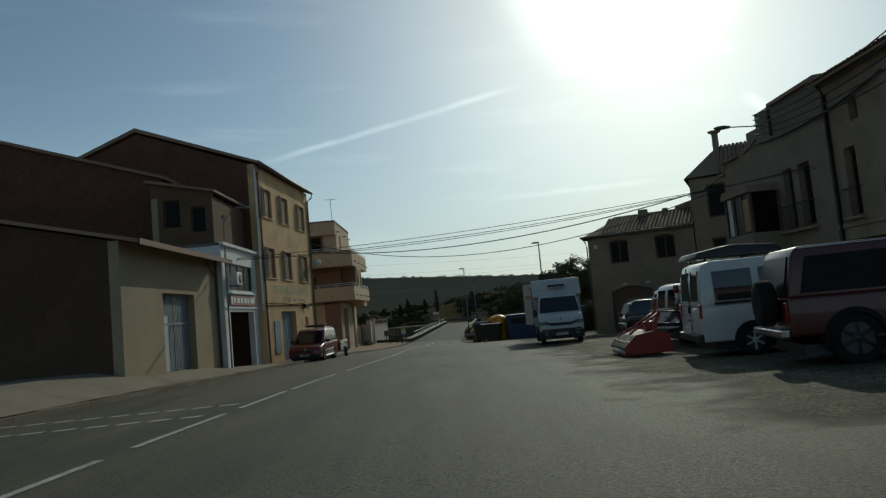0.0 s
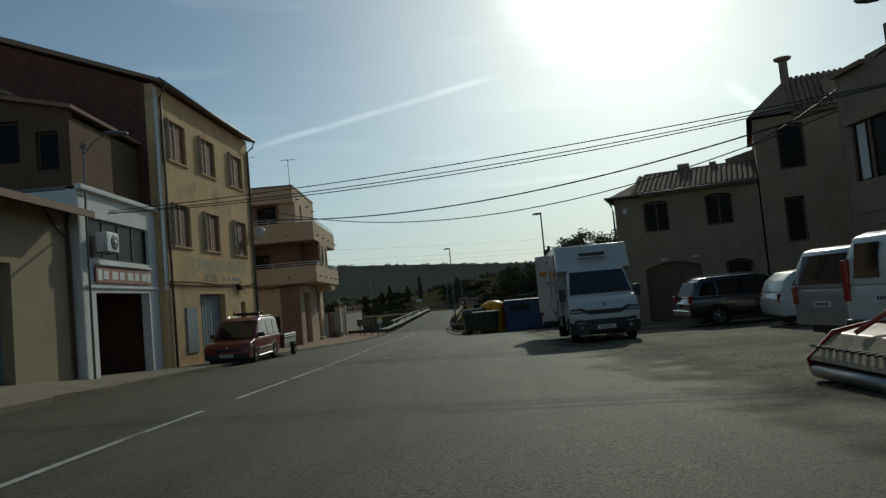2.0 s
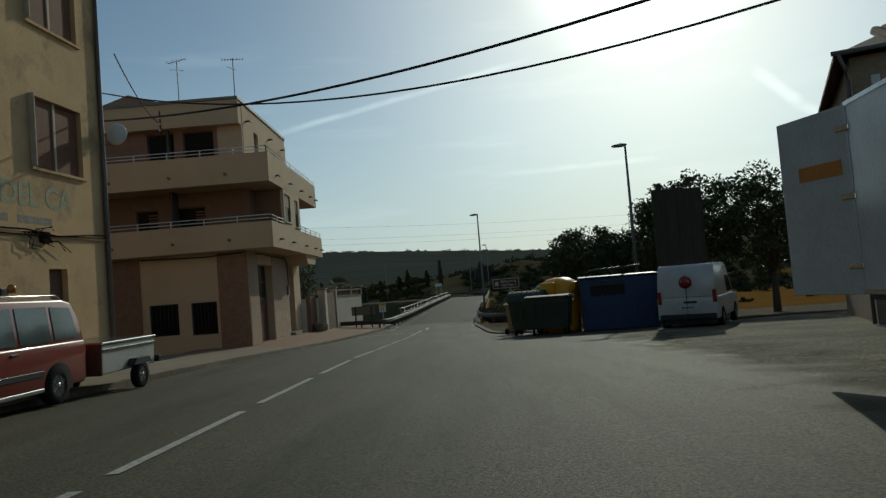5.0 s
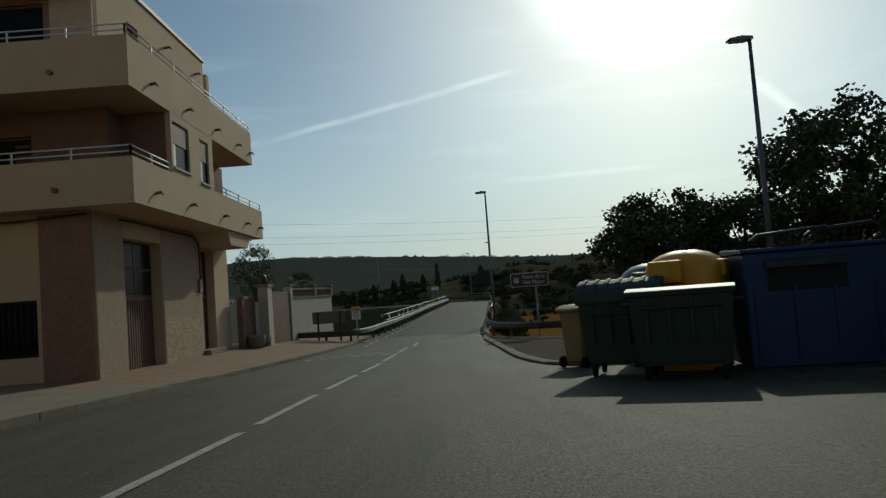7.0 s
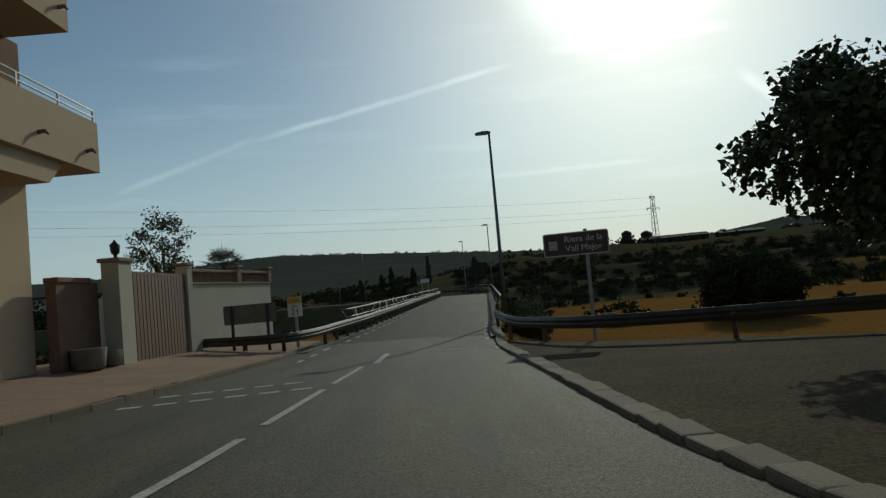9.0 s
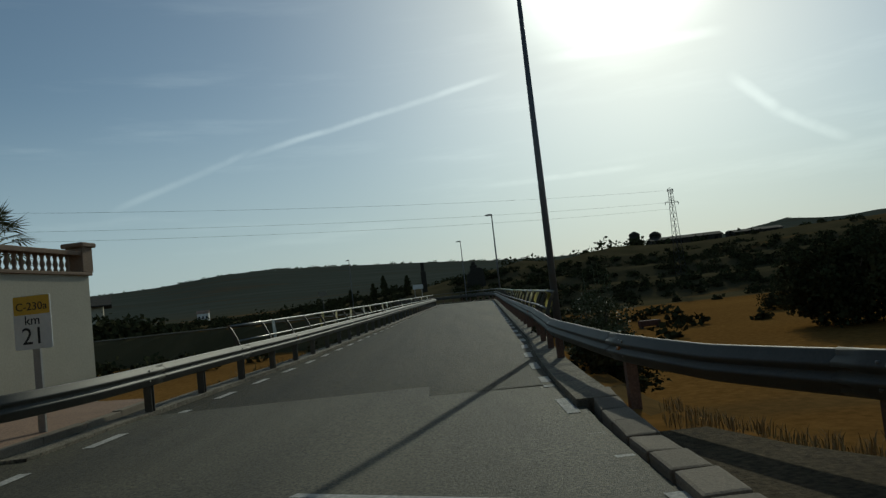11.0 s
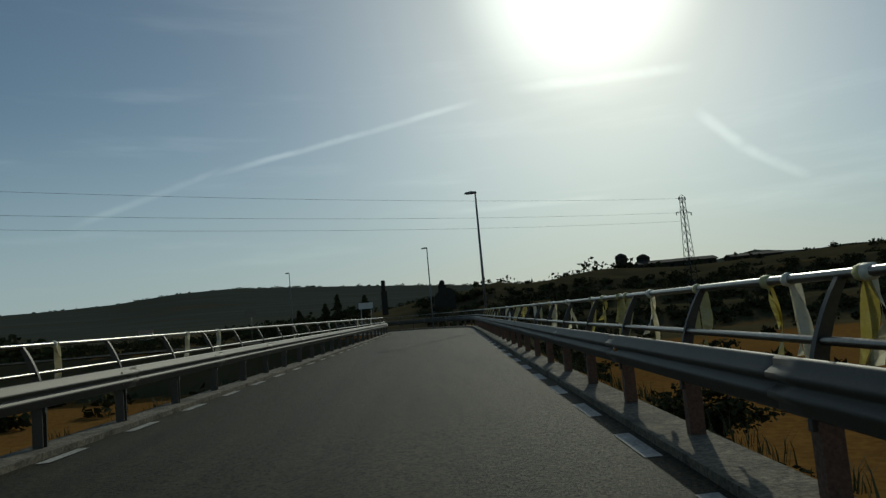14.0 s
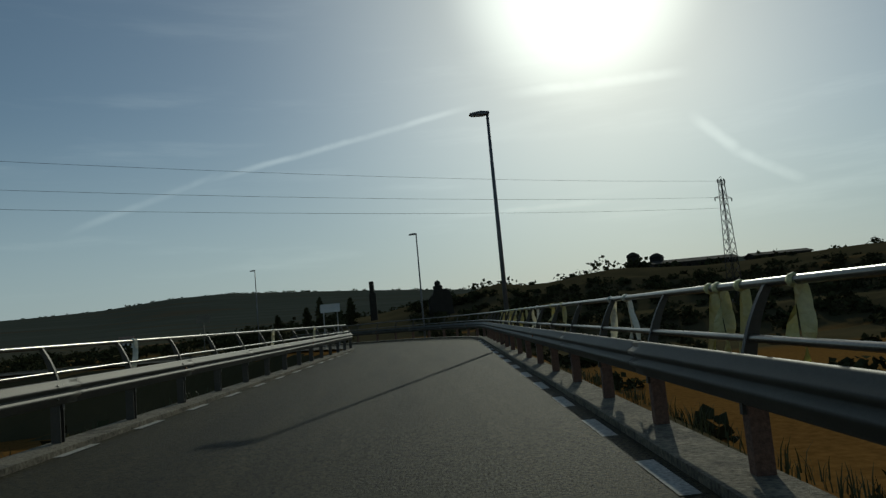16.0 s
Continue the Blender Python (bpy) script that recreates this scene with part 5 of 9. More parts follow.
# first floor
COPING_PALE = material("pale_stone_sill", (0.5, 0.46, 0.38), 0.85, fine=30, fine_mix=0.1)
cpart("wall", wall_x(-18.5, XF, 64.6, 64.9, 2.84, 5.7, [(-14.6, -13.5, 3.0, 5.0), (-12.6, -11.2, 3.0, 5.0)]), BRICK_BROWN, "brown facing brick wall behind the balcony")
for a, b in ((-14.6, -13.5), (-12.6, -11.2)):
    w_ = cpart("window", box(a, b, 64.7, 64.74, 3.0, 5.0), BROWN_WOOD)
    cpart("pane", box(a + 0.07, b - 0.07, 64.68, 64.69, 3.1, 4.93), WINDOW_GLASS, "", w_)
    for i in range(12):
        cpart("blind_slat", box(b - 0.5, b - 0.07, 64.66, 64.675, 3.15 + i * 0.14, 3.22 + i * 0.14), BROWN_WOOD, "", w_)
cpart("wall", box(XF - 0.3, XF, 64.9, 75.0, 2.84, 5.7), BRICK_BROWN)
bay_holes = [(65.65, 67.0, 4.05, 5.45), (68.0, 68.85, 3.95, 5.4)]
bay = cpart("bay", wall_y(-7.75, -7.6, 65.5, 69.3, 3.83, 5.7, bay_holes), PLASTER_C, "bay flush with the balcony front")
cpart("bay_side", box(XF, -7.75, 65.5, 65.65, 2.84, 5.7), BRICK_BROWN, "", bay)
cpart("bay_side", box(XF, -7.75, 69.15, 69.3, 2.84, 5.7), PLASTER_C, "", bay)
for a, b, c, d in bay_holes:
    bw = cpart("window", ring_y(a, b, c, d, -7.7, -7.66, 0.06), DARK_METAL)
    cpart("pane", box(-7.695, -7.685, a + 0.06, b - 0.06, c + 0.06, d - 0.06), WINDOW_GLASS, "", bw)
    cpart("blind", box(-7.68, -7.655, a + 0.05, b - 0.05, c + 0.75, d - 0.03), material("brown_roller_blind", (0.2, 0.12, 0.085), 0.7, fine=40, fine_mix=0.1), "half-lowered brown roller blind", bw)
    cpart("curtain", box(-7.684, -7.672, a + 0.08, a + 0.36, c + 0.06, c + 0.75), WHITE_FRAME, "white curtain behind the window", bw)
    cpart("sill", box(-7.7, -7.54, a - 0.04, b + 0.04, c - 0.07, c - 0.004), COPING_PALE, "", bw)
# top floor
cpart("wall", wall_x(-18.5, XF, 64.0, 64.3, 5.9, 9.7, [(-13.6, -12.3, 6.5, 8.55), (-11.9, -10.4, 6.5, 8.55)]), BRICK_BROWN)
for a, b in ((-13.6, -12.3), (-11.9, -10.4)):
    w_ = cpart("window", box(a, b, 64.12, 64.16, 6.5, 8.55), BROWN_WOOD)
    cpart("pane", box(a + 0.07, b - 0.07, 64.1, 64.11, 6.6, 8.48), WINDOW_GLASS, "", w_)
cpart("fascia", box(-18.5, XF + 0.02, 63.5, 64.0, 8.65, 9.8), PLASTER_C)
cpart("brick_pier", box(-10.2, XF + 0.02, 63.95, 64.02, 7.0, 8.65), BRICK_PALE, "pale facing brick pier")
cpart("wall", wall_y(XF - 0.3, XF, 64.3, 73.2, 5.9, 9.8, [(66.2, 67.0, 7.2, 8.8)]), PLASTER_C)
w_ = cpart("window", box(XF - 0.2, XF - 0.16, 66.2, 67.0, 7.2, 8.8), BROWN_WOOD)
cpart("pane", box(XF - 0.16, XF - 0.15, 66.27, 66.93, 7.27, 8.73), WINDOW_GLASS, "", w_)
cpart("wall", box(-18.5, XF - 0.3, 72.9, 73.2, 5.9, 9.8), PLASTER_C)
cpart("roof", box(-18.6, XF + 0.06, 63.42, 73.28, 9.8, 9.93), ZINC)
cpart("roof_hump", prism([(-17, 9.93), (-12.2, 9.93), (-14.6, 10.7)], "y", 64.5, 72), ROOF_TILE)
for yy in (64.8, 69.2, 72.2):
    cpart("spout", tube([(XF, yy, 9.0), (XF + 0.2, yy, 9.02), (XF + 0.26, yy, 8.94)], [0.05, 0.045, 0.02], 8), BRICK_BROWN)


def antenna(x, y, z0, h, turn, label="thin roof television antenna with short rods"):
    an = thing("tv_antenna", (x, y, z0, 0, 0, turn), label, "antenna", "roof antennas")
    part("mast", tube([(0, 0, 0), (0, 0, h)], 0.022, 6), ZINC, an)
    part("boom", tube([(-0.55, 0, h - 0.1), (0.55, 0, h - 0.02)], 0.014, 6), ZINC, an)
    for i in range(8):
        x0 = -0.5 + i * 0.14
        part("rod", tube([(x0, -0.28 + 0.015 * i, h - 0.09 + 0.01 * i), (x0, 0.28 - 0.015 * i, h - 0.09 + 0.01 * i)], 0.007, 5), ZINC, an)
    part("boom", tube([(-0.3, -0.2, h - 0.5), (0.2, 0.25, h - 0.5)], 0.01, 5), ZINC, an)
    return an


antenna(-9.3, 64.2, 9.9, 2.1, 20)
antenna(-12.7, 66.1, 9.9, 2.9, -15)

# wall bricks that can be told apart
brick_mesh = mesh_of(box(0, 0.02, 0, 0.236, 0, 0.058, 0.004), "brick", BRICK_PALE)
count = 0
joined = bm_new()
for y0, y1, z0, z1, one in ((68.0, 71.6, -1.95, 0.6, True), (63.52, 65.2, -1.95, 0.5, True), (68.0, 71.6, 0.6, 2.5, False), (63.52, 65.2, 0.5, 2.5, False)):
    row = 0
    zz = z0
    while zz < z1:
        yy = y0 + (0.0 if row % 2 else -0.122)
        while yy < y1 - 0.05:
            a, b = max(yy, y0), min(yy + 0.236, y1)
            if one and count < 300 and b - a > 0.2 and row % 1 == 0:
                o = new("brick", brick_mesh)
                o.parent = C
                o.matrix_parent_inverse = C.matrix_world.inverted()
                o.matrix_basis = pose(XF + random.uniform(-0.003, 0.003), a, zz)
                count += 1
            else:
                add_box(joined, XF, XF + 0.02 + random.uniform(-0.003, 0.003), a, b, zz, zz + 0.058)
            yy += 0.246
        zz += 0.07
        row += 1
ob = cpart("brickwork", joined, BRICK_PALE)
ob["kind"] = "stuff"

# ---- garden wall, gate and balustrade ----
G = thing("garden_wall", (-8.3, 75.0, -2.1), "white rendered garden wall with a balustrade on top", "garden wall")
wpart("wall", box(-8.75, -8.5, 75.0, 77.0, -2.7, 0.05), BRICK_BROWN, G, "low brown wall before the gate")
wpart("coping", box(-8.8, -8.45, 75.0, 76.6, 0.05, 0.18, 0.02), BRICK_BROWN, G)
ang = math.atan2(0.97, 7.6)


def gp(u, v):
    """Along and across the slanting garden wall."""
    return -8.02 + u * math.sin(ang) + v * math.cos(ang), 82.3 + u * math.cos(ang) - v * math.sin(ang)


def slanted(u0, u1, v0, v1, z0, z1, bevel=0.0):
    bm = box(v0, v1, u0, u1, z0, z1, bevel)
    bmesh.ops.transform(bm, matrix=Matrix.Translation((-8.02, 82.3, 0)) @ Matrix.Rotation(-ang, 4, "Z"), verts=bm.verts)
    return bm


CREAM = material("cream_render", (0.47, 0.43, 0.33), 0.9, color2=(0.41, 0.375, 0.29), scale=0.7, fine=30, fine_mix=0.07, stain_amount=0.3, stain=(0.38, 0.35, 0.29))
COPE = material("brown_coping", (0.27, 0.19, 0.13), 0.85, fine=30, fine_mix=0.15)
wpart("wall", slanted(0.3, 7.55, -0.25, 0.0, -2.9, 0.0), CREAM, G)
wpart("wall", slanted(7.3, 7.55, -8.0, -0.25, -5.5, 0.0), CREAM, G)
wpart("coping", slanted(0.2, 7.62, -0.32, 0.06, 0.0, 0.07, 0.01), COPE, G)
wpart("coping", slanted(0.3, 7.6, -0.28, 0.03, 0.43, 0.53, 0.01), COPE, G)
for u in (-0.15, 4.0, 7.3):
    pier = wpart("pier", slanted(u - 0.0, u + 0.36, -0.34, 0.06, -2.9 if u < 0 else 0.07, 0.62, 0.01), CREAM if u < 0 else COPE, G)
    wpart("cap", slanted(u - 0.07, u + 0.43, -0.4, 0.12, 0.62, 0.72, 0.02), COPE, G)
bal = mesh_of(lathe([(0.045, 0.0), (0.05, 0.04), (0.03, 0.08), (0.055, 0.16), (0.03, 0.26), (0.045, 0.32), (0.05, 0.36)], 10), "baluster", COPE)
for a, b in ((0.35, 3.95), (4.45, 7.25)):
    u = a
    while u < b:
        o = new("baluster", bal)
        o.parent = G
        o.matrix_parent_inverse = G.matrix_world.inverted()
        o.matrix_basis = pose(*gp(u, -0.13), 0.07)
        u += 0.2
gate_piers = thing("gate_pier", (-8.0, 77.2, -2.2), "cream gate pier with a small lantern on top", "gate pier")
wpart("shaft", box(-8.3, -7.85, 76.8, 77.6, -2.7, 0.55, 0.01), CREAM, gate_piers)
wpart("cap", box(-8.36, -7.79, 76.72, 77.68, 0.55, 0.66, 0.02), COPE, gate_piers)
wpart("lantern", lathe([(0.04, 0.0), (0.05, 0.1), (0.11, 0.14), (0.14, 0.36), (0.05, 0.44), (0.015, 0.5)], 8), BLACK, gate_piers, "small dark lantern").matrix_basis = pose(-8.08, 77.2, 0.66)
gate = thing("metal_gate", (-8.1, 77.6, -2.3), "tall dark brown metal gate between the piers", "gate")
wpart("gate_frame", box(-8.16, -8.08, 77.6, 82.15, -2.45, 0.35), BROWN_WOOD, gate)
for i in range(18):
    wpart("board", box(-8.08, -8.06, 77.65 + i * 0.25, 77.86 + i * 0.25, -2.4, 0.3), BROWN_WOOD, gate)
for xx, yy, sz, lab in ((-8.15, 75.6, 0.5, "weathered round stone planter"), (-8.0, 76.4, 0.38, "small square stone planter")):
    pl = thing("planter", (xx, yy, pavement_z(xx, yy)), lab, "planter", "planters by the gate")
    part("pot", lathe([(0.3 * sz / 0.5, 0.0), (0.36 * sz / 0.5, 0.05), (0.42 * sz / 0.5, 0.5 * sz / 0.5), (0.36 * sz / 0.5, 0.52 * sz / 0.5), (0.33 * sz / 0.5, 0.42 * sz / 0.5)], 14 if sz > 0.4 else 4), KERB, pl)

# ---- houses on the right ----
STONE_PALE = material("pale_stone_plaster", (0.28, 0.22, 0.155), 0.93, color2=(0.21, 0.165, 0.115), scale=1.2, fine=18, fine_mix=0.2, bump=0.6, bump_scale=10,
                      stain_amount=0.5, stain=(0.22, 0.18, 0.14))
IRON = material("iron_railing", (0.05, 0.045, 0.04), 0.6, 0.5, fine=30, fine_mix=0.15)
CURTAIN = material("white_curtain", (0.65, 0.63, 0.58), 0.9, fine=20, fine_mix=0.1, stretch=(8, 8, 0.4))

tile_profile = [(-0.1, 0.0), (-0.085, 0.045), (-0.05, 0.075), (0.0, 0.085), (0.05, 0.075), (0.085, 0.045), (0.1, 0.0), (0.08, 0.0), (0.04, 0.055), (0.0, 0.065), (-0.04, 0.055), (-0.08, 0.0)]


def tile_row_mesh(length, name="tile_course"):
    """One run of overlapping barrel tiles down a roof, along -x from the ridge at x = 0."""
    bm = bm_new()
    n = max(2, round(length / 0.36))
    step = length / n
    for i in range(n):
        lift0, lift1 = 0.012, 0.03
        va = [bm.verts.new((-i * step + 0.02, u, v + lift0)) for u, v in tile_profile]
        vb = [bm.verts.new((-(i + 1) * step - 0.03, u * 1.1, v * 1.05 + lift1)) for u, v in tile_profile]
        k = len(va)
        for j in range(k):
            bm.faces.new((va[j], va[(j + 1) % k], vb[(j + 1) % k], vb[j]))
        bm.faces.new(vb)
    bmesh.ops.recalc_face_normals(bm, faces=bm.faces)
    return mesh_of(bm, name, ROOF_TILE)


def tiled_slope(parent, ridge_x, eave_x, ridge_z, eave_z, y0, y1, pitch=0.24, one_by_one=True):
    """A sloping roof in the parent's space: a slab under runs of barrel tiles."""
    length = math.hypot(eave_x - ridge_x, ridge_z - eave_z)
    slab = bm_new()
    add_prism(slab, [(ridge_x, ridge_z), (eave_x, eave_z), (eave_x, eave_z - 0.1), (ridge_x, ridge_z - 0.1)], "y", y0, y1)
    bmesh.ops.recalc_face_normals(slab, faces=slab.faces)
    roof = part("roof", slab, ROOF_TILE, parent)
    me = tile_row_mesh(length)
    slope = math.degrees(math.atan2(ridge_z - eave_z, abs(eave_x - ridge_x)))
    y = y0 + pitch / 2
    while y < y1:
        o = new("tile_course", me)
        o.parent = roof
        sgn = 1 if eave_x > ridge_x else -1
        m = Matrix.Translation((ridge_x, y, ridge_z)) @ (Matrix.Rotation(math.pi, 4, "Z") if sgn > 0 else Matrix.Identity(4)) @ pose(0, 0, 0, 0, -slope, 0)
        o.matrix_basis = m @ pose(0, random.uniform(-0.01, 0.01), random.uniform(-0.008, 0.008))
        y += pitch
    return roof


def shell(parent, width, depth, z0, z1, holes, mat, back=True):
    """Four walls of a house whose front faces local +x and runs along y."""
    part("wall", wall_y(-0.35, 0.0, 0.0, width, z0, z1, holes), mat, parent)
    part("wall", box(-depth, -0.35, 0.0, 0.3, z0, z1), mat, parent)
    part("wall", box(-depth, -0.35, width - 0.3, width, z0, z1), mat, parent)
    part("wall", box(-depth - 0.3, -depth, 0.0, width, z0, z1), mat, parent)
    part("partition", box(-2.3, -2.2, 0.3, width - 0.3, z0, z1 - 0.1), INTERIOR, parent)


def arch_head(parent, y0, y1, z1, rise, mat):
    """A shallow arch that closes the top of an opening."""
    pts = [(y0, z1 + 0.002)] + [(y0 + (y1 - y0) * i / 12, z1 - rise + rise * math.sin(math.pi * i / 12)) for i in range(13)] + [(y1, z1 + 0.002)]
    part("arch", prism(pts, "x", -0.34, -0.002), mat, parent)


def balcony_rail(parent, y0, y1, z0, h=1.0, out=0.35):
    slab = part("balcony_slab", box(0, out, y0 - 0.1, y1 + 0.1, z0 - 0.12, z0, 0.02), STONE_PALE, parent)
    part("rail", tube([(0, y0, z0 + h), (out - 0.04, y0, z0 + h), (out - 0.04, y1, z0 + h), (0, y1, z0 + h)], 0.018, 6), IRON, slab)
    n = max(4, round((y1 - y0) / 0.13))
    for i in range(n + 1):
        yy = y0 + (y1 - y0) * i / n
        part("bar", tube([(out - 0.04, yy, z0), (out - 0.04, yy, z0 + h)], 0.009, 5), IRON, slab)


# low stone house that looks down the plaza: local +x points to the camera's side, local y to the right
H = thing("stone_house", (10.12, 47.1, -1.5, 0, 0, -115), "two-storey rubble stone house with tiled roof and dark windows", "house")
b0 = 1.5
HW = 6.75
h_holes = [(1.4, 2.6, 2.95 + b0, 4.5 + b0), (4.32, 5.55, 2.95 + b0, 4.5 + b0), (1.2, 3.85, -0.4, 1.4 + b0), (4.95, 6.15, 0.0 + b0, 1.25 + b0)]
shell(H, HW, 8.0, -0.6, 4.8 + b0, h_holes, STONE)
for a, b, c, d in h_holes[:2]:
    arch_head(H, a, b, d, 0.14, STONE)
    w_ = part("window", box(-0.3, -0.24, a, b, c, d - 0.05), BROWN_WOOD, H)
    part("pane", box(-0.24, -0.23, a + 0.08, (a + b) / 2 - 0.03, c + 0.08, d - 0.15), WINDOW_GLASS, w_)
    part("pane", box(-0.24, -0.23, (a + b) / 2 + 0.03, b - 0.08, c + 0.08, d - 0.15), WINDOW_GLASS, w_)
arch_head(H, 1.2, 3.85, 1.4 + b0, 0.3, STONE)
gd = part("garage_door", box(-0.34, -0.28, 1.2, 3.85, -0.4, 1.35 + b0), BROWN_WOOD, H, "wide dark wooden garage door")
for i in range(11):
    part("board", box(-0.28, -0.262, 1.23 + i * 0.238, 1.44 + i * 0.238, -0.35, 1.3 + b0), BROWN_WOOD, gd)
arch_head(H, 4.95, 6.15, 1.25 + b0, 0.14, STONE)
w_ = part("window", box(-0.3, -0.24, 4.95, 6.15, 0.0 + b0, 1.2 + b0), BROWN_WOOD, H)
part("pane", box(-0.24, -0.23, 5.05, 6.05, 0.1 + b0, 1.08 + b0), WINDOW_GLASS, w_)
part("wall_lamp", box(0.0, 0.12, 2.0, 2.3, 1.5 + b0, 1.58 + b0), WHITE_FRAME, H, "small white strip lamp over the door")
part("wall_lamp", box(0.0, 0.12, 3.5, 3.8, 1.5 + b0, 1.58 + b0), WHITE_FRAME, H, "small white strip lamp")
part("number_plate", box(0.0, 0.02, 0.4, 0.58, 4.05 + b0, 4.3 + b0), WHITE_FRAME, H)
tiled_slope(H, -3.2, 0.35, 6.2 + b0, 4.9 + b0, 0.9, HW)
part("roof", prism([(0.35, 4.85 + b0), (-3.2, 6.15 + b0), (-8.3, 4.75 + b0), (-8.3, 4.65 + b0), (0.35, 4.75 + b0)], "y", 1.3, HW), ROOF_TILE, H)
hip = bm_new()
hv = [hip.verts.new(p) for p in ((0.35, -0.35, 4.84 + b0), (0.35, 1.4, 4.86 + b0), (-3.2, 1.4, 6.15 + b0), (-8.3, 1.4, 4.75 + b0), (-8.3, -0.35, 4.75 + b0), (0.35, -0.35, 4.74 + b0), (-8.3, -0.35, 4.65 + b0))]
for f in ((0, 1, 2), (0, 2, 4), (2, 3, 4), (0, 4, 6, 5)):
    hip.faces.new([hv[i] for i in f])
part("roof_hip", hip, ROOF_TILE, H)
part("gutter", tube([(0.42, -0.4, 4.86 + b0), (0.42, HW, 4.86 + b0)], 0.06, 8), ZINC, H)
pipe(H, [(0.42, -0.25, 4.83 + b0), (0.2, -0.12, 4.5 + b0), (0.06, -0.08, 4.2 + b0), (0.06, -0.08, 0)], 0.045, ZINC)
part("ridge_cap", tube([(-3.2, 1.3, 6.23 + b0), (-3.2, HW, 6.23 + b0)], 0.11, 10), ROOF_TILE, H)
part("chimney", box(-3.6, -3.1, 3.0, 3.6, 5.8 + b0, 6.6 + b0, 0.02), STONE, H)
part("chimney", box(-3.5, -3.2, 4.6, 4.95, 5.8 + b0, 6.5 + b0, 0.02), STONE, H)
part("dormer", prism([(5.4, 5.9 + b0), (7.2, 5.9 + b0), (7.2, 7.0 + b0), (5.4, 6.6 + b0)], "x", -6.0, -3.8), ROOF_TILE, H)

# taller stone house with a steep tiled roof and chimney
K = thing("tall_stone_house", (16.3, 44.2, -1.5, 0, 0, -115), "tall dark stone house with tiled roof and chimney", "house")
k_holes = [(0.95, 2.1, 5.15 + b0, 7.25 + b0), (0.95, 1.8, 1.75 + b0, 3.85 + b0), (3.6, 4.6, 5.15 + b0, 7.25 + b0), (3.6, 4.6, 1.75 + b0, 3.85 + b0)]
shell(K, 8.5, 7.0, -0.6, 7.7 + b0, k_holes, STONE)
for a, b, c, d in k_holes:
    w_ = part("window", box(-0.3, -0.24, a, b, c, d), BROWN_WOOD, K)
    part("pane", box(-0.24, -0.23, a + 0.1, b - 0.1, c + 0.1, d - 0.1), WINDOW_GLASS, w_)
tiled_slope(K, -2.6, 0.3, 9.95 + b0, 7.75 + b0, 1.7, 8.5)
hip = bm_new()
hv = [hip.verts.new(p) for p in ((0.3, -0.25, 7.75 + b0), (0.3, 1.75, 7.77 + b0), (-2.6, 1.75, 9.95 + b0), (-7.4, 1.75, 7.6 + b0), (-7.4, -0.25, 7.6 + b0), (0.3, -0.25, 7.65 + b0), (-7.4, -0.25, 7.5 + b0))]
for f in ((0, 1, 2), (0, 2, 4), (2, 3, 4), (0, 4, 6, 5)):
    hip.faces.new([hv[i] for i in f])
part("roof_hip", hip, ROOF_TILE, K)
part("roof", prism([(0.3, 7.7 + b0), (-2.6, 9.9 + b0), (-7.4, 7.6 + b0), (-7.4, 7.5 + b0), (0.3, 7.6 + b0)], "y", 1.7, 8.5), ROOF_TILE, K)
ch = part("chimney", tube([(-2.2, 1.75, 9.0 + b0), (-2.2, 1.75, 10.75 + b0)], 0.2, 12), STONE_PALE, K)
part("chimney_cap", lathe([(0.2, 0.0), (0.4, 0.12), (0.42, 0.2), (0.1, 0.24)], 14), STONE_PALE, ch).matrix_basis = pose(-2.2, 1.75, 10.75 + b0)
part("roof_window", box(-1.6, -0.6, 3.2, 4.1, 8.3 + b0, 9.2 + b0), STONE, K)

# the row along the plaza: fronts face -x. local y runs back towards the camera's start
def row_house(y_far, width, base, z1, label, mat, holes, x=14.8, depth=9.0):
    hs = thing("row_house", (x, y_far, base, 0, 0, 180), label, "house", "old houses in a row")
    shell(hs, width, depth, -0.6, z1 - base, [(a, b, c - base, d - base) for a, b, c, d in holes], mat)
    return hs


R2 = row_house(35.0, 5.4, -1.2, 6.9, "pale plastered house with a glazed oriel bay", STONE_PALE, [(0.6, 1.5, 3.2, 5.2)])
w_ = part("window", box(-0.3, -0.24, 0.6, 1.5, 4.4, 6.4), BROWN_WOOD, R2)
part("pane", box(-0.24, -0.23, 0.7, 1.4, 4.5, 6.3), WINDOW_GLASS, w_)
O0 = 2.55
orl = part("oriel", box(0.0, 1.35, O0, O0 + 2.6, 3.25, 4.2, 0.01), STONE_PALE, R2, "projecting glazed oriel bay")
part("oriel_base", prism([(O0, 3.25), (O0 + 2.6, 3.25), (O0 + 2.2, 2.85), (O0 + 0.4, 2.85)], "x", 0.0, 1.3), STONE_PALE, orl)
for yy in (0.0, 0.85, 1.7, 2.48):
    part("oriel_post", box(1.2, 1.32, O0 + yy, O0 + yy + 0.12, 4.2, 5.95), BROWN_WOOD, orl)
for yy in (0.0, 2.48):
    part("oriel_post", box(0.0, 0.12, O0 + yy, O0 + yy + 0.12, 4.2, 5.95), BROWN_WOOD, orl)
for yy, ww in ((0.12, 0.73), (0.97, 0.73), (1.82, 0.66)):
    part("oriel_pane", box(1.25, 1.27, O0 + yy, O0 + yy + ww, 4.2, 5.95), WINDOW_GLASS, orl)
part("oriel_pane", box(0.12, 1.2, O0 + 0.05, O0 + 0.07, 4.2, 5.95), WINDOW_GLASS, orl)
part("oriel_pane", box(0.12, 1.2, O0 + 2.53, O0 + 2.55, 4.2, 5.95), WINDOW_GLASS, orl)
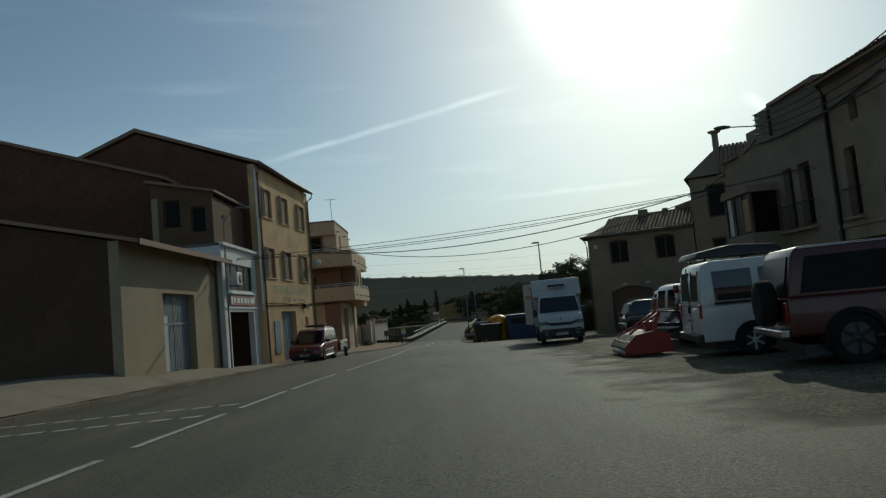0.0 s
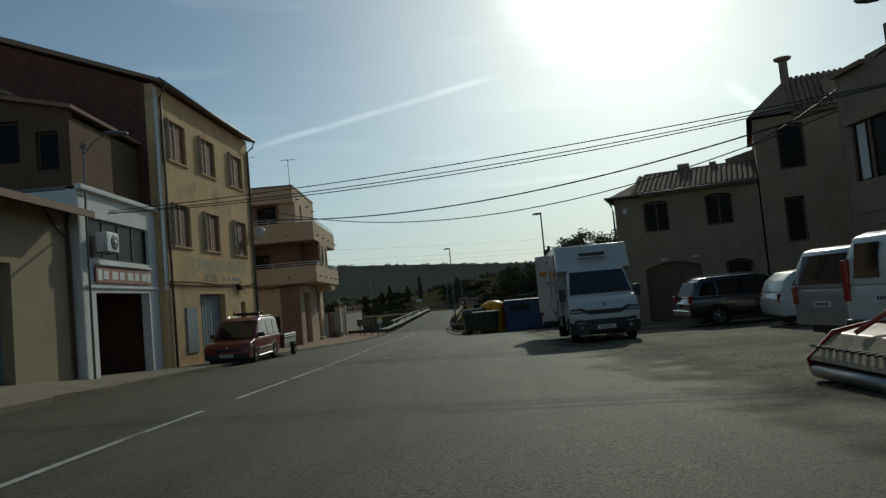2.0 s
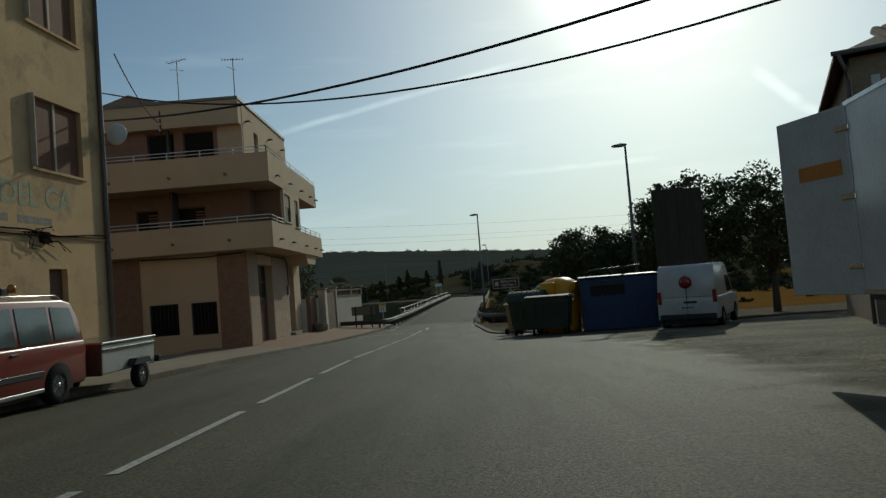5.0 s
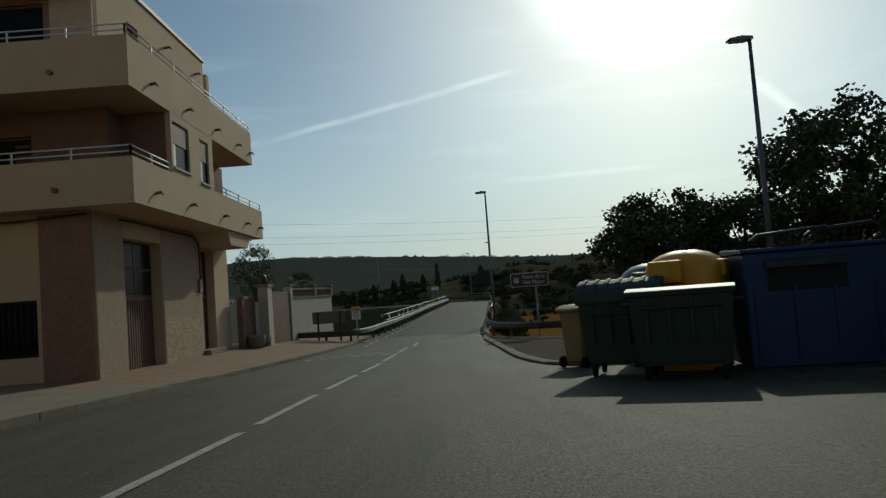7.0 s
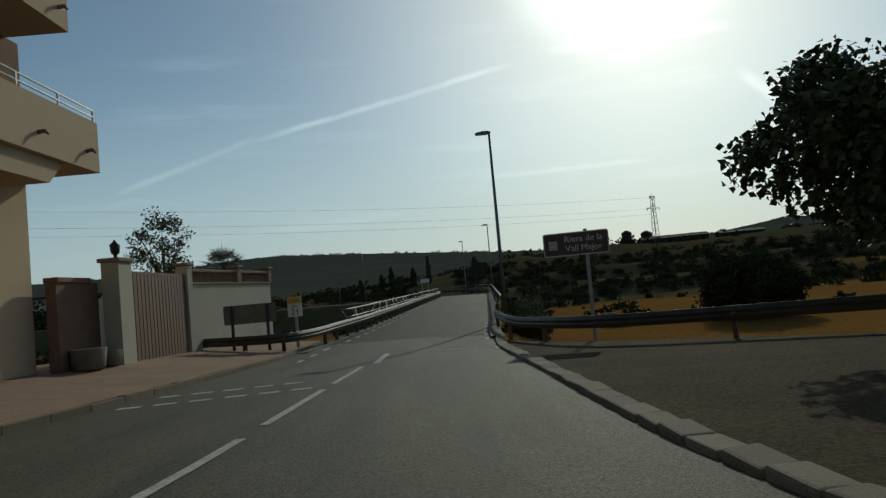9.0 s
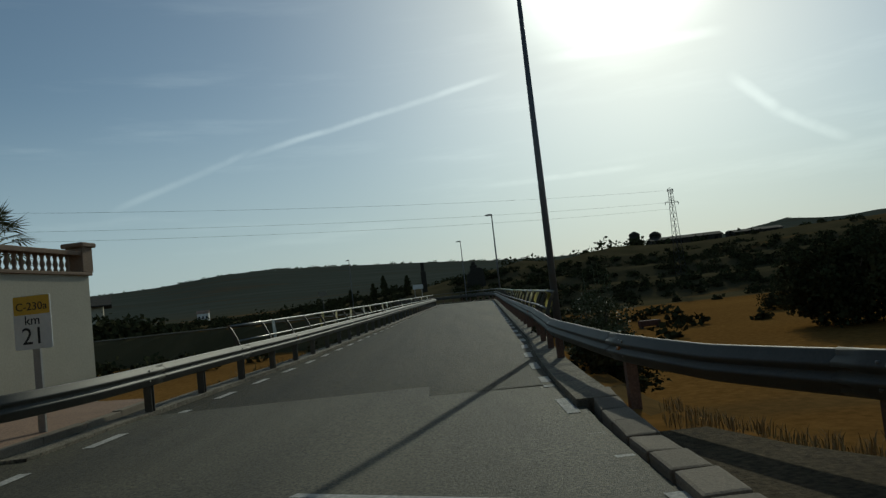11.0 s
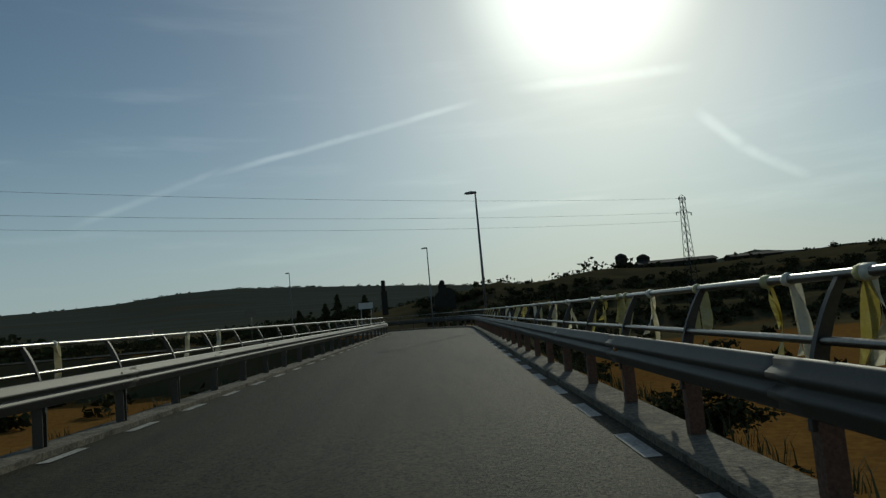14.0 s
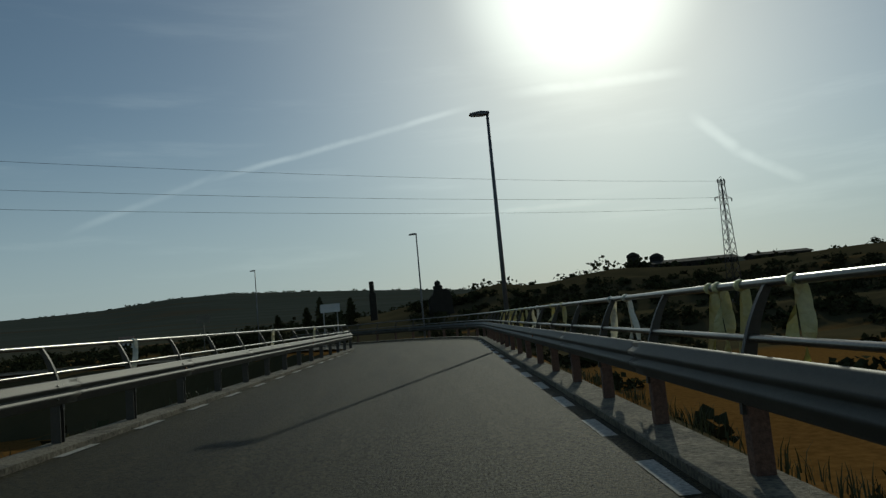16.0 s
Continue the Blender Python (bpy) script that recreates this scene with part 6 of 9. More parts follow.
part("curtain", box(1.29, 1.3, O0 + 0.3, O0 + 0.7, 4.25, 5.9), CURTAIN, orl)
part("blind", box(1.29, 1.3, O0 + 1.85, O0 + 2.4, 4.3, 5.7), material("orange_blind", (0.42, 0.26, 0.13), 0.8), orl)
part("oriel_roof", prism([(O0 - 0.1, 5.95), (O0 + 2.7, 5.95), (O0 + 2.5, 6.3), (O0 + 0.1, 6.3)], "x", 0.0, 1.45), ROOF_TILE, orl)
for i in range(3):
    part("parapet_step", box(-9, 0.0, 1.7 + i * 1.05, 2.75 + i * 1.05 if i < 2 else 5.4, 8.09, 8.35 + i * 0.62), STONE_PALE, R2)
part("roof", prism([(0.2, 8.1), (-9.3, 9.0), (-9.3, 9.15), (0.2, 8.25)], "y", -0.1, 1.7), ROOF_TILE, R2)
R3_holes = [(0.25, 1.0, 2.9, 5.45), (1.5, 2.4, 2.9, 5.45)]
R3 = row_house(29.6, 3.8, -1.05, 8.3, "narrow stone house with tall balcony windows", STONE_PALE, R3_holes + [(0.6, 3.2, -1.4, 1.8)])
for a, b, c, d in R3_holes:
    w_ = part("window", box(-0.3, -0.24, a, b, c + 1.05, d + 1.05), BROWN_WOOD, R3)
    part("pane", box(-0.24, -0.23, a + 0.1, b - 0.1, c + 1.2, d + 0.95), WINDOW_GLASS, w_)
balcony_rail(R3, 0.15, 2.5, 2.9 + 1.05, 1.0, 0.3)
part("garage_door", box(-0.3, -0.25, 0.6, 3.2, -0.3, 2.85), BROWN_WOOD, R3)
part("roof", prism([(0.2, 9.33), (-9.3, 10.2), (-9.3, 10.35), (0.2, 9.48)], "y", 0.0, 3.8), ROOF_TILE, R3)
R4_holes = [(0.85, 1.55, 2.9, 5.35), (3.3, 4.1, 2.95, 5.35), (6.2, 7.0, 2.95, 5.35), (0.6, 3.2, -1.4, 2.1), (1.5, 2.0, 6.2, 7.0), (4.2, 4.8, 6.2, 7.0)]
R4 = row_house(25.7, 14.0, -0.9, 8.0, "long stone house with tall windows and wavy tile eaves", STONE, R4_holes)
for a, b, c, d in R4_holes:
    w_ = part("window", box(-0.3, -0.24, a, b, max(c, -1.2) + 0.9, d + 0.9), BROWN_WOOD, R4)
    part("pane", box(-0.24, -0.23, a + 0.1, b - 0.1, max(c, -1.2) + 1.0, d + 0.8), WINDOW_GLASS, w_)
    if 2.5 < c < 6:
        part("curtain", box(-0.225, -0.215, a + 0.35, b - 0.1, c + 1.9, d + 0.8), CURTAIN, w_)
for a, b in ((0.75, 1.65), (3.2, 4.2), (6.1, 7.1)):
    balcony_rail(R4, a, b, 2.9 + 0.9, 1.0, 0.25)
part("ledge", box(0, 0.08, 0.0, 14.0, 2.55 + 0.9, 2.7 + 0.9, 0.02), STONE, R4)
tiled_slope(R4, -4.8, 0.45, 10.7, 8.9, -0.1, 14.0)
pipe(R4, [(0.3, 0.25, 8.8), (0.08, 0.25, 8.4), (0.08, 0.25, 0.0)], 0.06, IRON)
rl = thing("wall_lamp_arm", (14.7, 29.8, 7.6), "street lamp head on a thin arm from the wall", "street lamp", "street lamps")
part("arm", tube([(0.2, 0, -0.1), (-0.7, -0.1, -0.05), (-1.75, -0.1, 0.0)], 0.025, 6), ZINC, rl)
hd = part("lamp_head", lathe([(0.02, -0.42), (0.13, -0.3), (0.15, 0.0), (0.1, 0.26), (0.03, 0.32)], 12, "x"), LAMP_GREY, rl)
hd.matrix_basis = pose(-2.0, -0.12, 0.0) @ Matrix.Diagonal((1, 1, 0.6, 1))
part("bracket", box(0.0, 0.2, -0.05, 0.05, -0.5, 0.6), IRON, rl)


# ---- overhead cables ----
def cable(a, b, sag, r, label):
    a, b = Vector(a), Vector(b)
    pts = [a.lerp(b, i / 28) - Vector((0, 0, sag * 4 * (i / 28) * (1 - i / 28))) for i in range(29)]
    ob = part("overhead_cable", tube(pts, r, 6), CABLE)
    tagged(ob, label, "cable", "overhead cables")
    return ob


for i, (za, zb, sg) in enumerate(((4.34, 5.03, 0.37), (4.28, 5.15, 0.55), (4.24, 5.21, 0.63))):
    cable((-9.6, 33.9 - 0.05 * i, za), (14.75, 26.6 + 0.35 * i, zb), sg, 0.013, "thin black cable strung across the street")
cable((-10.9, 53.1, 6.42), (14.75, 35.15, 5.97), 1.32, 0.03, "thick black cable sagging across the street")
cable((-10.9, 52.65, 7.37), (14.75, 35.0, 5.81), 2.38, 0.022, "black cable sagging across the street")
cable((-8.7, 50.2, 7.5), (-12.7, 63.3, 8.9), 0.3, 0.02, "black cable between two houses")
ins = thing("cable_bracket", (-12.7, 63.45, 8.2), "dark cable bracket with insulators on the house", "bracket")
part("mast", tube([(0, 0, -0.2), (0, 0, 1.3)], 0.03, 6), IRON, ins)
for i in range(3):
    part("insulator", lathe([(0.03, 0), (0.06, 0.03), (0.06, 0.08), (0.02, 0.11)], 8), WHITE_FRAME, ins).matrix_basis = pose(0, -0.08, 0.3 + 0.3 * i)
for i in range(5):
    cable((14.6, 30.9, 8.3 - 0.22 * i), (14.2, 12.0, 9.9 - 0.5 * i), 0.9, 0.026, "pale cable draped along the old houses")
cable((14.68, 30.9, 7.0), (14.68, 22.0, 7.3), 0.3, 0.04, "bundle of black cables along the wall")
cable((16.1, 44.0, 6.6), (14.6, 30.9, 7.2), 0.35, 0.03, "bundle of black cables along the wall")

# ---- vehicles ----
RED_PAINT = glossy("red_car_paint", (0.22, 0.02, 0.01), 0.3, 0.0, 0.6)
DARK_RED = glossy("dark_red_paint", (0.07, 0.008, 0.007), 0.4, 0.0, 0.3)
WHITE_PAINT = glossy("white_car_paint", (0.6, 0.585, 0.545), 0.32, 0.0, 0.5)
SILVER = glossy("silver_car_paint", (0.4, 0.4, 0.41), 0.35, 0.5, 0.5)
BLACK_PAINT = glossy("black_car_paint", (0.012, 0.013, 0.016), 0.25, 0.0, 0.7)
TAIL_RED = glossy("red_tail_light", (0.3, 0.012, 0.01), 0.2, 0.0, 0.5)
HEADLIGHT = glossy("headlight_glass", (0.4, 0.42, 0.44), 0.12, 0.3, 0.5)
AMBER = glossy("amber_beacon", (0.55, 0.2, 0.02), 0.25)
PLATE = material("number_plate_white", (0.65, 0.65, 0.62), 0.5)
CHROME = material("chrome", (0.55, 0.55, 0.55), 0.2, 1.0, bump=0)


def silhouette(points, width, top_width, z_lo, z_hi, bevel):
    """A body drawn out of its side view: points (x, z); the width narrows from z_lo up to z_hi."""
    def half(zz):
        t = min(max((zz - z_lo) / max(z_hi - z_lo, 1e-6), 0), 1)
        return (width + (top_width - width) * t) / 2
    bm = bm_new()
    left = [bm.verts.new((x, half(zz), zz)) for x, zz in points]
    right = [bm.verts.new((x, -half(zz), zz)) for x, zz in points]
    n = len(points)
    bm.faces.new(left)
    bm.faces.new(right[::-1])
    for i in range(n):
        j = (i + 1) % n
        bm.faces.new((left[i], right[i], right[j], left[j]))
    bmesh.ops.recalc_face_normals(bm, faces=bm.faces)
    if bevel:
        bmesh.ops.bevel(bm, geom=list(bm.edges), offset=bevel, segments=2, affect="EDGES", profile=0.6)
    for f in bm.faces:
        f.smooth = True
    return bm


def side_pane(points, width, top_width, z_lo, z_hi, side, out=0.012):
    """A window in a leaning side: points (x, z)."""
    def half(zz):
        t = min(max((zz - z_lo) / max(z_hi - z_lo, 1e-6), 0), 1)
        return (width + (top_width - width) * t) / 2
    bm = bm_new()
    a = [bm.verts.new((x, side * (half(zz) + out), zz)) for x, zz in points]
    b = [bm.verts.new((x, side * (half(zz) - 0.03), zz)) for x, zz in points]
    n = len(points)
    bm.faces.new(a)
    bm.faces.new(b[::-1])
    for i in range(n):
        bm.faces.new((a[i], a[(i + 1) % n], b[(i + 1) % n], b[i]))
    bmesh.ops.recalc_face_normals(bm, faces=bm.faces)
    return bm


def cross_pane(xa, za, xb, zb, wa, wb, out=0.014):
    """A windscreen or rear window from its lower edge (xa, za) to its upper edge (xb, zb)."""
    d = Vector((xb - xa, 0, zb - za)).normalized()
    nrm = Vector((d.z, 0, -d.x))
    if (xa + xb) < 0:
        nrm = -nrm if nrm.x > 0 else nrm
    elif nrm.x < 0:
        nrm = -nrm
    bm = bm_new()
    pts = [Vector((xa, wa / 2, za)), Vector((xa, -wa / 2, za)), Vector((xb, -wb / 2, zb)), Vector((xb, wb / 2, zb))]
    o = [bm.verts.new(p + nrm * out) for p in pts]
    i = [bm.verts.new(p - nrm * 0.03) for p in pts]
    bm.faces.new(o)
    bm.faces.new(i[::-1])
    for k in range(4):
        bm.faces.new((o[k], o[(k + 1) % 4], i[(k + 1) % 4], i[k]))
    bmesh.ops.recalc_face_normals(bm, faces=bm.faces)
    return bm


def wheel(parent, x, y, r, w, rim=0.62, spokes=6, rim_mat=ALU):
    ring = lathe([(r * rim, -w / 2), (r * 0.92, -w / 2), (r, -w * 0.34), (r, w * 0.34), (r * 0.92, w / 2), (r * rim, w / 2)], 24, "y")
    bmesh.ops.delete(ring, geom=[f for f in ring.faces if len(f.verts) > 4], context="FACES_ONLY")
    tyre = part("wheel", ring, RUBBER, parent)
    tyre.matrix_basis = pose(x, y, r)
    s = 1 if y > 0 else -1
    part("rim", lathe([(r * rim, s * w * 0.44), (r * rim * 0.93, s * w * 0.3), (r * 0.2, s * w * 0.26), (0.02, s * w * 0.26)], 20, "y"), DARK_METAL, tyre)
    for k in range(spokes):
        a = 360 / spokes * k
        sp = part("spoke", box(-r * 0.07, r * 0.07, s * w * 0.3, s * w * 0.44, 0.0, r * rim * 0.97), rim_mat, tyre)
        sp.matrix_basis = pose(0, 0, 0, 0, a, 0)
    part("hub", lathe([(r * 0.16, s * w * 0.3), (r * 0.16, s * w * 0.46), (0.01, s * w * 0.47)], 12, "y"), rim_mat, tyre)
    return tyre


def upper_half(bm):
    """The wheel arch ends at the sill and leaves the tyre's foot free."""
    low = [f for f in bm.faces if len(f.verts) > 4 or f.calc_center_median().z < -0.06]
    bmesh.ops.delete(bm, geom=low, context="FACES")
    return bm


def car(name, m, label, category, paint, L, W, H, lower, cabin, belt, top_w, glass_sets, front_axle, rear_axle, r, group="parked vehicles", clad=None,
        wheel_mat=ALU, glass_mat=CAR_GLASS, spokes=6):
    """lower, cabin: side views (x, z) with x forward, from the rear (-L/2) to the front (L/2)."""
    v = thing(name, m, label, category, group)
    part("body", silhouette(lower, W, W, 0, 1, 0.045), paint, v)
    part("cabin", silhouette(cabin, W - 0.02, top_w, belt, H, 0.05), paint, v)
    for pts in glass_sets:
        for s in (1, -1):
            part("side_window", side_pane(pts, W - 0.02, top_w, belt, H, s), glass_mat, v)
    for ax in (front_axle, rear_axle):
        for s in (1, -1):
            part("wheel_arch", upper_half(lathe([(r + 0.07, s * (W / 2 - 0.2)), (r + 0.07, s * (W / 2 + 0.006)), (r * 0.6, s * (W / 2 + 0.007))], 22, "y")), RUBBER, v).matrix_basis = pose(ax, 0, r)
            wheel(v, ax, s * (W / 2 - 0.085), r, 0.2, 0.62, spokes, wheel_mat)
    part("underside", box(-L / 2 + 0.25, L / 2 - 0.25, -W / 2 + 0.12, W / 2 - 0.12, 0.18, 0.36), BLACK, v)
    return v


def plate(parent, x, z, facing):
    p = part("number_plate", box(x - 0.008, x + 0.008, -0.26, 0.26, z - 0.055, z + 0.055), PLATE, parent)
    s = 0.009 if facing > 0 else -0.009
    for k in range(7):
        part("plate_bar", box(x + s - 0.002, x + s + 0.002, -0.2 + k * 0.057, -0.165 + k * 0.057, z - 0.03, z + 0.03), BLACK, p)


def lamp_pair(parent, name, x0, x1, y, hw, z0, z1, mat):
    for s in (1, -1):
        part(name, box(x0, x1, s * y - hw, s * y + hw, z0, z1, 0.015), mat, parent)


# red estate with a beacon bar, facing the camera's start
# Sky mirrored in the side windows is partly put into this paler colour.
VAN_GLASS = glossy("pale_sky_toned_glass", (0.1, 0.125, 0.115), 0.06, spec=0.9, dirt=0.1)
caddy = car("red_van", (-7.62, 41.48, gz(-7.4, 41.8) + 0.02, -1.6, 0, -94), "dark red small van with roof bars and beacon", "van", RED_PAINT, 4.4, 1.79, 1.82,
            [(-2.2, 0.35), (-2.2, 0.9), (-2.15, 1.05), (0.95, 1.04), (1.3, 1.02), (1.98, 0.88), (2.16, 0.72), (2.2, 0.5), (2.15, 0.28), (-2.1, 0.28)],
            [(-2.16, 1.02), (-2.1, 1.45), (-1.95, 1.74), (-1.7, 1.8), (0.1, 1.82), (0.5, 1.73), (1.32, 1.02)], 1.02, 1.5,
            [[(0.98, 1.1), (0.42, 1.64), (-0.3, 1.68), (-0.3, 1.08)], [(-0.4, 1.08), (-0.4, 1.68), (-1.2, 1.68), (-1.2, 1.08)], [(-1.3, 1.1), (-1.3, 1.67), (-1.85, 1.64), (-1.98, 1.1)]],
            1.33, -1.35, 0.32, glass_mat=VAN_GLASS)
part("windscreen", cross_pane(1.3, 1.07, 0.52, 1.7, 1.5, 1.34), CAR_GLASS, caddy)
part("rear_window", cross_pane(-2.16, 1.1, -2.0, 1.66, 1.4, 1.3), CAR_GLASS, caddy)
part("bumper", box(2.12, 2.24, -0.82, 0.82, 0.28, 0.48, 0.04, 2), BLACK, caddy)
part("grille", box(2.12, 2.215, -0.5, 0.5, 0.56, 0.68, 0.015), BLACK, caddy)
for s in (1, -1):
    lens = part("headlight", prism([(1.55, 0.86), (2.12, 0.72), (2.17, 0.66), (2.0, 0.66), (1.6, 0.78)], "y", s * 0.56, s * 0.905, 0.012), DARK_METAL, caddy, "dark swept-back headlight")
    part("reflector", prism([(1.62, 0.83), (1.84, 0.775), (1.84, 0.73), (1.64, 0.78)], "y", s * 0.8, s * 0.911), HEADLIGHT, lens)
    part("sill", box(-0.95, 0.95, s * 0.86 - 0.03, s * 0.88 + 0.03, 0.26, 0.33, 0.012), ALU, caddy, "pale sill strip")
    part("handle", box(-0.3, -0.14, s * 0.9 - 0.018, s * 0.9 + 0.018, 0.92, 0.96, 0.008), BLACK, caddy)
plate(caddy, 2.245, 0.42, 1)
for s in (1, -1):
    part("side_mirror", box(0.75, 0.95, s * 1.0 - 0.11, s * 1.0 + 0.11, 1.05, 1.22, 0.03, 2), BLACK, caddy)
    part("roof_rail", tube([(0.2, s * 0.68, 1.8), (0.1, s * 0.68, 1.87), (-1.6, s * 0.68, 1.87), (-1.75, s * 0.68, 1.8)], 0.018, 6), CHROME, caddy)
    part("side_moulding", box(-0.95, 0.95, s * 0.9 - 0.012, s * 0.9 + 0.012, 0.52, 0.62, 0.008), BLACK, caddy)
bar = part("beacon_bar", box(-0.72, -0.5, -0.5, 0.5, 1.9, 2.03, 0.025), BLACK, caddy)
for s in (1, -1):
    part("beacon", lathe([(0.07, 0.0), (0.075, 0.08), (0.05, 0.14), (0.01, 0.15)], 10), AMBER, bar).matrix_basis = pose(-0.62, s * 0.6, 1.93)
part("badge", lathe([(0.06, 0), (0.06, 0.012), (0.01, 0.014)], 12, "x"), CHROME, caddy).matrix_basis = pose(2.17, 0, 0.72)

trailer = thing("car_trailer", (-7.05, 45.1, gz(-6.9, 45) + 0.02, -1.6, 0, -94), "small grey two-wheeled box trailer behind the red van", "trailer", "parked vehicles")
part("box", box(-0.95, 1.1, -0.66, 0.66, 0.42, 0.98, 0.02), material("grey_trailer", (0.5, 0.49, 0.45), 0.5, 0.2, fine=20, fine_mix=0.1), trailer)
part("front_panel", box(1.103, 1.14, -0.67, 0.67, 0.4, 0.99, 0.01), material("rust_red_board", (0.14, 0.045, 0.025), 0.7, color2=(0.1, 0.035, 0.02), fine=20, fine_mix=0.2), trailer, "rust red front panel")
for s in (1, -1):
    part("side_rail", box(-0.94, 1.09, s * 0.67 - 0.01, s * 0.67 + 0.01, 0.84, 0.9, 0.006), CHROME, trailer)
part("lid_edge", box(-0.98, 1.13, -0.69, 0.69, 0.982, 1.03, 0.015), CHROME, trailer)
part("drawbar", tube([(1.0, 0, 0.42), (1.3, 0, 0.42), (1.5, 0, 0.44)], 0.035, 8), DARK_METAL, trailer)
part("tail_board", box(-1.05, -0.97, -0.75, 0.75, 0.45, 0.58, 0.01), BLACK, trailer)
for s in (1, -1):
    wheel(trailer, -0.15, s * 0.74, 0.27, 0.15, 0.6, 5)
    part("mudguard", prism([(-0.5, 0.5), (-0.4, 0.62), (0.1, 0.62), (0.22, 0.5)], "y", s * 0.66, s * 0.83), BLACK, trailer)
    part("tail_light", box(-1.065, -1.05, s * 0.6 - 0.1, s * 0.6 + 0.1, 0.47, 0.56), TAIL_RED, trailer)

# white box lorry facing the camera's start
TRUCK_M = (5.28, 31.85, gz(5, 34), 0, 0, -90 - 6.7)
lorry = thing("box_lorry", TRUCK_M, "white refrigerated box lorry with an open rear door", "lorry", "parked vehicles")


def lpart(name, bm, mat, label="", parent=None):
    return part(name, bm, mat, parent or lorry, label)


CW = 2.0
cab_lower = [(-2.7, 0.62), (-2.7, 1.4), (-0.9, 1.42), (-0.66, 1.37), (-0.44, 1.25), (-0.3, 1.06), (-0.26, 0.85), (-0.26, 0.62)]
lpart("cab", silhouette(cab_lower, CW, CW, 0, 1, 0.06), WHITE_PAINT)
lpart("cab_roof", silhouette([(-2.7, 1.36), (-2.7, 2.2), (-1.7, 2.24), (-1.5, 2.16), (-0.8, 1.38)], CW - 0.02, 1.72, 1.36, 2.24, 0.06), WHITE_PAINT)
lpart("windscreen", cross_pane(-0.87, 1.47, -1.47, 2.14, 1.82, 1.62), CAR_GLASS)
for s in (1, -1):
    lpart("side_window", side_pane([(-1.05, 1.42), (-1.6, 2.06), (-2.2, 2.08), (-2.2, 1.4)], CW - 0.02, 1.72, 1.36, 2.24, s), CAR_GLASS)
    lpart("door_seam", box(-2.28, -2.26, s * 1.0 - 0.004, s * 1.0 + 0.004, 0.55, 1.38), BLACK)
    lpart("door_handle", box(-2.2, -2.02, s * 1.0 - 0.02, s * 1.0 + 0.02, 1.18, 1.23, 0.008), BLACK)
    arm = lpart("mirror_arm", tube([(-1.1, s * 0.95, 1.45), (-1.06, s * 1.02, 1.5), (-1.06, s * 1.08, 1.5)], 0.02, 6), BLACK)
    lpart("side_mirror", box(-1.16, -1.0, s * 1.12 - 0.1, s * 1.12 + 0.1, 1.3, 1.66, 0.03, 2), BLACK, "", arm)
    bezel = lpart("headlight", prism([(-0.86, 1.27), (-0.2, 1.02), (-0.2, 0.93), (-0.34, 0.92), (-0.9, 1.16)], "y", s * 0.6, s * 1.006, 0.012), BLACK, "dark swept-back headlight")
    lpart("reflector", prism([(-0.7, 1.19), (-0.185, 1.0), (-0.185, 0.945), (-0.34, 0.945), (-0.72, 1.12)], "y", s * 0.66, s * 1.012, 0.008), HEADLIGHT, "", bezel)
    lpart("fog_light", box(-0.32, -0.155, s * 0.72 - 0.12, s * 0.72 + 0.12, 0.62, 0.655, 0.006), HEADLIGHT)
    lpart("fog_lamp", lathe([(0.05, 0.0), (0.05, 0.05), (0.01, 0.055)], 10, "x"), HEADLIGHT).matrix_basis = pose(-0.2, s * 0.7, 0.5)
    lpart("arch_trim", upper_half(lathe([(0.45, s * 0.98), (0.52, s * 1.012), (0.52, s * 0.98)], 22, "y")), BLACK).matrix_basis = pose(-1.1, 0, 0.36)
lpart("bumper", prism([(-0.72, -1.03), (-0.42, -1.02), (-0.24, -0.88), (-0.15, -0.5), (-0.13, 0.0), (-0.15, 0.5), (-0.24, 0.88), (-0.42, 1.02), (-0.72, 1.03)], "z", 0.28, 0.73, 0.035), BLACK, "black plastic front bumper")
lpart("bumper_intake", box(-0.3, -0.115, -0.5, 0.5, 0.32, 0.41, 0.01), RUBBER)
lpart("sill", box(-2.65, -1.62, -0.99, 0.99, 0.34, 0.66, 0.03), BLACK, "dark sill under the cab doors")
lpart("bumper_skirt", prism([(-1.0, 0.8), (-0.62, 0.715), (0.62, 0.715), (1.0, 0.8), (1.0, 0.93), (0.62, 0.86), (-0.62, 0.86), (-1.0, 0.93)], "x", -0.6, -0.16, 0.03), WHITE_PAINT)
lpart("grille", prism([(-0.5, 1.0), (0.5, 1.0), (0.74, 1.09), (0.66, 0.97), (0.45, 0.875), (-0.45, 0.875), (-0.66, 0.97), (-0.74, 1.09)], "x", -0.5, -0.185), BLACK, "black honeycomb grille")
lpart("emblem", box(-0.36, -0.3, -0.02, 0.02, 1.1, 1.19, 0.006), BLACK)
lpart("bonnet_seam", box(-0.92, -0.86, -0.86, 0.86, 1.425, 1.437, 0.003), BLACK)
for s in (1, -1):
    lpart("wiper", tube([(-0.84, s * 0.1, 1.49), (-0.92, s * 0.6, 1.6)], 0.012, 5), BLACK)
plate(lorry, -0.108, 0.5, 1)
BX0, BX1, BW, BZ0, BZ1 = -6.7, -2.2, 2.3, 0.8, 3.04
lpart("cargo_box", box(BX0, BX1 - 0.7, -BW / 2, BW / 2, BZ0, BZ1, 0.04, 2), WHITE_PAINT, "white insulated cargo box")
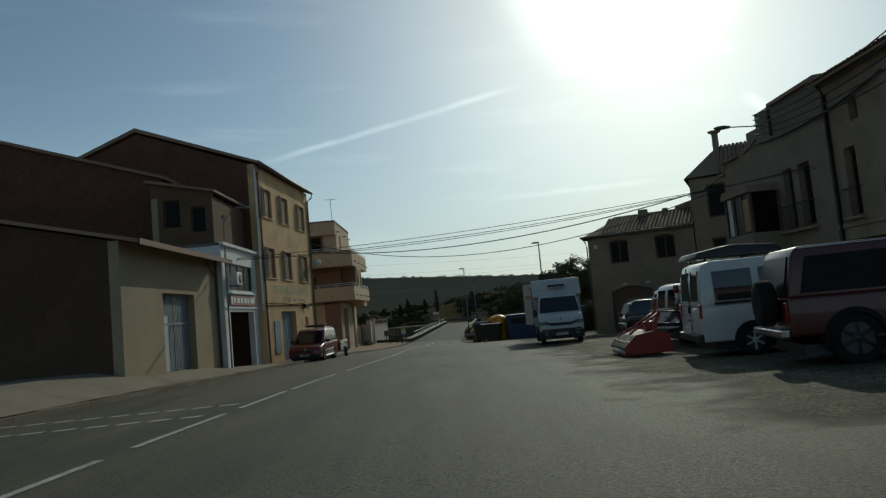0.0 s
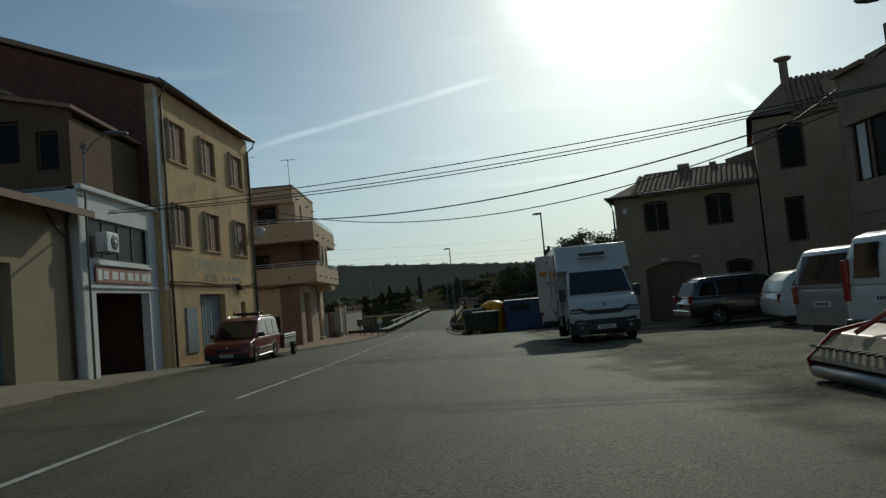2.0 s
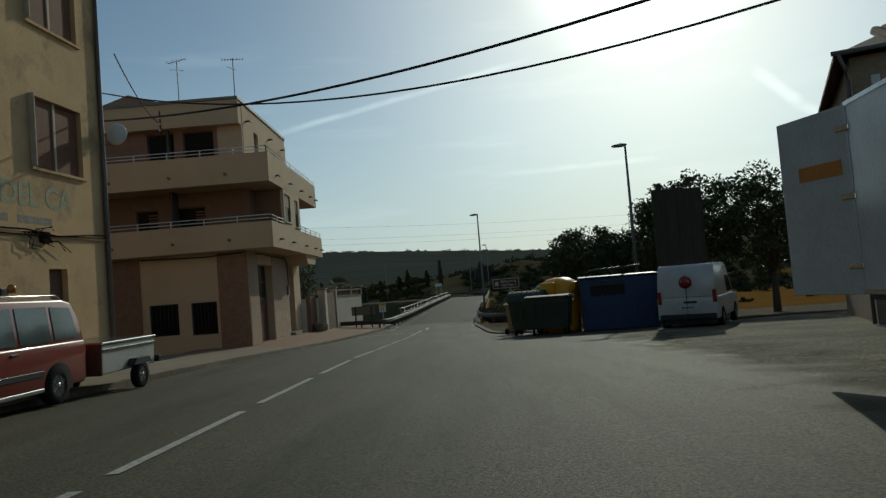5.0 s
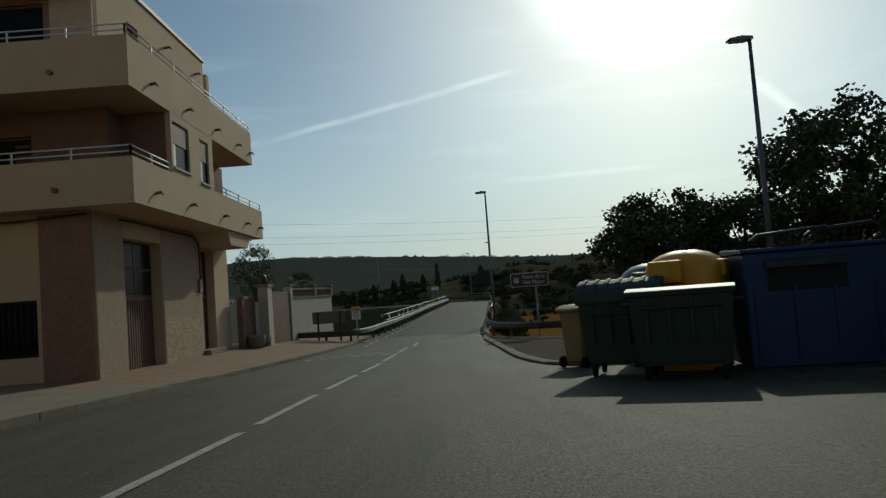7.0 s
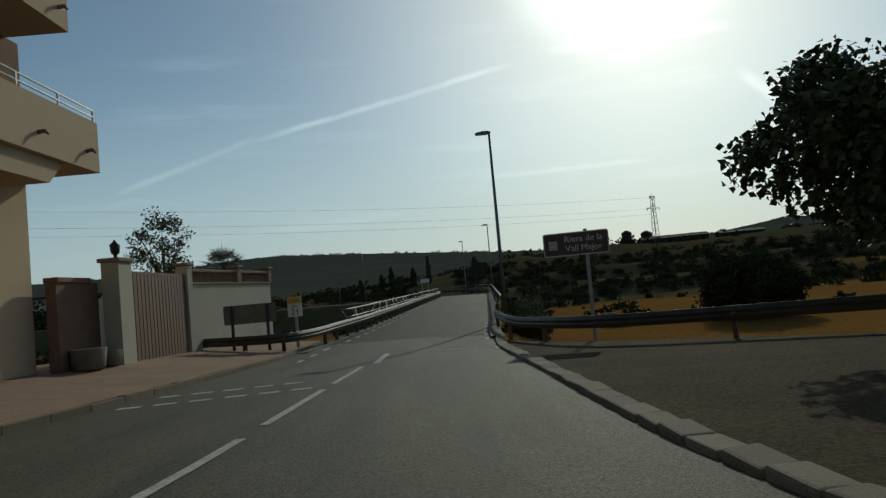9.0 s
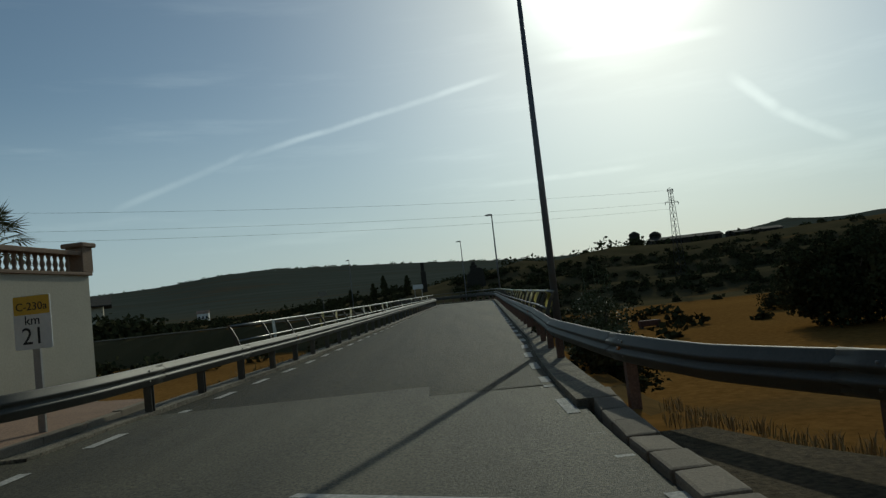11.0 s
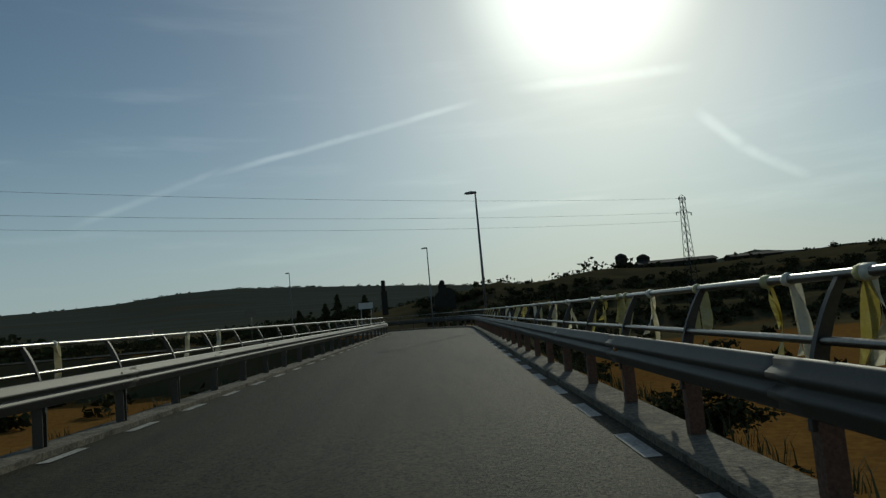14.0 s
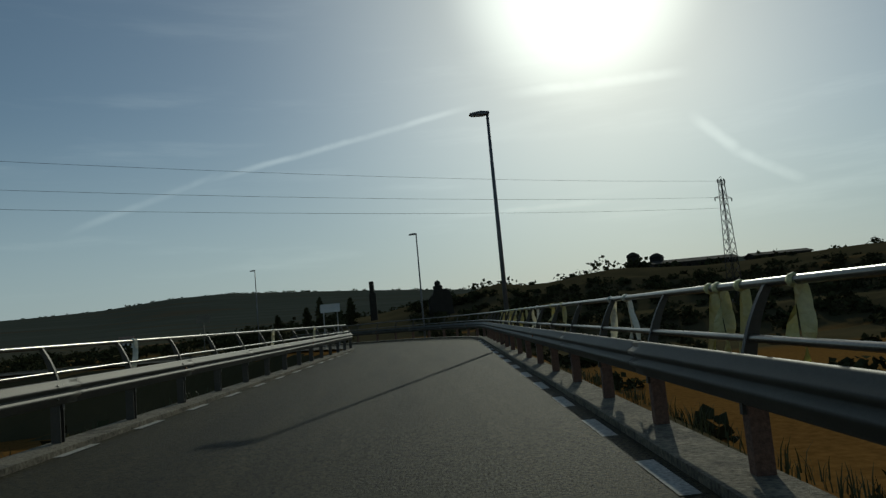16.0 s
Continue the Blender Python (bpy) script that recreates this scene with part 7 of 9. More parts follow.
lpart("box_nose", silhouette([(BX1 - 0.75, 2.12), (BX1 - 0.75, BZ1), (BX1 - 0.2, BZ1 - 0.01), (BX1 - 0.08, 2.8), (BX1 + 0.02, 2.55), (BX1 + 0.22, 2.36), (BX1 + 0.3, 2.22)], BW, BW - 0.02, 2.1, BZ1, 0.05), WHITE_PAINT, "sloping nose over the cab")
lpart("box_front", box(BX1 - 0.76, BX1 - 0.7, -BW / 2 + 0.03, BW / 2 - 0.03, BZ0, 2.2), WHITE_PAINT)
fridge = lpart("fridge_unit", silhouette([(BX1 - 0.45, 2.7), (BX1 - 0.35, 2.86), (BX1 + 0.02, 2.78), (BX1 + 0.22, 2.6), (BX1 - 0.05, 2.6)], 0.95, 0.85, 2.6, 2.9, 0.03), WHITE_PAINT, "cooling unit on the nose")
lpart("vent", box(BX1 + 0.02, BX1 + 0.2, -0.4, 0.4, 2.66, 2.76), BLACK, "", fridge)
for zz in (BZ0 + 0.02, BZ1 - 0.06):
    for s in (1, -1):
        lpart("edge_trim", box(BX0, BX1 - 0.72, s * BW / 2 - 0.012, s * BW / 2 + 0.012, zz, zz + 0.05), CHROME)
lpart("side_door", box(-3.75, -3.0, -BW / 2 - 0.02, -BW / 2, BZ0 + 0.05, BZ1 - 0.25, 0.008), WHITE_PAINT)
for xx in (-3.77, -2.98):
    lpart("door_seam", box(xx, xx + 0.02, -BW / 2 - 0.024, -BW / 2, BZ0 + 0.05, BZ1 - 0.25), BLACK)
ORANGE = material("orange_lettering", (0.6, 0.22, 0.03), 0.5)
lpart("logo_bar", box(-5.3, -3.1, -BW / 2 - 0.026, -BW / 2 - 0.02, 2.05, 2.3), ORANGE, "orange band of lettering")
lpart("logo_bar", box(-4.9, -4.0, -BW / 2 - 0.026, -BW / 2 - 0.02, 1.82, 1.88), DARK_METAL, "small grey line of lettering")
for i in range(4):
    lpart("logo_mark", tube([(-5.75 + 0.08 * i, -BW / 2 - 0.02, 1.3 + 0.28 * i), (-5.6, -BW / 2 - 0.02, 1.55 + 0.28 * i), (-5.72, -BW / 2 - 0.02, 1.7 + 0.25 * i)], 0.012, 5), DARK_METAL)
for xx in (-5.9, -4.9, -3.3):
    lpart("marker_light", box(xx, xx + 0.1, -BW / 2 - 0.02, -BW / 2, 0.92, 0.97), AMBER)
door = lpart("rear_door", box(-0.02, 0.05, -0.02, 1.06, BZ0, BZ1 - 0.04, 0.01), WHITE_PAINT, "open white rear door")
door.matrix_basis = pose(BX0, -BW / 2, 0, 0, 0, 113)
lpart("logo_bar", box(-0.03, -0.02, 0.1, 0.75, 2.2, 2.38), ORANGE, "", door)
lpart("logo_bar", box(0.05, 0.06, 0.1, 0.75, 2.2, 2.38), ORANGE, "", door)
for zz in (1.1, 1.9, 2.7):
    lpart("hinge", box(-0.04, 0.09, -0.06, 0.14, zz, zz + 0.07, 0.008), CHROME, "", door)
lpart("chassis", box(BX0 + 0.1, -0.6, -0.42, 0.42, 0.5, 0.82), BLACK)
lpart("side_guard", box(-4.4, -2.8, -BW / 2 + 0.08, -BW / 2 + 0.14, 0.42, 0.8), BLACK)
lpart("side_guard", box(-4.6, -2.6, BW / 2 - 0.14, BW / 2 - 0.08, 0.42, 0.8), BLACK)
lpart("box_underrun", box(BX0, BX1 - 0.7, -BW / 2 + 0.06, BW / 2 - 0.06, 0.74, BZ0), BLACK)
for ax in (-1.1, -4.4):
    for s in (1, -1):
        lpart("wheel_arch", upper_half(lathe([(0.44, s * 0.75), (0.44, s * 1.006), (0.25, s * 1.007)], 22, "y")), RUBBER).matrix_basis = pose(ax, 0, 0.36)
        wheel(lorry, ax, s * (0.84 if ax > -2 else 0.92), 0.36, 0.22 if ax > -2 else 0.34, 0.58, 6, DARK_METAL)

# the row of parked vehicles, tails to the street. x forward points to the old houses
jeep = car("off_road_car", (7.7, 11.75, gz(7.7, 11.7), 0, 0, -10), "dark red off-road car with a spare wheel", "car", DARK_RED, 4.3, 1.8, 1.95,
           [(-2.1, 0.5), (-2.1, 1.12), (0.75, 1.12), (2.0, 1.06), (2.1, 0.9), (2.1, 0.5)],
           [(-2.08, 1.1), (-1.95, 1.8), (-1.85, 1.93), (0.2, 1.95), (0.35, 1.9), (0.8, 1.1)], 1.1, 1.58,
           [[(0.62, 1.18), (0.28, 1.76), (-0.3, 1.78), (-0.3, 1.18)], [(-0.4, 1.18), (-0.4, 1.78), (-1.75, 1.76), (-1.9, 1.18)]], 1.35, -1.15, 0.42, glass_mat=WINDOW_GLASS, wheel_mat=DARK_METAL)
part("windscreen", cross_pane(0.78, 1.18, 0.36, 1.85, 1.5, 1.4), CAR_GLASS, jeep)
part("rear_window", cross_pane(-2.08, 1.2, -1.96, 1.78, 1.35, 1.3), WINDOW_GLASS, jeep)
sp = part("spare_wheel", lathe([(0.2, -0.12), (0.36, -0.12), (0.39, -0.06), (0.39, 0.08), (0.35, 0.12), (0.05, 0.12)], 22, "x"), RUBBER, jeep, "spare wheel on the tail door")
sp.matrix_basis = pose(-2.27, -0.2, 1.05)
part("rear_bumper", box(-2.25, -2.1, -0.85, 0.85, 0.48, 0.62, 0.03, 2), CHROME, jeep)
lamp_pair(jeep, "tail_light", -2.13, -2.1, 0.78, 0.07, 0.75, 1.05, TAIL_RED)
part("roof_gutter", tube([(-1.85, -0.8, 1.9), (0.2, -0.8, 1.92)], 0.015, 6), CHROME, jeep)
part("side_step", box(-0.9, 0.9, -0.98, -0.86, 0.42, 0.47, 0.01), BLACK, jeep)
for s in (1, -1):
    part("fender_flare", upper_half(lathe([(0.47, s * 0.86), (0.48, s * 0.95), (0.42, s * 0.955)], 22, "y")), RUBBER, jeep).matrix_basis = pose(-1.15, 0, 0.4)

van = car("white_van", (7.9, 15.55, gz(7.9, 15.5), 0, 0, -6), "white panel van with dark side windows", "van", WHITE_PAINT, 4.8, 1.95, 2.05,
          [(-2.4, 0.35), (-2.4, 0.95), (-2.38, 1.1), (0.95, 1.1), (2.2, 0.98), (2.4, 0.75), (2.4, 0.35)],
          [(-2.4, 1.08), (-2.36, 1.7), (-2.28, 1.98), (-2.1, 2.05), (0.3, 2.05), (0.55, 1.97), (1.35, 1.08)], 1.08, 1.66,
          [[(0.95, 1.18), (0.5, 1.82), (-0.1, 1.84), (-0.1, 1.18)], [(-0.35, 1.2), (-0.35, 1.84), (-1.15, 1.84), (-1.15, 1.2)], [(-1.3, 1.2), (-1.3, 1.84), (-2.1, 1.82), (-2.1, 1.2)]], 1.45, -1.4, 0.34,
          wheel_mat=WHITE_PAINT)
for s in (1, -1):
    part("rear_pane", cross_pane(-2.395, 1.22, -2.34, 1.86, 0.6, 0.55), CAR_GLASS, van).matrix_basis = pose(0, s * 0.42, 0)
part("door_seam", box(-2.415, -2.39, -0.012, 0.012, 0.45, 1.95), BLACK, van)
part("door_handle", box(-2.43, -2.4, 0.06, 0.12, 0.95, 1.12, 0.01), BLACK, van)
lamp_pair(van, "tail_light", -2.43, -2.38, 0.88, 0.07, 0.85, 1.15, TAIL_RED)
part("rear_bumper", box(-2.5, -2.36, -0.92, 0.92, 0.35, 0.52, 0.03, 2), BLACK, van)
plate(van, -2.425, 0.8, -1)
part("window_trim", box(-2.12, -0.33, -0.985, -0.955, 1.12, 1.18), BLACK, van)

van2 = car("white_small_van", (9.0, 21.75, gz(9, 21.7), 0, 0, 4), "white small van with tall red tail lights", "van", WHITE_PAINT, 4.4, 1.85, 1.85,
           [(-2.2, 0.35), (-2.2, 0.95), (-2.18, 1.05), (1.0, 1.05), (2.0, 0.92), (2.2, 0.7), (2.2, 0.35)],
           [(-2.2, 1.03), (-2.15, 1.5), (-2.05, 1.78), (-1.85, 1.85), (0.1, 1.85), (0.4, 1.78), (1.3, 1.03)], 1.03, 1.6,
           [[(0.95, 1.12), (0.42, 1.65), (-0.2, 1.67), (-0.2, 1.12)]], 1.35, -1.35, 0.32)
for s in (1, -1):
    part("rear_pane", cross_pane(-2.19, 1.15, -2.13, 1.68, 0.55, 0.5), CAR_GLASS, van2).matrix_basis = pose(0, s * 0.4, 0)
lamp_pair(van2, "tail_light", -2.23, -2.15, 0.86, 0.07, 0.8, 1.45, TAIL_RED)
part("side_moulding", box(-0.9, 0.9, -0.945, -0.915, 0.55, 0.68), BLACK, van2)
part("rear_bumper", box(-2.28, -2.15, -0.88, 0.88, 0.35, 0.52, 0.03, 2), BLACK, van2)
plate(van2, -2.22, 0.85, -1)

van3 = car("silver_small_van", (9.55, 24.6, gz(9.5, 24.6), 0, 0, 4), "silver small van with clear rear windows", "van", SILVER, 4.2, 1.8, 1.8,
           [(-2.1, 0.35), (-2.1, 0.95), (-2.08, 1.05), (0.9, 1.05), (1.9, 0.92), (2.1, 0.7), (2.1, 0.35)],
           [(-2.1, 1.03), (-2.02, 1.5), (-1.9, 1.75), (-1.7, 1.8), (0.1, 1.8), (0.4, 1.73), (1.2, 1.03)], 1.03, 1.5,
           [[(0.9, 1.1), (0.4, 1.62), (-0.2, 1.64), (-0.2, 1.1)], [(-0.3, 1.1), (-0.3, 1.64), (-1.1, 1.64), (-1.1, 1.1)], [(-1.2, 1.1), (-1.2, 1.63), (-1.75, 1.6), (-1.9, 1.1)]], 1.3, -1.3, 0.31)
part("rear_window", cross_pane(-2.1, 1.12, -1.97, 1.66, 1.4, 1.28), CAR_GLASS, van3)
lamp_pair(van3, "tail_light", -2.13, -2.05, 0.82, 0.07, 0.75, 1.1, TAIL_RED)
plate(van3, -2.115, 0.75, -1)
part("windscreen", cross_pane(1.2, 1.1, 0.45, 1.7, 1.45, 1.3), CAR_GLASS, van3)

hatch_car = car("white_hatchback", (12.2, 31.7, gz(12, 31.7), 0, 0, -8), "white rounded family car among parked vehicles", "car", WHITE_PAINT, 4.2, 1.8, 1.62,
                [(-2.05, 0.4), (-2.1, 0.8), (-2.0, 0.98), (0.9, 0.98), (1.7, 0.85), (2.05, 0.65), (2.1, 0.35), (-2.0, 0.3)],
                [(-2.02, 0.96), (-1.9, 1.3), (-1.6, 1.53), (-0.6, 1.62), (0.1, 1.58), (0.5, 1.42), (1.35, 0.96)], 0.96, 1.42,
                [[(1.0, 1.02), (0.4, 1.4), (-0.2, 1.5), (-0.2, 1.02)], [(-0.28, 1.02), (-0.28, 1.5), (-1.1, 1.5), (-1.2, 1.02)], [(-1.28, 1.03), (-1.2, 1.48), (-1.55, 1.4), (-1.75, 1.05)]], 1.32, -1.3, 0.32)
part("windscreen", cross_pane(1.3, 1.02, 0.5, 1.46, 1.5, 1.35), CAR_GLASS, hatch_car)
lamp_pair(hatch_car, "headlight", 1.85, 2.08, 0.7, 0.13, 0.62, 0.78, HEADLIGHT)
lamp_pair(hatch_car, "tail_light", -2.1, -2.0, 0.8, 0.08, 0.7, 0.95, TAIL_RED)
for s in (1, -1):
    part("side_mirror", box(0.7, 0.88, s * 0.98 - 0.09, s * 0.98 + 0.09, 1.0, 1.12, 0.03, 2), WHITE_PAINT, hatch_car)
    part("door_handle", box(-0.05, 0.12, s * 0.905 - 0.012, s * 0.905 + 0.012, 0.83, 0.86), CHROME, hatch_car)
part("fog_recess", box(2.0, 2.1, -0.75, -0.5, 0.38, 0.5, 0.02), BLACK, hatch_car)

estate = car("black_estate_car", (11.5, 36.4, gz(11.5, 36.4), 0, 0, -3), "black off-road estate car parked before the stone house", "car", BLACK_PAINT, 4.6, 1.88, 1.72,
             [(-2.3, 0.4), (-2.3, 0.85), (-2.2, 1.02), (1.0, 1.02), (2.0, 0.92), (2.25, 0.75), (2.3, 0.4)],
             [(-2.22, 1.0), (-2.05, 1.4), (-1.85, 1.66), (-1.6, 1.71), (0.1, 1.72), (0.45, 1.64), (1.3, 1.0)], 1.0, 1.5,
             [[(0.95, 1.06), (0.42, 1.52), (-0.3, 1.58), (-0.3, 1.06)], [(-0.38, 1.06), (-0.38, 1.58), (-1.3, 1.58), (-1.3, 1.06)], [(-1.38, 1.08), (-1.38, 1.57), (-1.8, 1.52), (-2.0, 1.1)]], 1.4, -1.35, 0.36)
part("rear_window", cross_pane(-2.2, 1.08, -1.98, 1.56, 1.5, 1.35), WINDOW_GLASS, estate)
lamp_pair(estate, "tail_light", -2.32, -2.2, 0.84, 0.08, 0.85, 1.12, TAIL_RED)
part("rear_bumper", box(-2.38, -2.25, -0.9, 0.9, 0.42, 0.62, 0.03, 2), CHROME, estate)
for s in (1, -1):
    part("roof_rail", tube([(0.2, s * 0.7, 1.7), (0.1, s * 0.7, 1.77), (-1.6, s * 0.7, 1.76), (-1.75, s * 0.7, 1.68)], 0.016, 6), CHROME, estate)

van6 = car("white_delivery_van", (8.74, 54.77, gz(8.8, 54.8), 0, 0, 60), "white van seen from behind beside the blue container", "van", WHITE_PAINT, 4.2, 1.86, 2.08,
           [(-2.1, 0.35), (-2.1, 0.95), (-2.08, 1.05), (0.9, 1.05), (1.9, 0.92), (2.1, 0.7), (2.1, 0.35)],
           [(-2.1, 1.03), (-2.06, 1.7), (-2.0, 2.0), (-1.86, 2.08), (0.1, 2.08), (0.4, 2.0), (1.2, 1.03)], 1.03, 1.7,
           [[(0.9, 1.1), (0.4, 1.62), (-0.2, 1.64), (-0.2, 1.1)]], 1.3, -1.3, 0.31)
part("rear_logo", lathe([(0.2, -2.12), (0.2, -2.13), (0.05, -2.135)], 16, "x"), TAIL_RED, van6, "round red sticker").matrix_basis = pose(0, 0.0, 1.52)
plate(van6, -2.12, 0.72, -1)
part("handle_bar", box(-2.13, -2.1, -0.3, 0.1, 0.85, 0.92), BLACK, van6)
part("door_seam", box(-2.112, -2.1, -0.01, 0.01, 0.45, 1.8), BLACK, van6)
lamp_pair(van6, "tail_light", -2.12, -2.05, 0.84, 0.06, 0.85, 1.25, TAIL_RED)
part("rear_bumper", box(-2.18, -2.05, -0.86, 0.86, 0.35, 0.52, 0.03, 2), BLACK, van6)

# tractor with a red flail mower behind it
TRACTOR_RED = glossy("tractor_red", (0.3, 0.03, 0.02), 0.4, 0.0, 0.3, dirt=0.25)
tractor = thing("tractor", (8.25, 18.9, gz(8, 19), 0, 0, -4), "dark tractor with cab and big ribbed rear wheels", "tractor", "parked vehicles")
for s in (1, -1):
    wheel(tractor, -0.9, s * 0.78, 0.82, 0.46, 0.55, 8, TRACTOR_RED)
    wheel(tractor, 1.45, s * 0.72, 0.52, 0.32, 0.55, 8, TRACTOR_RED)
    part("mudguard", prism([(-1.75, 1.2), (-1.6, 1.6), (-1.0, 1.78), (-0.35, 1.6), (-0.3, 1.5), (-1.0, 1.66), (-1.5, 1.5), (-1.68, 1.18)], "y", s * 0.5, s * 1.05), BLACK, tractor)
    part("tail_light", lathe([(0.12, -0.05), (0.13, 0.05), (0.02, 0.08)], 12, "x"), TAIL_RED, tractor).matrix_basis = pose(-1.72, s * 0.85, 1.62)
    for k in range(14):
        a = 2 * math.pi * k / 14
        lug = part("tread_lug", box(-0.05, 0.05, -0.2, 0.2, 0.8, 0.86), RUBBER, tractor)
        lug.matrix_basis = pose(-0.9, s * 0.78, 0.82, 0, math.degrees(a), 0) @ pose(0, 0, 0, 0, 0, s * 18)
part("hood", silhouette([(0.3, 0.8), (0.3, 1.5), (1.9, 1.4), (2.1, 1.2), (2.1, 0.75)], 0.7, 0.6, 0.8, 1.5, 0.05), TRACTOR_RED, tractor)
part("axle_housing", box(-1.1, 1.6, -0.3, 0.3, 0.5, 0.95, 0.05), BLACK, tractor)
part("cab_floor", box(-1.3, 0.35, -0.7, 0.7, 0.95, 1.15, 0.03), BLACK, tractor)
for x0, s in ((-1.35, 1), (-1.35, -1), (-0.35, 1), (-0.35, -1), (0.4, 1), (0.4, -1)):
    part("cab_post", tube([(x0, s * 0.72, 1.1), (x0 * 0.95, s * 0.68, 2.35)], 0.035, 6), BLACK, tractor)
for s in (1, -1):
    part("cab_window", box(-1.3, 0.36, s * 0.7 - 0.008, s * 0.7 + 0.008, 1.35, 2.3), glass("cab_glass", (0.75, 0.82, 0.8)), tractor)
part("cab_window", box(-1.33, -1.315, -0.66, 0.66, 1.35, 2.3), glass("cab_glass", (0.75, 0.82, 0.8)), tractor)
part("cab_roof", silhouette([(-1.6, 2.34), (-1.5, 2.5), (-0.6, 2.64), (0.5, 2.56), (0.65, 2.4), (0.55, 2.32)], 1.75, 1.5, 2.32, 2.64, 0.04), DARK_METAL, tractor, "dark curved cab roof")
part("seat", box(-0.9, -0.4, -0.25, 0.25, 1.15, 1.5, 0.05), BLACK, tractor)
part("seat_back", box(-0.95, -0.82, -0.25, 0.25, 1.5, 1.95, 0.05), BLACK, tractor)
part("steering_wheel", lathe([(0.18, 0.0), (0.2, 0.012), (0.18, 0.025), (0.16, 0.012)], 16), BLACK, tractor).matrix_basis = pose(0.0, 0, 1.6, 0, -35, 0)
for i in range(5):
    part("hose", tube([(-1.3, -0.3 + 0.15 * i, 1.1), (-1.7, -0.35 + 0.17 * i, 1.25 + 0.05 * i), (-2.1, -0.3 + 0.15 * i, 0.9), (-2.3, -0.25 + 0.1 * i, 0.75)], 0.02, 6), BLACK, tractor)
for s in (1, -1):
    part("lift_arm", tube([(-1.3, s * 0.35, 0.6), (-2.2, s * 0.45, 0.5)], 0.05, 8), BLACK, tractor)

mower = thing("flail_mower", pose(5.2, 18.85, gz(5, 19), 0, 0, -4) @ Matrix.Scale(0.84, 4), "red flail mower with a steel roller behind the tractor", "mower", "parked vehicles")
part("housing", prism([(-0.55, 0.18), (-0.6, 0.35), (-0.35, 0.62), (0.15, 0.72), (0.5, 0.6), (0.55, 0.2)], "y", -1.15, 1.15, 0.02), TRACTOR_RED, mower)
part("end_plate", prism([(-0.75, 0.06), (-0.8, 0.3), (-0.4, 0.66), (0.2, 0.76), (0.6, 0.62), (0.65, 0.1)], "y", -1.19, -1.15), TRACTOR_RED, mower)
part("end_plate", prism([(-0.75, 0.06), (-0.8, 0.3), (-0.4, 0.66), (0.2, 0.76), (0.6, 0.62), (0.65, 0.1)], "y", 1.15, 1.19), TRACTOR_RED, mower)
part("roller", lathe([(0.02, -1.14), (0.11, -1.13), (0.11, 1.13), (0.02, 1.14)], 18, "y"), material("worn_steel", (0.4, 0.39, 0.37), 0.35, 0.9, fine=30, fine_mix=0.2), mower, "shiny worn steel roller").matrix_basis = pose(-0.68, 0, 0.13)
part("flap", prism([(-0.78, 0.28), (-0.74, 0.34), (-0.4, 0.6), (-0.36, 0.56)], "y", -1.12, 1.12), material("dusty_flap", (0.33, 0.26, 0.17), 0.9), mower, "dusty ribbed rear flap")
for i in range(12):
    part("flap_bolt", box(-0.72, -0.42, -1.02 + i * 0.185, -0.98 + i * 0.185, 0.44, 0.47), BLACK, mower)
for s in (1, -1):
    part("headstock", prism([(0.2, 0.66), (0.35, 0.66), (0.62, 1.28), (0.5, 1.32)], "y", s * 0.3 - 0.04, s * 0.3 + 0.04), TRACTOR_RED, mower)
    part("brace", tube([(-0.45, s * 0.45, 0.66), (0.55, s * 0.32, 1.25)], 0.035, 8), TRACTOR_RED, mower)
part("gearbox", box(0.1, 0.5, -0.18, 0.18, 0.72, 1.0, 0.04, 2), TRACTOR_RED, mower)
part("drive_shaft", tube([(0.5, 0, 0.86), (1.6, 0, 0.8)], 0.06, 8), BLACK, mower)
part("top_link", tube([(0.55, 0, 1.28), (1.7, 0, 1.15)], 0.03, 8), BLACK, mower)

# ---- bins, signs and plants ----
BIN_GREEN = material("dark_green_plastic", (0.026, 0.04, 0.023), 0.55, color2=(0.034, 0.047, 0.028), scale=2.0, fine=30, fine_mix=0.15, bump=0.08, stain_amount=0.3,
                     stain=(0.05, 0.05, 0.04))
BIN_LID = material("grey_green_lid", (0.03, 0.04, 0.035), 0.65, color2=(0.05, 0.06, 0.055), scale=3.0, fine=40, fine_mix=0.2, bump=0.08, stain_amount=0.5,
                   stain=(0.11, 0.1, 0.09))
BIN_BEIGE = material("mustard_plastic", (0.33, 0.21, 0.08), 0.55, color2=(0.27, 0.17, 0.07), scale=2.0, fine=30, fine_mix=0.1, bump=0.06, stain_amount=0.4,
                     stain=(0.16, 0.11, 0.06))
BIN_YELLOW = material("yellow_fibreglass", (0.82, 0.36, 0.015), 0.45, color2=(0.74, 0.31, 0.015), scale=2.0, fine=30, fine_mix=0.06, bump=0.05, stain_amount=0.3,
                      stain=(0.45, 0.23, 0.04))
BIN_IGLOO = material("mid_green_fibreglass", (0.06, 0.16, 0.1), 0.45, color2=(0.05, 0.13, 0.085), scale=2.0, fine=30, fine_mix=0.08, bump=0.05, stain_amount=0.3)
BIN_BLUE = material("blue_painted_steel", (0.013, 0.035, 0.105), 0.5, color2=(0.02, 0.042, 0.1), scale=1.5, fine=25, fine_mix=0.12, bump=0.1, stain_amount=0.4,
                    stain=(0.05, 0.05, 0.07))
SIGN_BROWN = material("brown_sign_sheet", (0.11, 0.05, 0.035), 0.5, fine=20, fine_mix=0.06, bump=0.02)
SIGN_WHITE = material("white_sign_sheet", (0.72, 0.7, 0.64), 0.5, fine=20, fine_mix=0.06, bump=0.02)
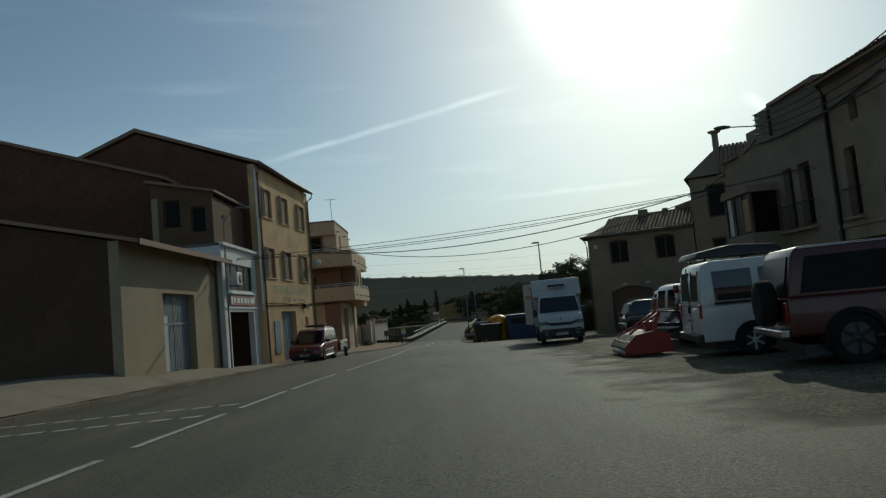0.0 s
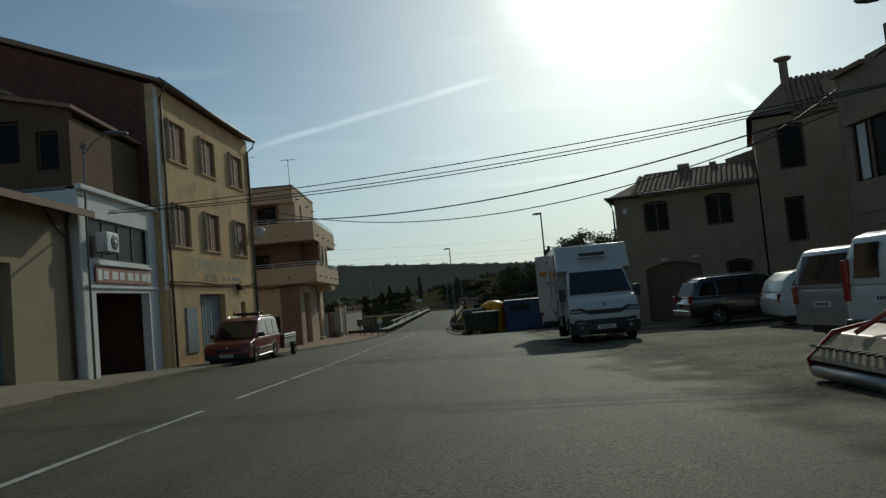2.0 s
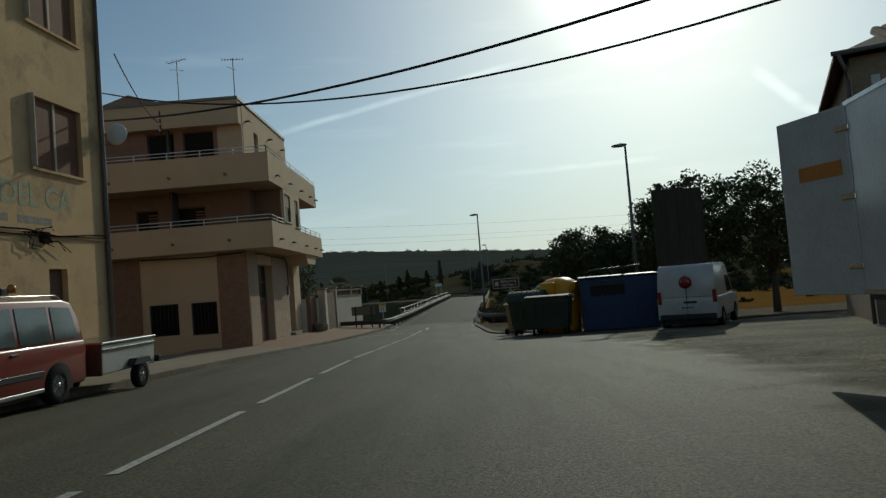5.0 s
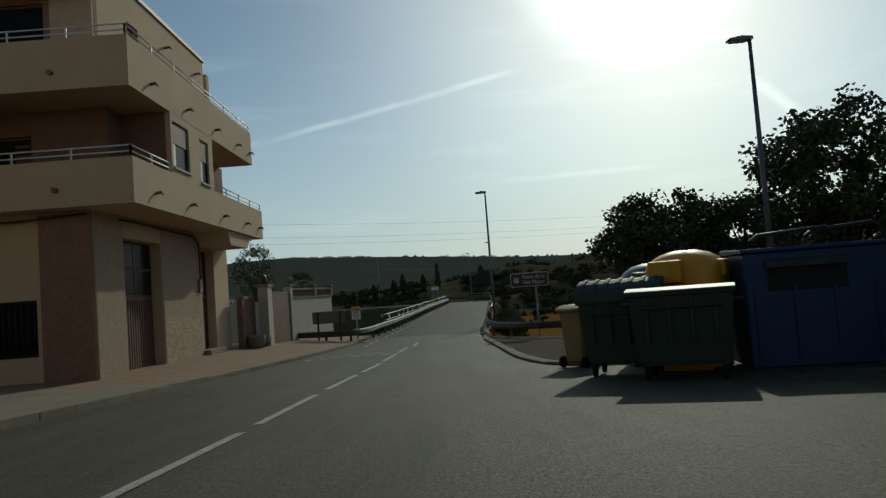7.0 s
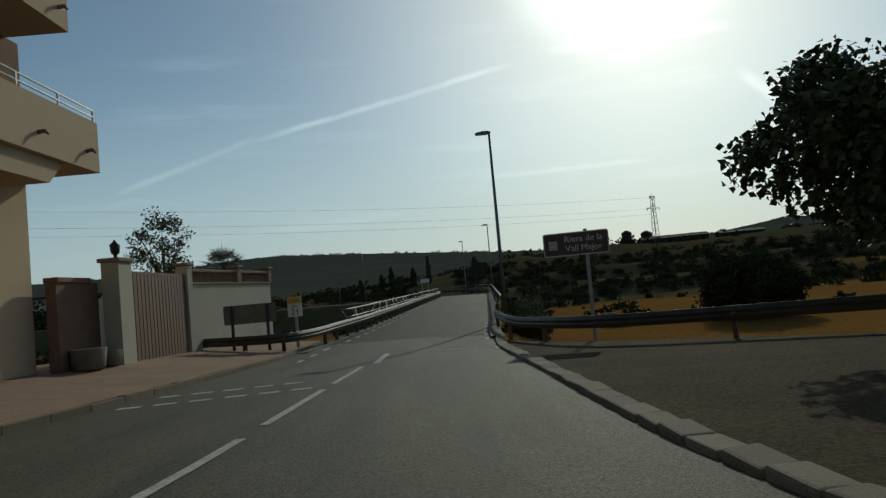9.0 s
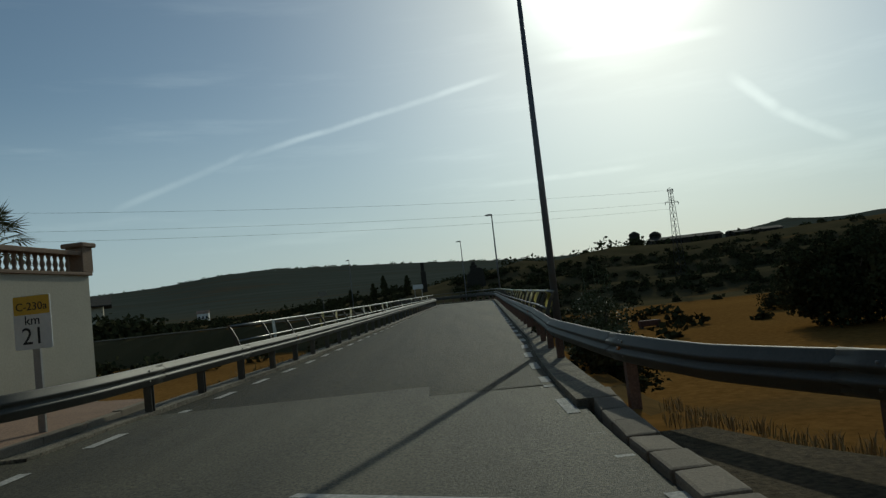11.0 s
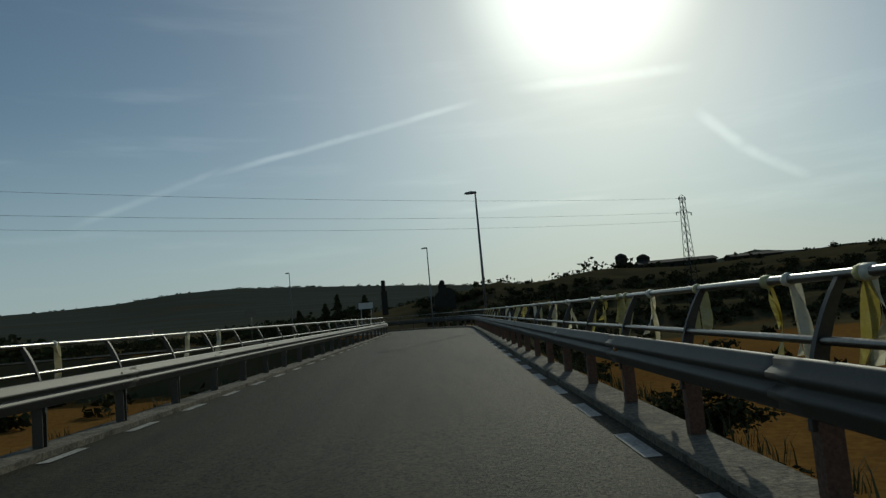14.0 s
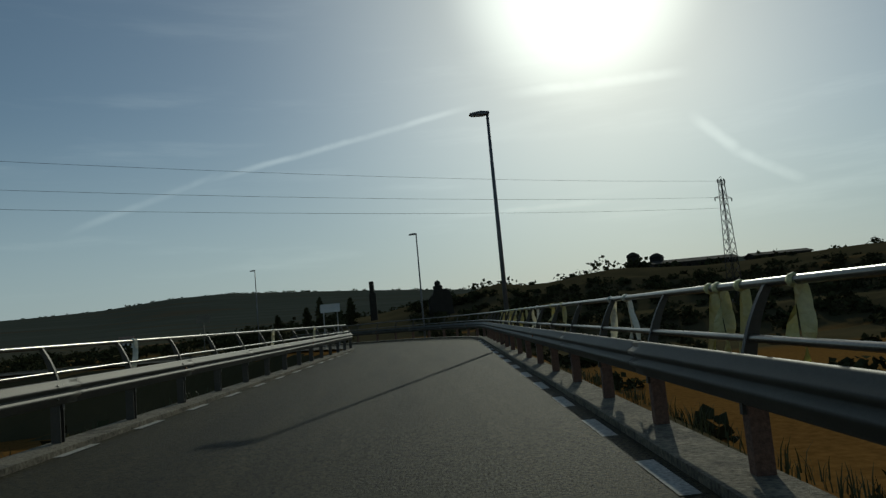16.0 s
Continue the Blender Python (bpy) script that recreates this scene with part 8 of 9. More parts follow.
SIGN_YELLOW = material("yellow_sign_sheet", (0.75, 0.45, 0.05), 0.5, fine=20, fine_mix=0.06, bump=0.02)
SIGN_BACK = material("dull_sign_back", (0.2, 0.18, 0.13), 0.6, 0.2, color2=(0.15, 0.13, 0.1), scale=2.0, fine=20, fine_mix=0.15, bump=0.05, stain_amount=0.4)
BOARD = material("dark_weathered_board", (0.085, 0.07, 0.052), 0.85, color2=(0.06, 0.05, 0.04), scale=2.0, fine=25, fine_mix=0.3, stain_amount=0.4, stretch=(6, 6, 0.6))
PALE_POST = material("pale_sign_post", (0.4, 0.38, 0.34), 0.55, 0.3, fine=25, fine_mix=0.1, bump=0.05, stain_amount=0.3)
LEAF = material("mulberry_leaf", (0.055, 0.075, 0.025), 0.55, color2=(0.09, 0.095, 0.035), scale=1.1, fine=9, fine_mix=0.35, bump=0.0, spec=0.3)
LEAF_DARK = material("scrub_leaf", (0.04, 0.045, 0.02), 0.95, color2=(0.07, 0.062, 0.03), scale=0.08, fine=0.6, fine_mix=0.4, bump=0.0, spec=0.0)
LEAF_OLIVE = material("olive_green_leaf", (0.07, 0.085, 0.035), 0.6, color2=(0.1, 0.1, 0.045), scale=0.8, fine=9, fine_mix=0.3, bump=0.0, spec=0.2)
DRY_GRASS = material("dry_grass", (0.3, 0.2, 0.08), 0.8, color2=(0.2, 0.14, 0.06), scale=1.5, fine=10, fine_mix=0.3, bump=0.0)
BARK = material("grey_bark", (0.1, 0.08, 0.06), 0.9, color2=(0.07, 0.055, 0.045), scale=3, fine=20, fine_mix=0.3, bump=0.8, bump_scale=30)


def bin_wheel(parent, x, y, r=0.1, w=0.05, name="wheel"):
    wheel = part(name, lathe([(r * 0.45, -w / 2 - 0.004), (r, -w / 2), (r, w / 2), (r * 0.45, w / 2 + 0.004)], 18, "x"), RUBBER, parent)
    wheel.location = (x, y, r)
    return wheel


def tapered(x0, x1, y0, y1, z0, z1, inset, bevel=0.03):
    """A tub that widens upwards."""
    bm = bm_new()
    v = add_box(bm, x0, x1, y0, y1, z0, z1)
    cx, cy = (x0 + x1) / 2, (y0 + y1) / 2
    for k in v[:4]:
        k.co.x += inset if k.co.x < cx else -inset
        k.co.y += inset if k.co.y < cy else -inset
    bmesh.ops.bevel(bm, geom=list(bm.edges), offset=bevel, segments=2, affect="EDGES")
    return bm


def wheelie_bin(m):
    b = thing("wheelie_bin", m, "mustard yellow plastic wheelie bin beside green containers", "waste bin", "bins by the road")
    part("body", tapered(-0.27, 0.27, -0.32, 0.32, 0.06, 0.98, 0.055), BIN_BEIGE, b)
    part("rim", box(-0.29, 0.29, -0.34, 0.34, 0.95, 1.0, 0.012), BIN_BEIGE, b)
    lid = bm_new()
    add_prism(lid, [(-0.35, 1.0), (0.36, 1.0), (0.36, 1.02), (0.2, 1.07), (-0.25, 1.07), (-0.37, 1.02)], "x", -0.3, 0.3)
    bmesh.ops.recalc_face_normals(lid, faces=lid.faces)
    lid_ob = part("lid", lid, BIN_BEIGE, b)
    part("hinge_bar", tube([(-0.26, 0.39, 0.99), (0.26, 0.39, 0.99)], 0.016, 8), BIN_BEIGE, lid_ob)
    part("axle", tube([(-0.27, 0.28, 0.1), (0.27, 0.28, 0.1)], 0.014, 8), DARK_METAL, b)
    for x in (-0.27, 0.27):
        bin_wheel(b, x, 0.28)
    for x in (-0.2, 0.2):
        part("rib", box(x - 0.012, x + 0.012, -0.345, -0.3, 0.5, 0.95, 0.005), BIN_BEIGE, b)
    return b


def wheeled_container(m, label, vault=0.3):
    b = thing("wheeled_container", m, label, "waste container", "bins by the road")
    part("body", tapered(-0.66, 0.66, -0.46, 0.46, 0.2, 1.14, 0.09, 0.04), BIN_GREEN, b)
    part("rim", box(-0.69, 0.69, -0.49, 0.49, 1.1, 1.17, 0.015), BIN_GREEN, b)
    # the lid is a low barrel vault with stiffening ribs
    arc = [(-0.52, 1.15)] + [(0.52 * math.cos(a), 1.16 + vault * math.sin(a)) for a in [math.pi - math.pi * i / 10 for i in range(11)]] + [(0.52, 1.15)]
    lid = part("lid", prism(arc, "x", -0.68, 0.68), BIN_LID if vault > 0.2 else BIN_GREEN, b, "curved grey green lid with raised ribs")
    for i in range(7 if vault > 0.2 else 0):
        x = -0.57 + 0.19 * i
        rib = [(0.535 * math.cos(a), 1.16 + (vault + 0.018) * math.sin(a)) for a in [math.pi - math.pi * k / 10 for k in range(11)]]
        part("rib", prism(rib, "x", x - 0.03, x + 0.03), BIN_LID, lid)
    for x in (-0.78, 0.78):
        s = 1 if x > 0 else -1
        part("trunnion", tube([(0.6 * s, 0, 1.0), (x, 0, 1.0)], 0.025, 10), DARK_METAL, b)
    part("handle_bar", tube([(-0.5, -0.46, 0.95), (-0.5, -0.53, 0.95), (0.5, -0.53, 0.95), (0.5, -0.46, 0.95)], 0.015, 8), DARK_METAL, b)
    for i in range(4):
        x = -0.42 + 0.28 * i
        part("panel_rib", box(x - 0.02, x + 0.02, -0.475, -0.4, 0.5, 1.1, 0.006), BIN_GREEN, b)
    for x in (-0.48, 0.48):
        for y in (-0.3, 0.3):
            bin_wheel(b, x, y, 0.1, 0.05, "caster_wheel")
            part("caster_fork", box(x - 0.04, x + 0.04, y - 0.03, y + 0.03, 0.12, 0.24, 0.006), DARK_METAL, b)
    return b


def dome_container(m, mat, label, w=1.15, h=1.55, slot=True):
    """A recycling igloo: a square body with rounded corners that closes in a shallow dome."""
    b = thing("recycling_container", m, label, "recycling container", "bins by the road")
    bm = bm_new()
    rings = []
    n = 28
    for k, (s, z) in enumerate([(0.92, 0.04), (0.96, 0.2), (1.0, 0.9), (1.0, h - 0.34), (0.97, h - 0.24), (0.86, h - 0.14), (0.62, h - 0.05), (0.3, h)]):
        ring = []
        for i in range(n):
            a = 2 * math.pi * i / n
            c, q = math.cos(a), math.sin(a)
            e = 0.42 + 0.5 * smooth(h - 0.4, h, z)
            ring.append(bm.verts.new((w / 2 * s * math.copysign(abs(c) ** e, c), w / 2 * s * math.copysign(abs(q) ** e, q), z)))
        rings.append(ring)
    for p, q in zip(rings, rings[1:]):
        for i in range(n):
            bm.faces.new((p[i], p[(i + 1) % n], q[(i + 1) % n], q[i])).smooth = True
    bm.faces.new(rings[0][::-1])
    bm.faces.new(rings[-1])
    part("shell", bm, mat, b)
    part("base", box(-w * 0.44, w * 0.44, -w * 0.44, w * 0.44, 0.0, 0.1, 0.02), DARK_METAL, b)
    if slot:
        hood = part("slot_hood", box(-0.46, 0.1, -w / 2 - 0.16, -w / 2 + 0.12, h - 0.55, h - 0.17, 0.03, 2), mat, b)
        # On the yellow shell, a brighter yellow paints sunlight coming through.
        part("slot", box(-0.36, -0.08, -w / 2 - 0.167, -w / 2 + 0.02, h - 0.45, h - 0.25, 0.01), SIGN_YELLOW if mat is BIN_YELLOW else BLACK, hood)
        part("side_hood", box(w / 2 - 0.1, w / 2 + 0.06, -0.22, 0.22, h - 0.48, h - 0.2, 0.03, 2), mat, b)
    eye = part("lifting_eye", tube([(-0.06, 0, h - 0.02), (-0.06, 0, h + 0.08), (-0.03, 0, h + 0.13), (0.03, 0, h + 0.13), (0.06, 0, h + 0.08), (0.06, 0, h - 0.02)], 0.012, 6),
               DARK_METAL, b)
    return b


def paper_container(m):
    b = thing("paper_container", m, "large dark blue steel container with bent tubes on its lid", "waste container", "bins by the road")
    part("body", box(-1.45, 1.45, -0.6, 0.75, 0.03, 1.72, 0.03), BIN_BLUE, b)
    part("skid", box(-1.35, -1.15, -0.5, 0.65, 0.0, 0.14, 0.01), DARK_METAL, b)
    part("skid", box(1.15, 1.35, -0.5, 0.65, 0.0, 0.14, 0.01), DARK_METAL, b)
    part("lid", prism([(-0.66, 1.72), (0.8, 1.72), (0.8, 1.8), (-0.66, 1.77)], "x", -1.5, 1.5, 0.008), BIN_BLUE, b)
    part("slot", box(-1.08, 0.22, -0.612, -0.55, 1.14, 1.52, 0.008), material("dark_brown_rubber", (0.022, 0.016, 0.012), 0.8, fine=20, fine_mix=0.2), b, "dark brown rubber flap over the slot")
    flap = part("slot_flap", prism([(-0.7, 1.56), (-0.61, 1.6), (-0.61, 1.5), (-0.7, 1.48)], "x", -1.1, 0.26), BIN_LID, b)
    for i in range(5):
        x = -1.3 + 0.65 * i
        part("stiffener", box(x - 0.03, x + 0.03, -0.63, -0.58, 0.15, 1.2, 0.008), BIN_BLUE, b)
    for x0, x1, lift in ((-1.18, 0.3, 0.2), (-0.25, 1.08, 0.22)):
        part("top_tube", tube([(x0, -0.1, 1.79), (x0 + 0.02, -0.1, 1.79 + lift * 0.6), (x0 + 0.14, -0.1, 1.79 + lift * 0.95), (x1 - 0.18, -0.12, 1.84 + lift),
                               (x1 - 0.05, -0.12, 1.79 + lift * 0.8), (x1, -0.12, 1.79)], 0.024, 8), DARK_METAL, b)
    return b


BZ = gz(3.5, 56)
wheelie_bin(pose(2.93, 59.7, gz(2.8, 59.7), 0, 0, 126) @ Matrix.Diagonal((1.15, 1.1, 1.2, 1)))
wheeled_container(pose(3.76, 55.85, gz(3.6, 55.9), 0, 0, -21) @ Matrix.Diagonal((1.16, 1, 1.17, 1)), "dark green wheeled waste container with a closed flat lid", 0.05)
wheeled_container(pose(3.2, 57.16, gz(3.1, 57.3), 0, 0, -27) @ Matrix.Diagonal((1.05, 1, 1.13, 1)), "dark green wheeled waste container with a ribbed lid")
dome_container((4.42, 57.4, gz(4.6, 57.4), 0, 0, -32), BIN_YELLOW, "bright yellow dome recycling container", 1.28, 2.08)
dome_container((4.3, 59.05, gz(4.3, 59.0), 0, 0, -10), BIN_IGLOO, "green dome recycling container behind the bins", 1.25, 2.0)
paper_container(pose(6.47, 56.82, gz(6.2, 57), 0, 0, -9) @ Matrix.Diagonal((0.94, 1, 1.12, 1)))

board = thing("notice_board", (8.86, 56.48, gz(8.8, 56.5), 0, 0, 10), "tall dark weathered board standing on two posts", "notice board")
part("panel", box(-0.98, 0.98, -0.03, 0.03, 1.95, 4.98, 0.01), BOARD, board)
for x in (-0.62, 0.62):
    part("post", box(x - 0.075, x + 0.075, 0.032, 0.16, 0, 5.22 if x < 0 else 4.9, 0.01), BOARD, board)
for z in (2.1, 3.4, 4.75):
    part("cross_rail", box(-0.96, 0.96, 0.032, 0.07, z - 0.05, z + 0.05, 0.008), BOARD, board)
for k in range(5):
    part("batten", box(-0.97 + 0.485 * k - 0.01 * (k > 0), -0.95 + 0.485 * k - 0.01 * (k > 0), -0.042, -0.028, 1.96, 4.97, 0.003), BOARD, board)


def rounded_plate(w, h, r, t, n=5):
    pts = []
    for cx, cz, a0 in ((w / 2 - r, h / 2 - r, 0), (-w / 2 + r, h / 2 - r, 90), (-w / 2 + r, -h / 2 + r, 180), (w / 2 - r, -h / 2 + r, 270)):
        for k in range(n + 1):
            a = radians(a0 + 90 * k / n)
            pts.append((cx + r * math.cos(a), cz + r * math.sin(a)))
    return prism(pts, "y", -t, 0)


def put_letters(text, size, x, z, y, mat, parent, name="lettering"):
    ob = part(name, letters(text, size, 0.002), mat, parent)
    ob.matrix_local = Matrix.Translation((x, y, z)) @ Matrix.Rotation(radians(90), 4, "X")
    return ob


river = thing("river_sign", (4.1, 77.78, -2.75, 0, 0, -12), "brown river name sign with white border on a pale post", "road sign")
SZ = 2.76
plate = part("plate", rounded_plate(1.76, 0.64, 0.07, 0.025), SIGN_WHITE, river)
plate.location = (0, 0, SZ)
face = part("face", rounded_plate(1.7, 0.58, 0.05, 0.003), SIGN_BROWN, plate, "brown sign face inside a white border")
face.location = (0, -0.0255, 0)
put_letters("Riera de la", 0.24, 0.2, 0.125, -0.031, SIGN_WHITE, plate)
put_letters("Vall Major", 0.24, 0.2, -0.125, -0.031, SIGN_WHITE, plate)
icon = part("wave_symbol", box(-0.73, -0.5, -0.031, -0.029, -0.13, 0.1), SIGN_WHITE, plate, "white square symbol with waves")
for k in range(3):
    zz = 0.045 - 0.06 * k
    part("wave", tube([(-0.715 + 0.2 * i / 12, -0.032, zz + 0.012 * math.sin(i * 1.05)) for i in range(13)], 0.008, 5), SIGN_BROWN, icon)
part("post", box(0.22, 0.32, 0.01, 0.07, -0.3, 3.14, 0.008), PALE_POST, river)
part("clamp", box(0.15, 0.39, 0.002, 0.08, SZ + 0.16, SZ + 0.2, 0.004), GALV, river)
part("clamp", box(0.15, 0.39, 0.002, 0.08, SZ - 0.2, SZ - 0.16, 0.004), GALV, river)

km = thing("kilometre_sign", (-4.77, 83.44, gz(-4.77, 83.4), 0, 0, -4), "white and yellow kilometre sign on a steel post", "road sign")
KZ = -0.71 - gz(-4.77, 83.4) - 0.35
kp = part("plate", rounded_plate(0.5, 0.7, 0.03, 0.02), SIGN_WHITE, km)
kp.location = (0, 0, KZ)
top_strip = part("yellow_strip", rounded_plate(0.48, 0.24, 0.02, 0.003), SIGN_YELLOW, kp, "yellow strip with the road's code")
top_strip.location = (0, -0.0205, 0.22)
put_letters("C-230a", 0.145, 0, 0.2, -0.026, BLACK, kp)
put_letters("km", 0.17, 0, 0.02, -0.023, BLACK, kp)
put_letters("21", 0.31, 0, -0.19, -0.023, BLACK, kp)
part("post", box(-0.04, 0.06, 0.005, 0.05, -0.1, KZ + 0.3, 0.006), PALE_POST, km)

sb = thing("road_sign", (-6.1, 82.5, gz(-6.2, 82.5), 0, 0, 4), "large road sign seen from its dull brown back", "road sign")
SBZ = -1.16 - gz(-6.2, 82.5)
pl = part("plate", rounded_plate(1.72, 0.64, 0.05, 0.02), SIGN_BACK, sb)
pl.location = (0, 0, SBZ)
for x in (-0.58, 0.58):
    part("post", box(x - 0.05, x + 0.05, -0.075, -0.022, -0.2, SBZ + 0.3, 0.006), DARK_METAL, sb)
for z in (-0.2, 0.2):
    part("stiffener", box(-0.84, 0.84, -0.034, -0.021, SBZ + z - 0.02, SBZ + z + 0.02, 0.003), SIGN_BACK, sb)

ws = thing("road_sign", (-1.45, 164.1, -2.0), "small white road sign at the bend", "road sign")
p2 = part("plate", rounded_plate(1.3, 0.55, 0.04, 0.02), SIGN_WHITE, ws)
p2.location = (0, 0, 2.35)
for x in (-0.45, 0.45):
    part("post", box(x - 0.04, x + 0.04, 0.003, 0.05, -1.0, 2.55, 0.006), PALE_POST, ws)
gs = thing("road_sign", (-19.0, 198.9, terrain(-19, 198.9)), "small grey sign on a tall thin pole", "road sign")
part("pole", tube([(0, 0, -0.3), (0, 0, 2.9 + 1.86 + 2.4)], 0.06, 8), GALV, gs)
p3 = part("plate", rounded_plate(1.5, 0.9, 0.05, 0.03), SIGN_BACK, gs)
p3.location = (0, -0.07, 1.6 - terrain(-19, 198.9))


# ---- foliage ----
def leaf_mesh(name, mat, clumps, size, seed, hang=0.35, aspect=1.5):
    """Many small bent leaves in clumps; a clump is (x, y, z, rx, ry, rz, count)."""
    rng = np.random.default_rng(seed)
    pos = []
    for x, y, z, rx, ry, rz, count in clumps:
        v = rng.normal(size=(count, 3))
        v /= np.linalg.norm(v, axis=1)[:, None]
        v *= (rng.random(count) ** 0.38)[:, None]
        pos.append(np.array((x, y, z)) + v * np.array((rx, ry, rz)))
    p = np.concatenate(pos)
    n = len(p)
    a = rng.random(n) * 2 * np.pi
    tilt = rng.normal(-hang, 0.55, n)
    d = np.stack([np.cos(a) * np.cos(tilt), np.sin(a) * np.cos(tilt), np.sin(tilt)], 1)
    r = rng.normal(size=(n, 3))
    s = np.cross(d, r)
    s /= np.linalg.norm(s, axis=1)[:, None] + 1e-9
    nn = np.cross(s, d)
    L = (size * rng.uniform(0.6, 1.35, n))[:, None]
    W = L / aspect / 2
    v = np.stack([p, p + d * L * 0.4 + s * W + nn * W * 0.35, p + d * L, p + d * L * 0.4 - s * W + nn * W * 0.35], 1).reshape(-1, 3)
    k = np.arange(n) * 4
    f = np.concatenate([np.stack([k, k + 1, k + 2], 1), np.stack([k, k + 2, k + 3], 1)])
    me = bpy.data.meshes.new(name)
    me.vertices.add(len(v))
    me.vertices.foreach_set("co", v.ravel())
    me.loops.add(len(f) * 3)
    me.loops.foreach_set("vertex_index", f.ravel().astype(np.int32))
    me.polygons.add(len(f))
    me.polygons.foreach_set("loop_start", (np.arange(len(f)) * 3).astype(np.int32))
    me.update()
    me.validate()
    me.materials.append(mat)
    return me


def crown_clumps(rng, cx, cy, cz, rx, ry, rz, count, r0, leaves):
    """Clumps set through an egg-shaped crown, most of them near its skin."""
    out = []
    for _ in range(count):
        while True:
            v = Vector((rng.uniform(-1, 1), rng.uniform(-1, 1), rng.uniform(-1, 1)))
            if 0.05 < v.length < 1:
                break
        v = v.normalized() * (0.35 + 0.65 * rng.random() ** 0.6)
        r = r0 * rng.uniform(0.6, 1.3)
        out.append((cx + v.x * rx, cy + v.y * ry, cz + v.z * rz, r, r, r * 0.8, leaves))
    return out


def broad_tree(x, y, z, trunk_h, crown, seed, label, leaf=0.17, mat=None, clump_n=110, leaves=95, trunk_r=0.16, name="tree", r0=0.5):
    """crown: (dx, dy, height of the middle, rx, ry, rz) from the foot."""
    rng = random.Random(seed)
    t = thing(name, (x, y, z), label, "tree", "trees")
    dx, dy, ch, rx, ry, rz = crown
    bm = bm_new()
    add_tube(bm, [(0, 0, -0.3), (0.02, 0, trunk_h * 0.5), (0.06, 0.03, trunk_h), (dx * 0.5, dy * 0.5, ch)], [trunk_r * 1.25, trunk_r, trunk_r * 0.85, trunk_r * 0.4], 9)
    part("trunk", bm, BARK, t)
    for i in range(7):
        a = 2 * math.pi * i / 7 + rng.uniform(-0.3, 0.3)
        e = (dx + rx * 0.75 * math.cos(a), dy + ry * 0.75 * math.sin(a), ch + rz * rng.uniform(-0.2, 0.7))
        mid = (e[0] * 0.45, e[1] * 0.45, trunk_h + (e[2] - trunk_h) * 0.6)
        part("limb", tube([(0.05, 0.02, trunk_h * 0.85), mid, e], [trunk_r * 0.5, trunk_r * 0.33, trunk_r * 0.1], 6), BARK, t)
    part("crown", leaf_mesh("crown", mat or LEAF, crown_clumps(rng, dx, dy, ch, rx, ry, rz, clump_n, r0, leaves), leaf, seed), mat or LEAF, t)
    return t


broad_tree(12.5, 66.2, terrain(11.8, 66.2), 2.2, (0, 0, 4.75, 2.8, 2.6, 2.35), 3, "broad-leaved shade tree with a dense dark crown", clump_n=170)
broad_tree(8.1, 70.5, terrain(8.1, 70.5), 1.9, (0, 0, 3.55, 2.25, 2.2, 1.75), 5, "low broad-leaved shade tree with a dense dark crown", clump_n=130)
broad_tree(11.6, 71.5, terrain(11.6, 71.5), 1.9, (0, 0, 3.6, 2.5, 2.2, 1.7), 6, "low broad-leaved shade tree with a dense dark crown", clump_n=110)
broad_tree(15.6, 64.0, terrain(15.6, 64), 2.2, (0, 0, 4.6, 2.6, 2.4, 2.4), 8, "broad-leaved shade tree with a dense dark crown", clump_n=120)
broad_tree(-12.2, 91.2, -3.2, 3.2, (0, 0, 5.2, 1.5, 1.6, 2.0), 11, "thin garden tree behind the garden wall", leaf=0.13, clump_n=60, leaves=60, trunk_r=0.1, r0=0.42)
broad_tree(26.5, 118.0, terrain(26.5, 118), 0.9, (0, 0, 2.6, 4.3, 4.0, 2.7), 14, "large dark round tree in the field", leaf=0.3, mat=LEAF_DARK, clump_n=220, leaves=60, trunk_r=0.2, r0=0.9)


def shrub(x, y, z, rx, ry, h, seed, label, leaf=0.1, mat=None, clump_n=26, leaves=70, r0=0.3):
    rng = random.Random(seed)
    s = thing("shrub", (x, y, z), label, "shrub", "shrubs")
    for i in range(5):
        a = 2 * math.pi * i / 5 + seed
        part("stem", tube([(0, 0, -0.2), (rx * 0.3 * math.cos(a), ry * 0.3 * math.sin(a), h * 0.4), (rx * 0.6 * math.cos(a), ry * 0.6 * math.sin(a), h * 0.8)],
                          [0.025, 0.018, 0.006], 5), BARK, s)
    part("leaves", leaf_mesh("leaves", mat or LEAF_OLIVE, crown_clumps(rng, 0, 0, h * 0.52, rx, ry, h * 0.5, clump_n, r0, leaves), leaf, seed), mat or LEAF_OLIVE, s)
    return s


shrub(4.45, 91.5, terrain(4.45, 91.5), 0.75, 1.1, (terrain(4.45, 91.5) * -1 - 1.15) * 0.8, 21, "leafy green shrub growing behind the guard rail", leaf=0.075, clump_n=60)
shrub(4.75, 93.6, terrain(4.75, 93.6), 0.7, 0.9, 1.7, 22, "leafy green shrub growing behind the guard rail", leaf=0.075, clump_n=40)
shrub(3.55, 87.6, terrain(3.55, 87.6), 0.5, 1.2, 0.8, 23, "low green shrub beside the bridge ledge", clump_n=34, r0=0.22)
shrub(31.5, 137.5, terrain(31.5, 137.5), 2.4, 1.6, 1.9, 24, "dark shrub at the field's edge", leaf=0.2, mat=LEAF_DARK, clump_n=36, r0=0.6)

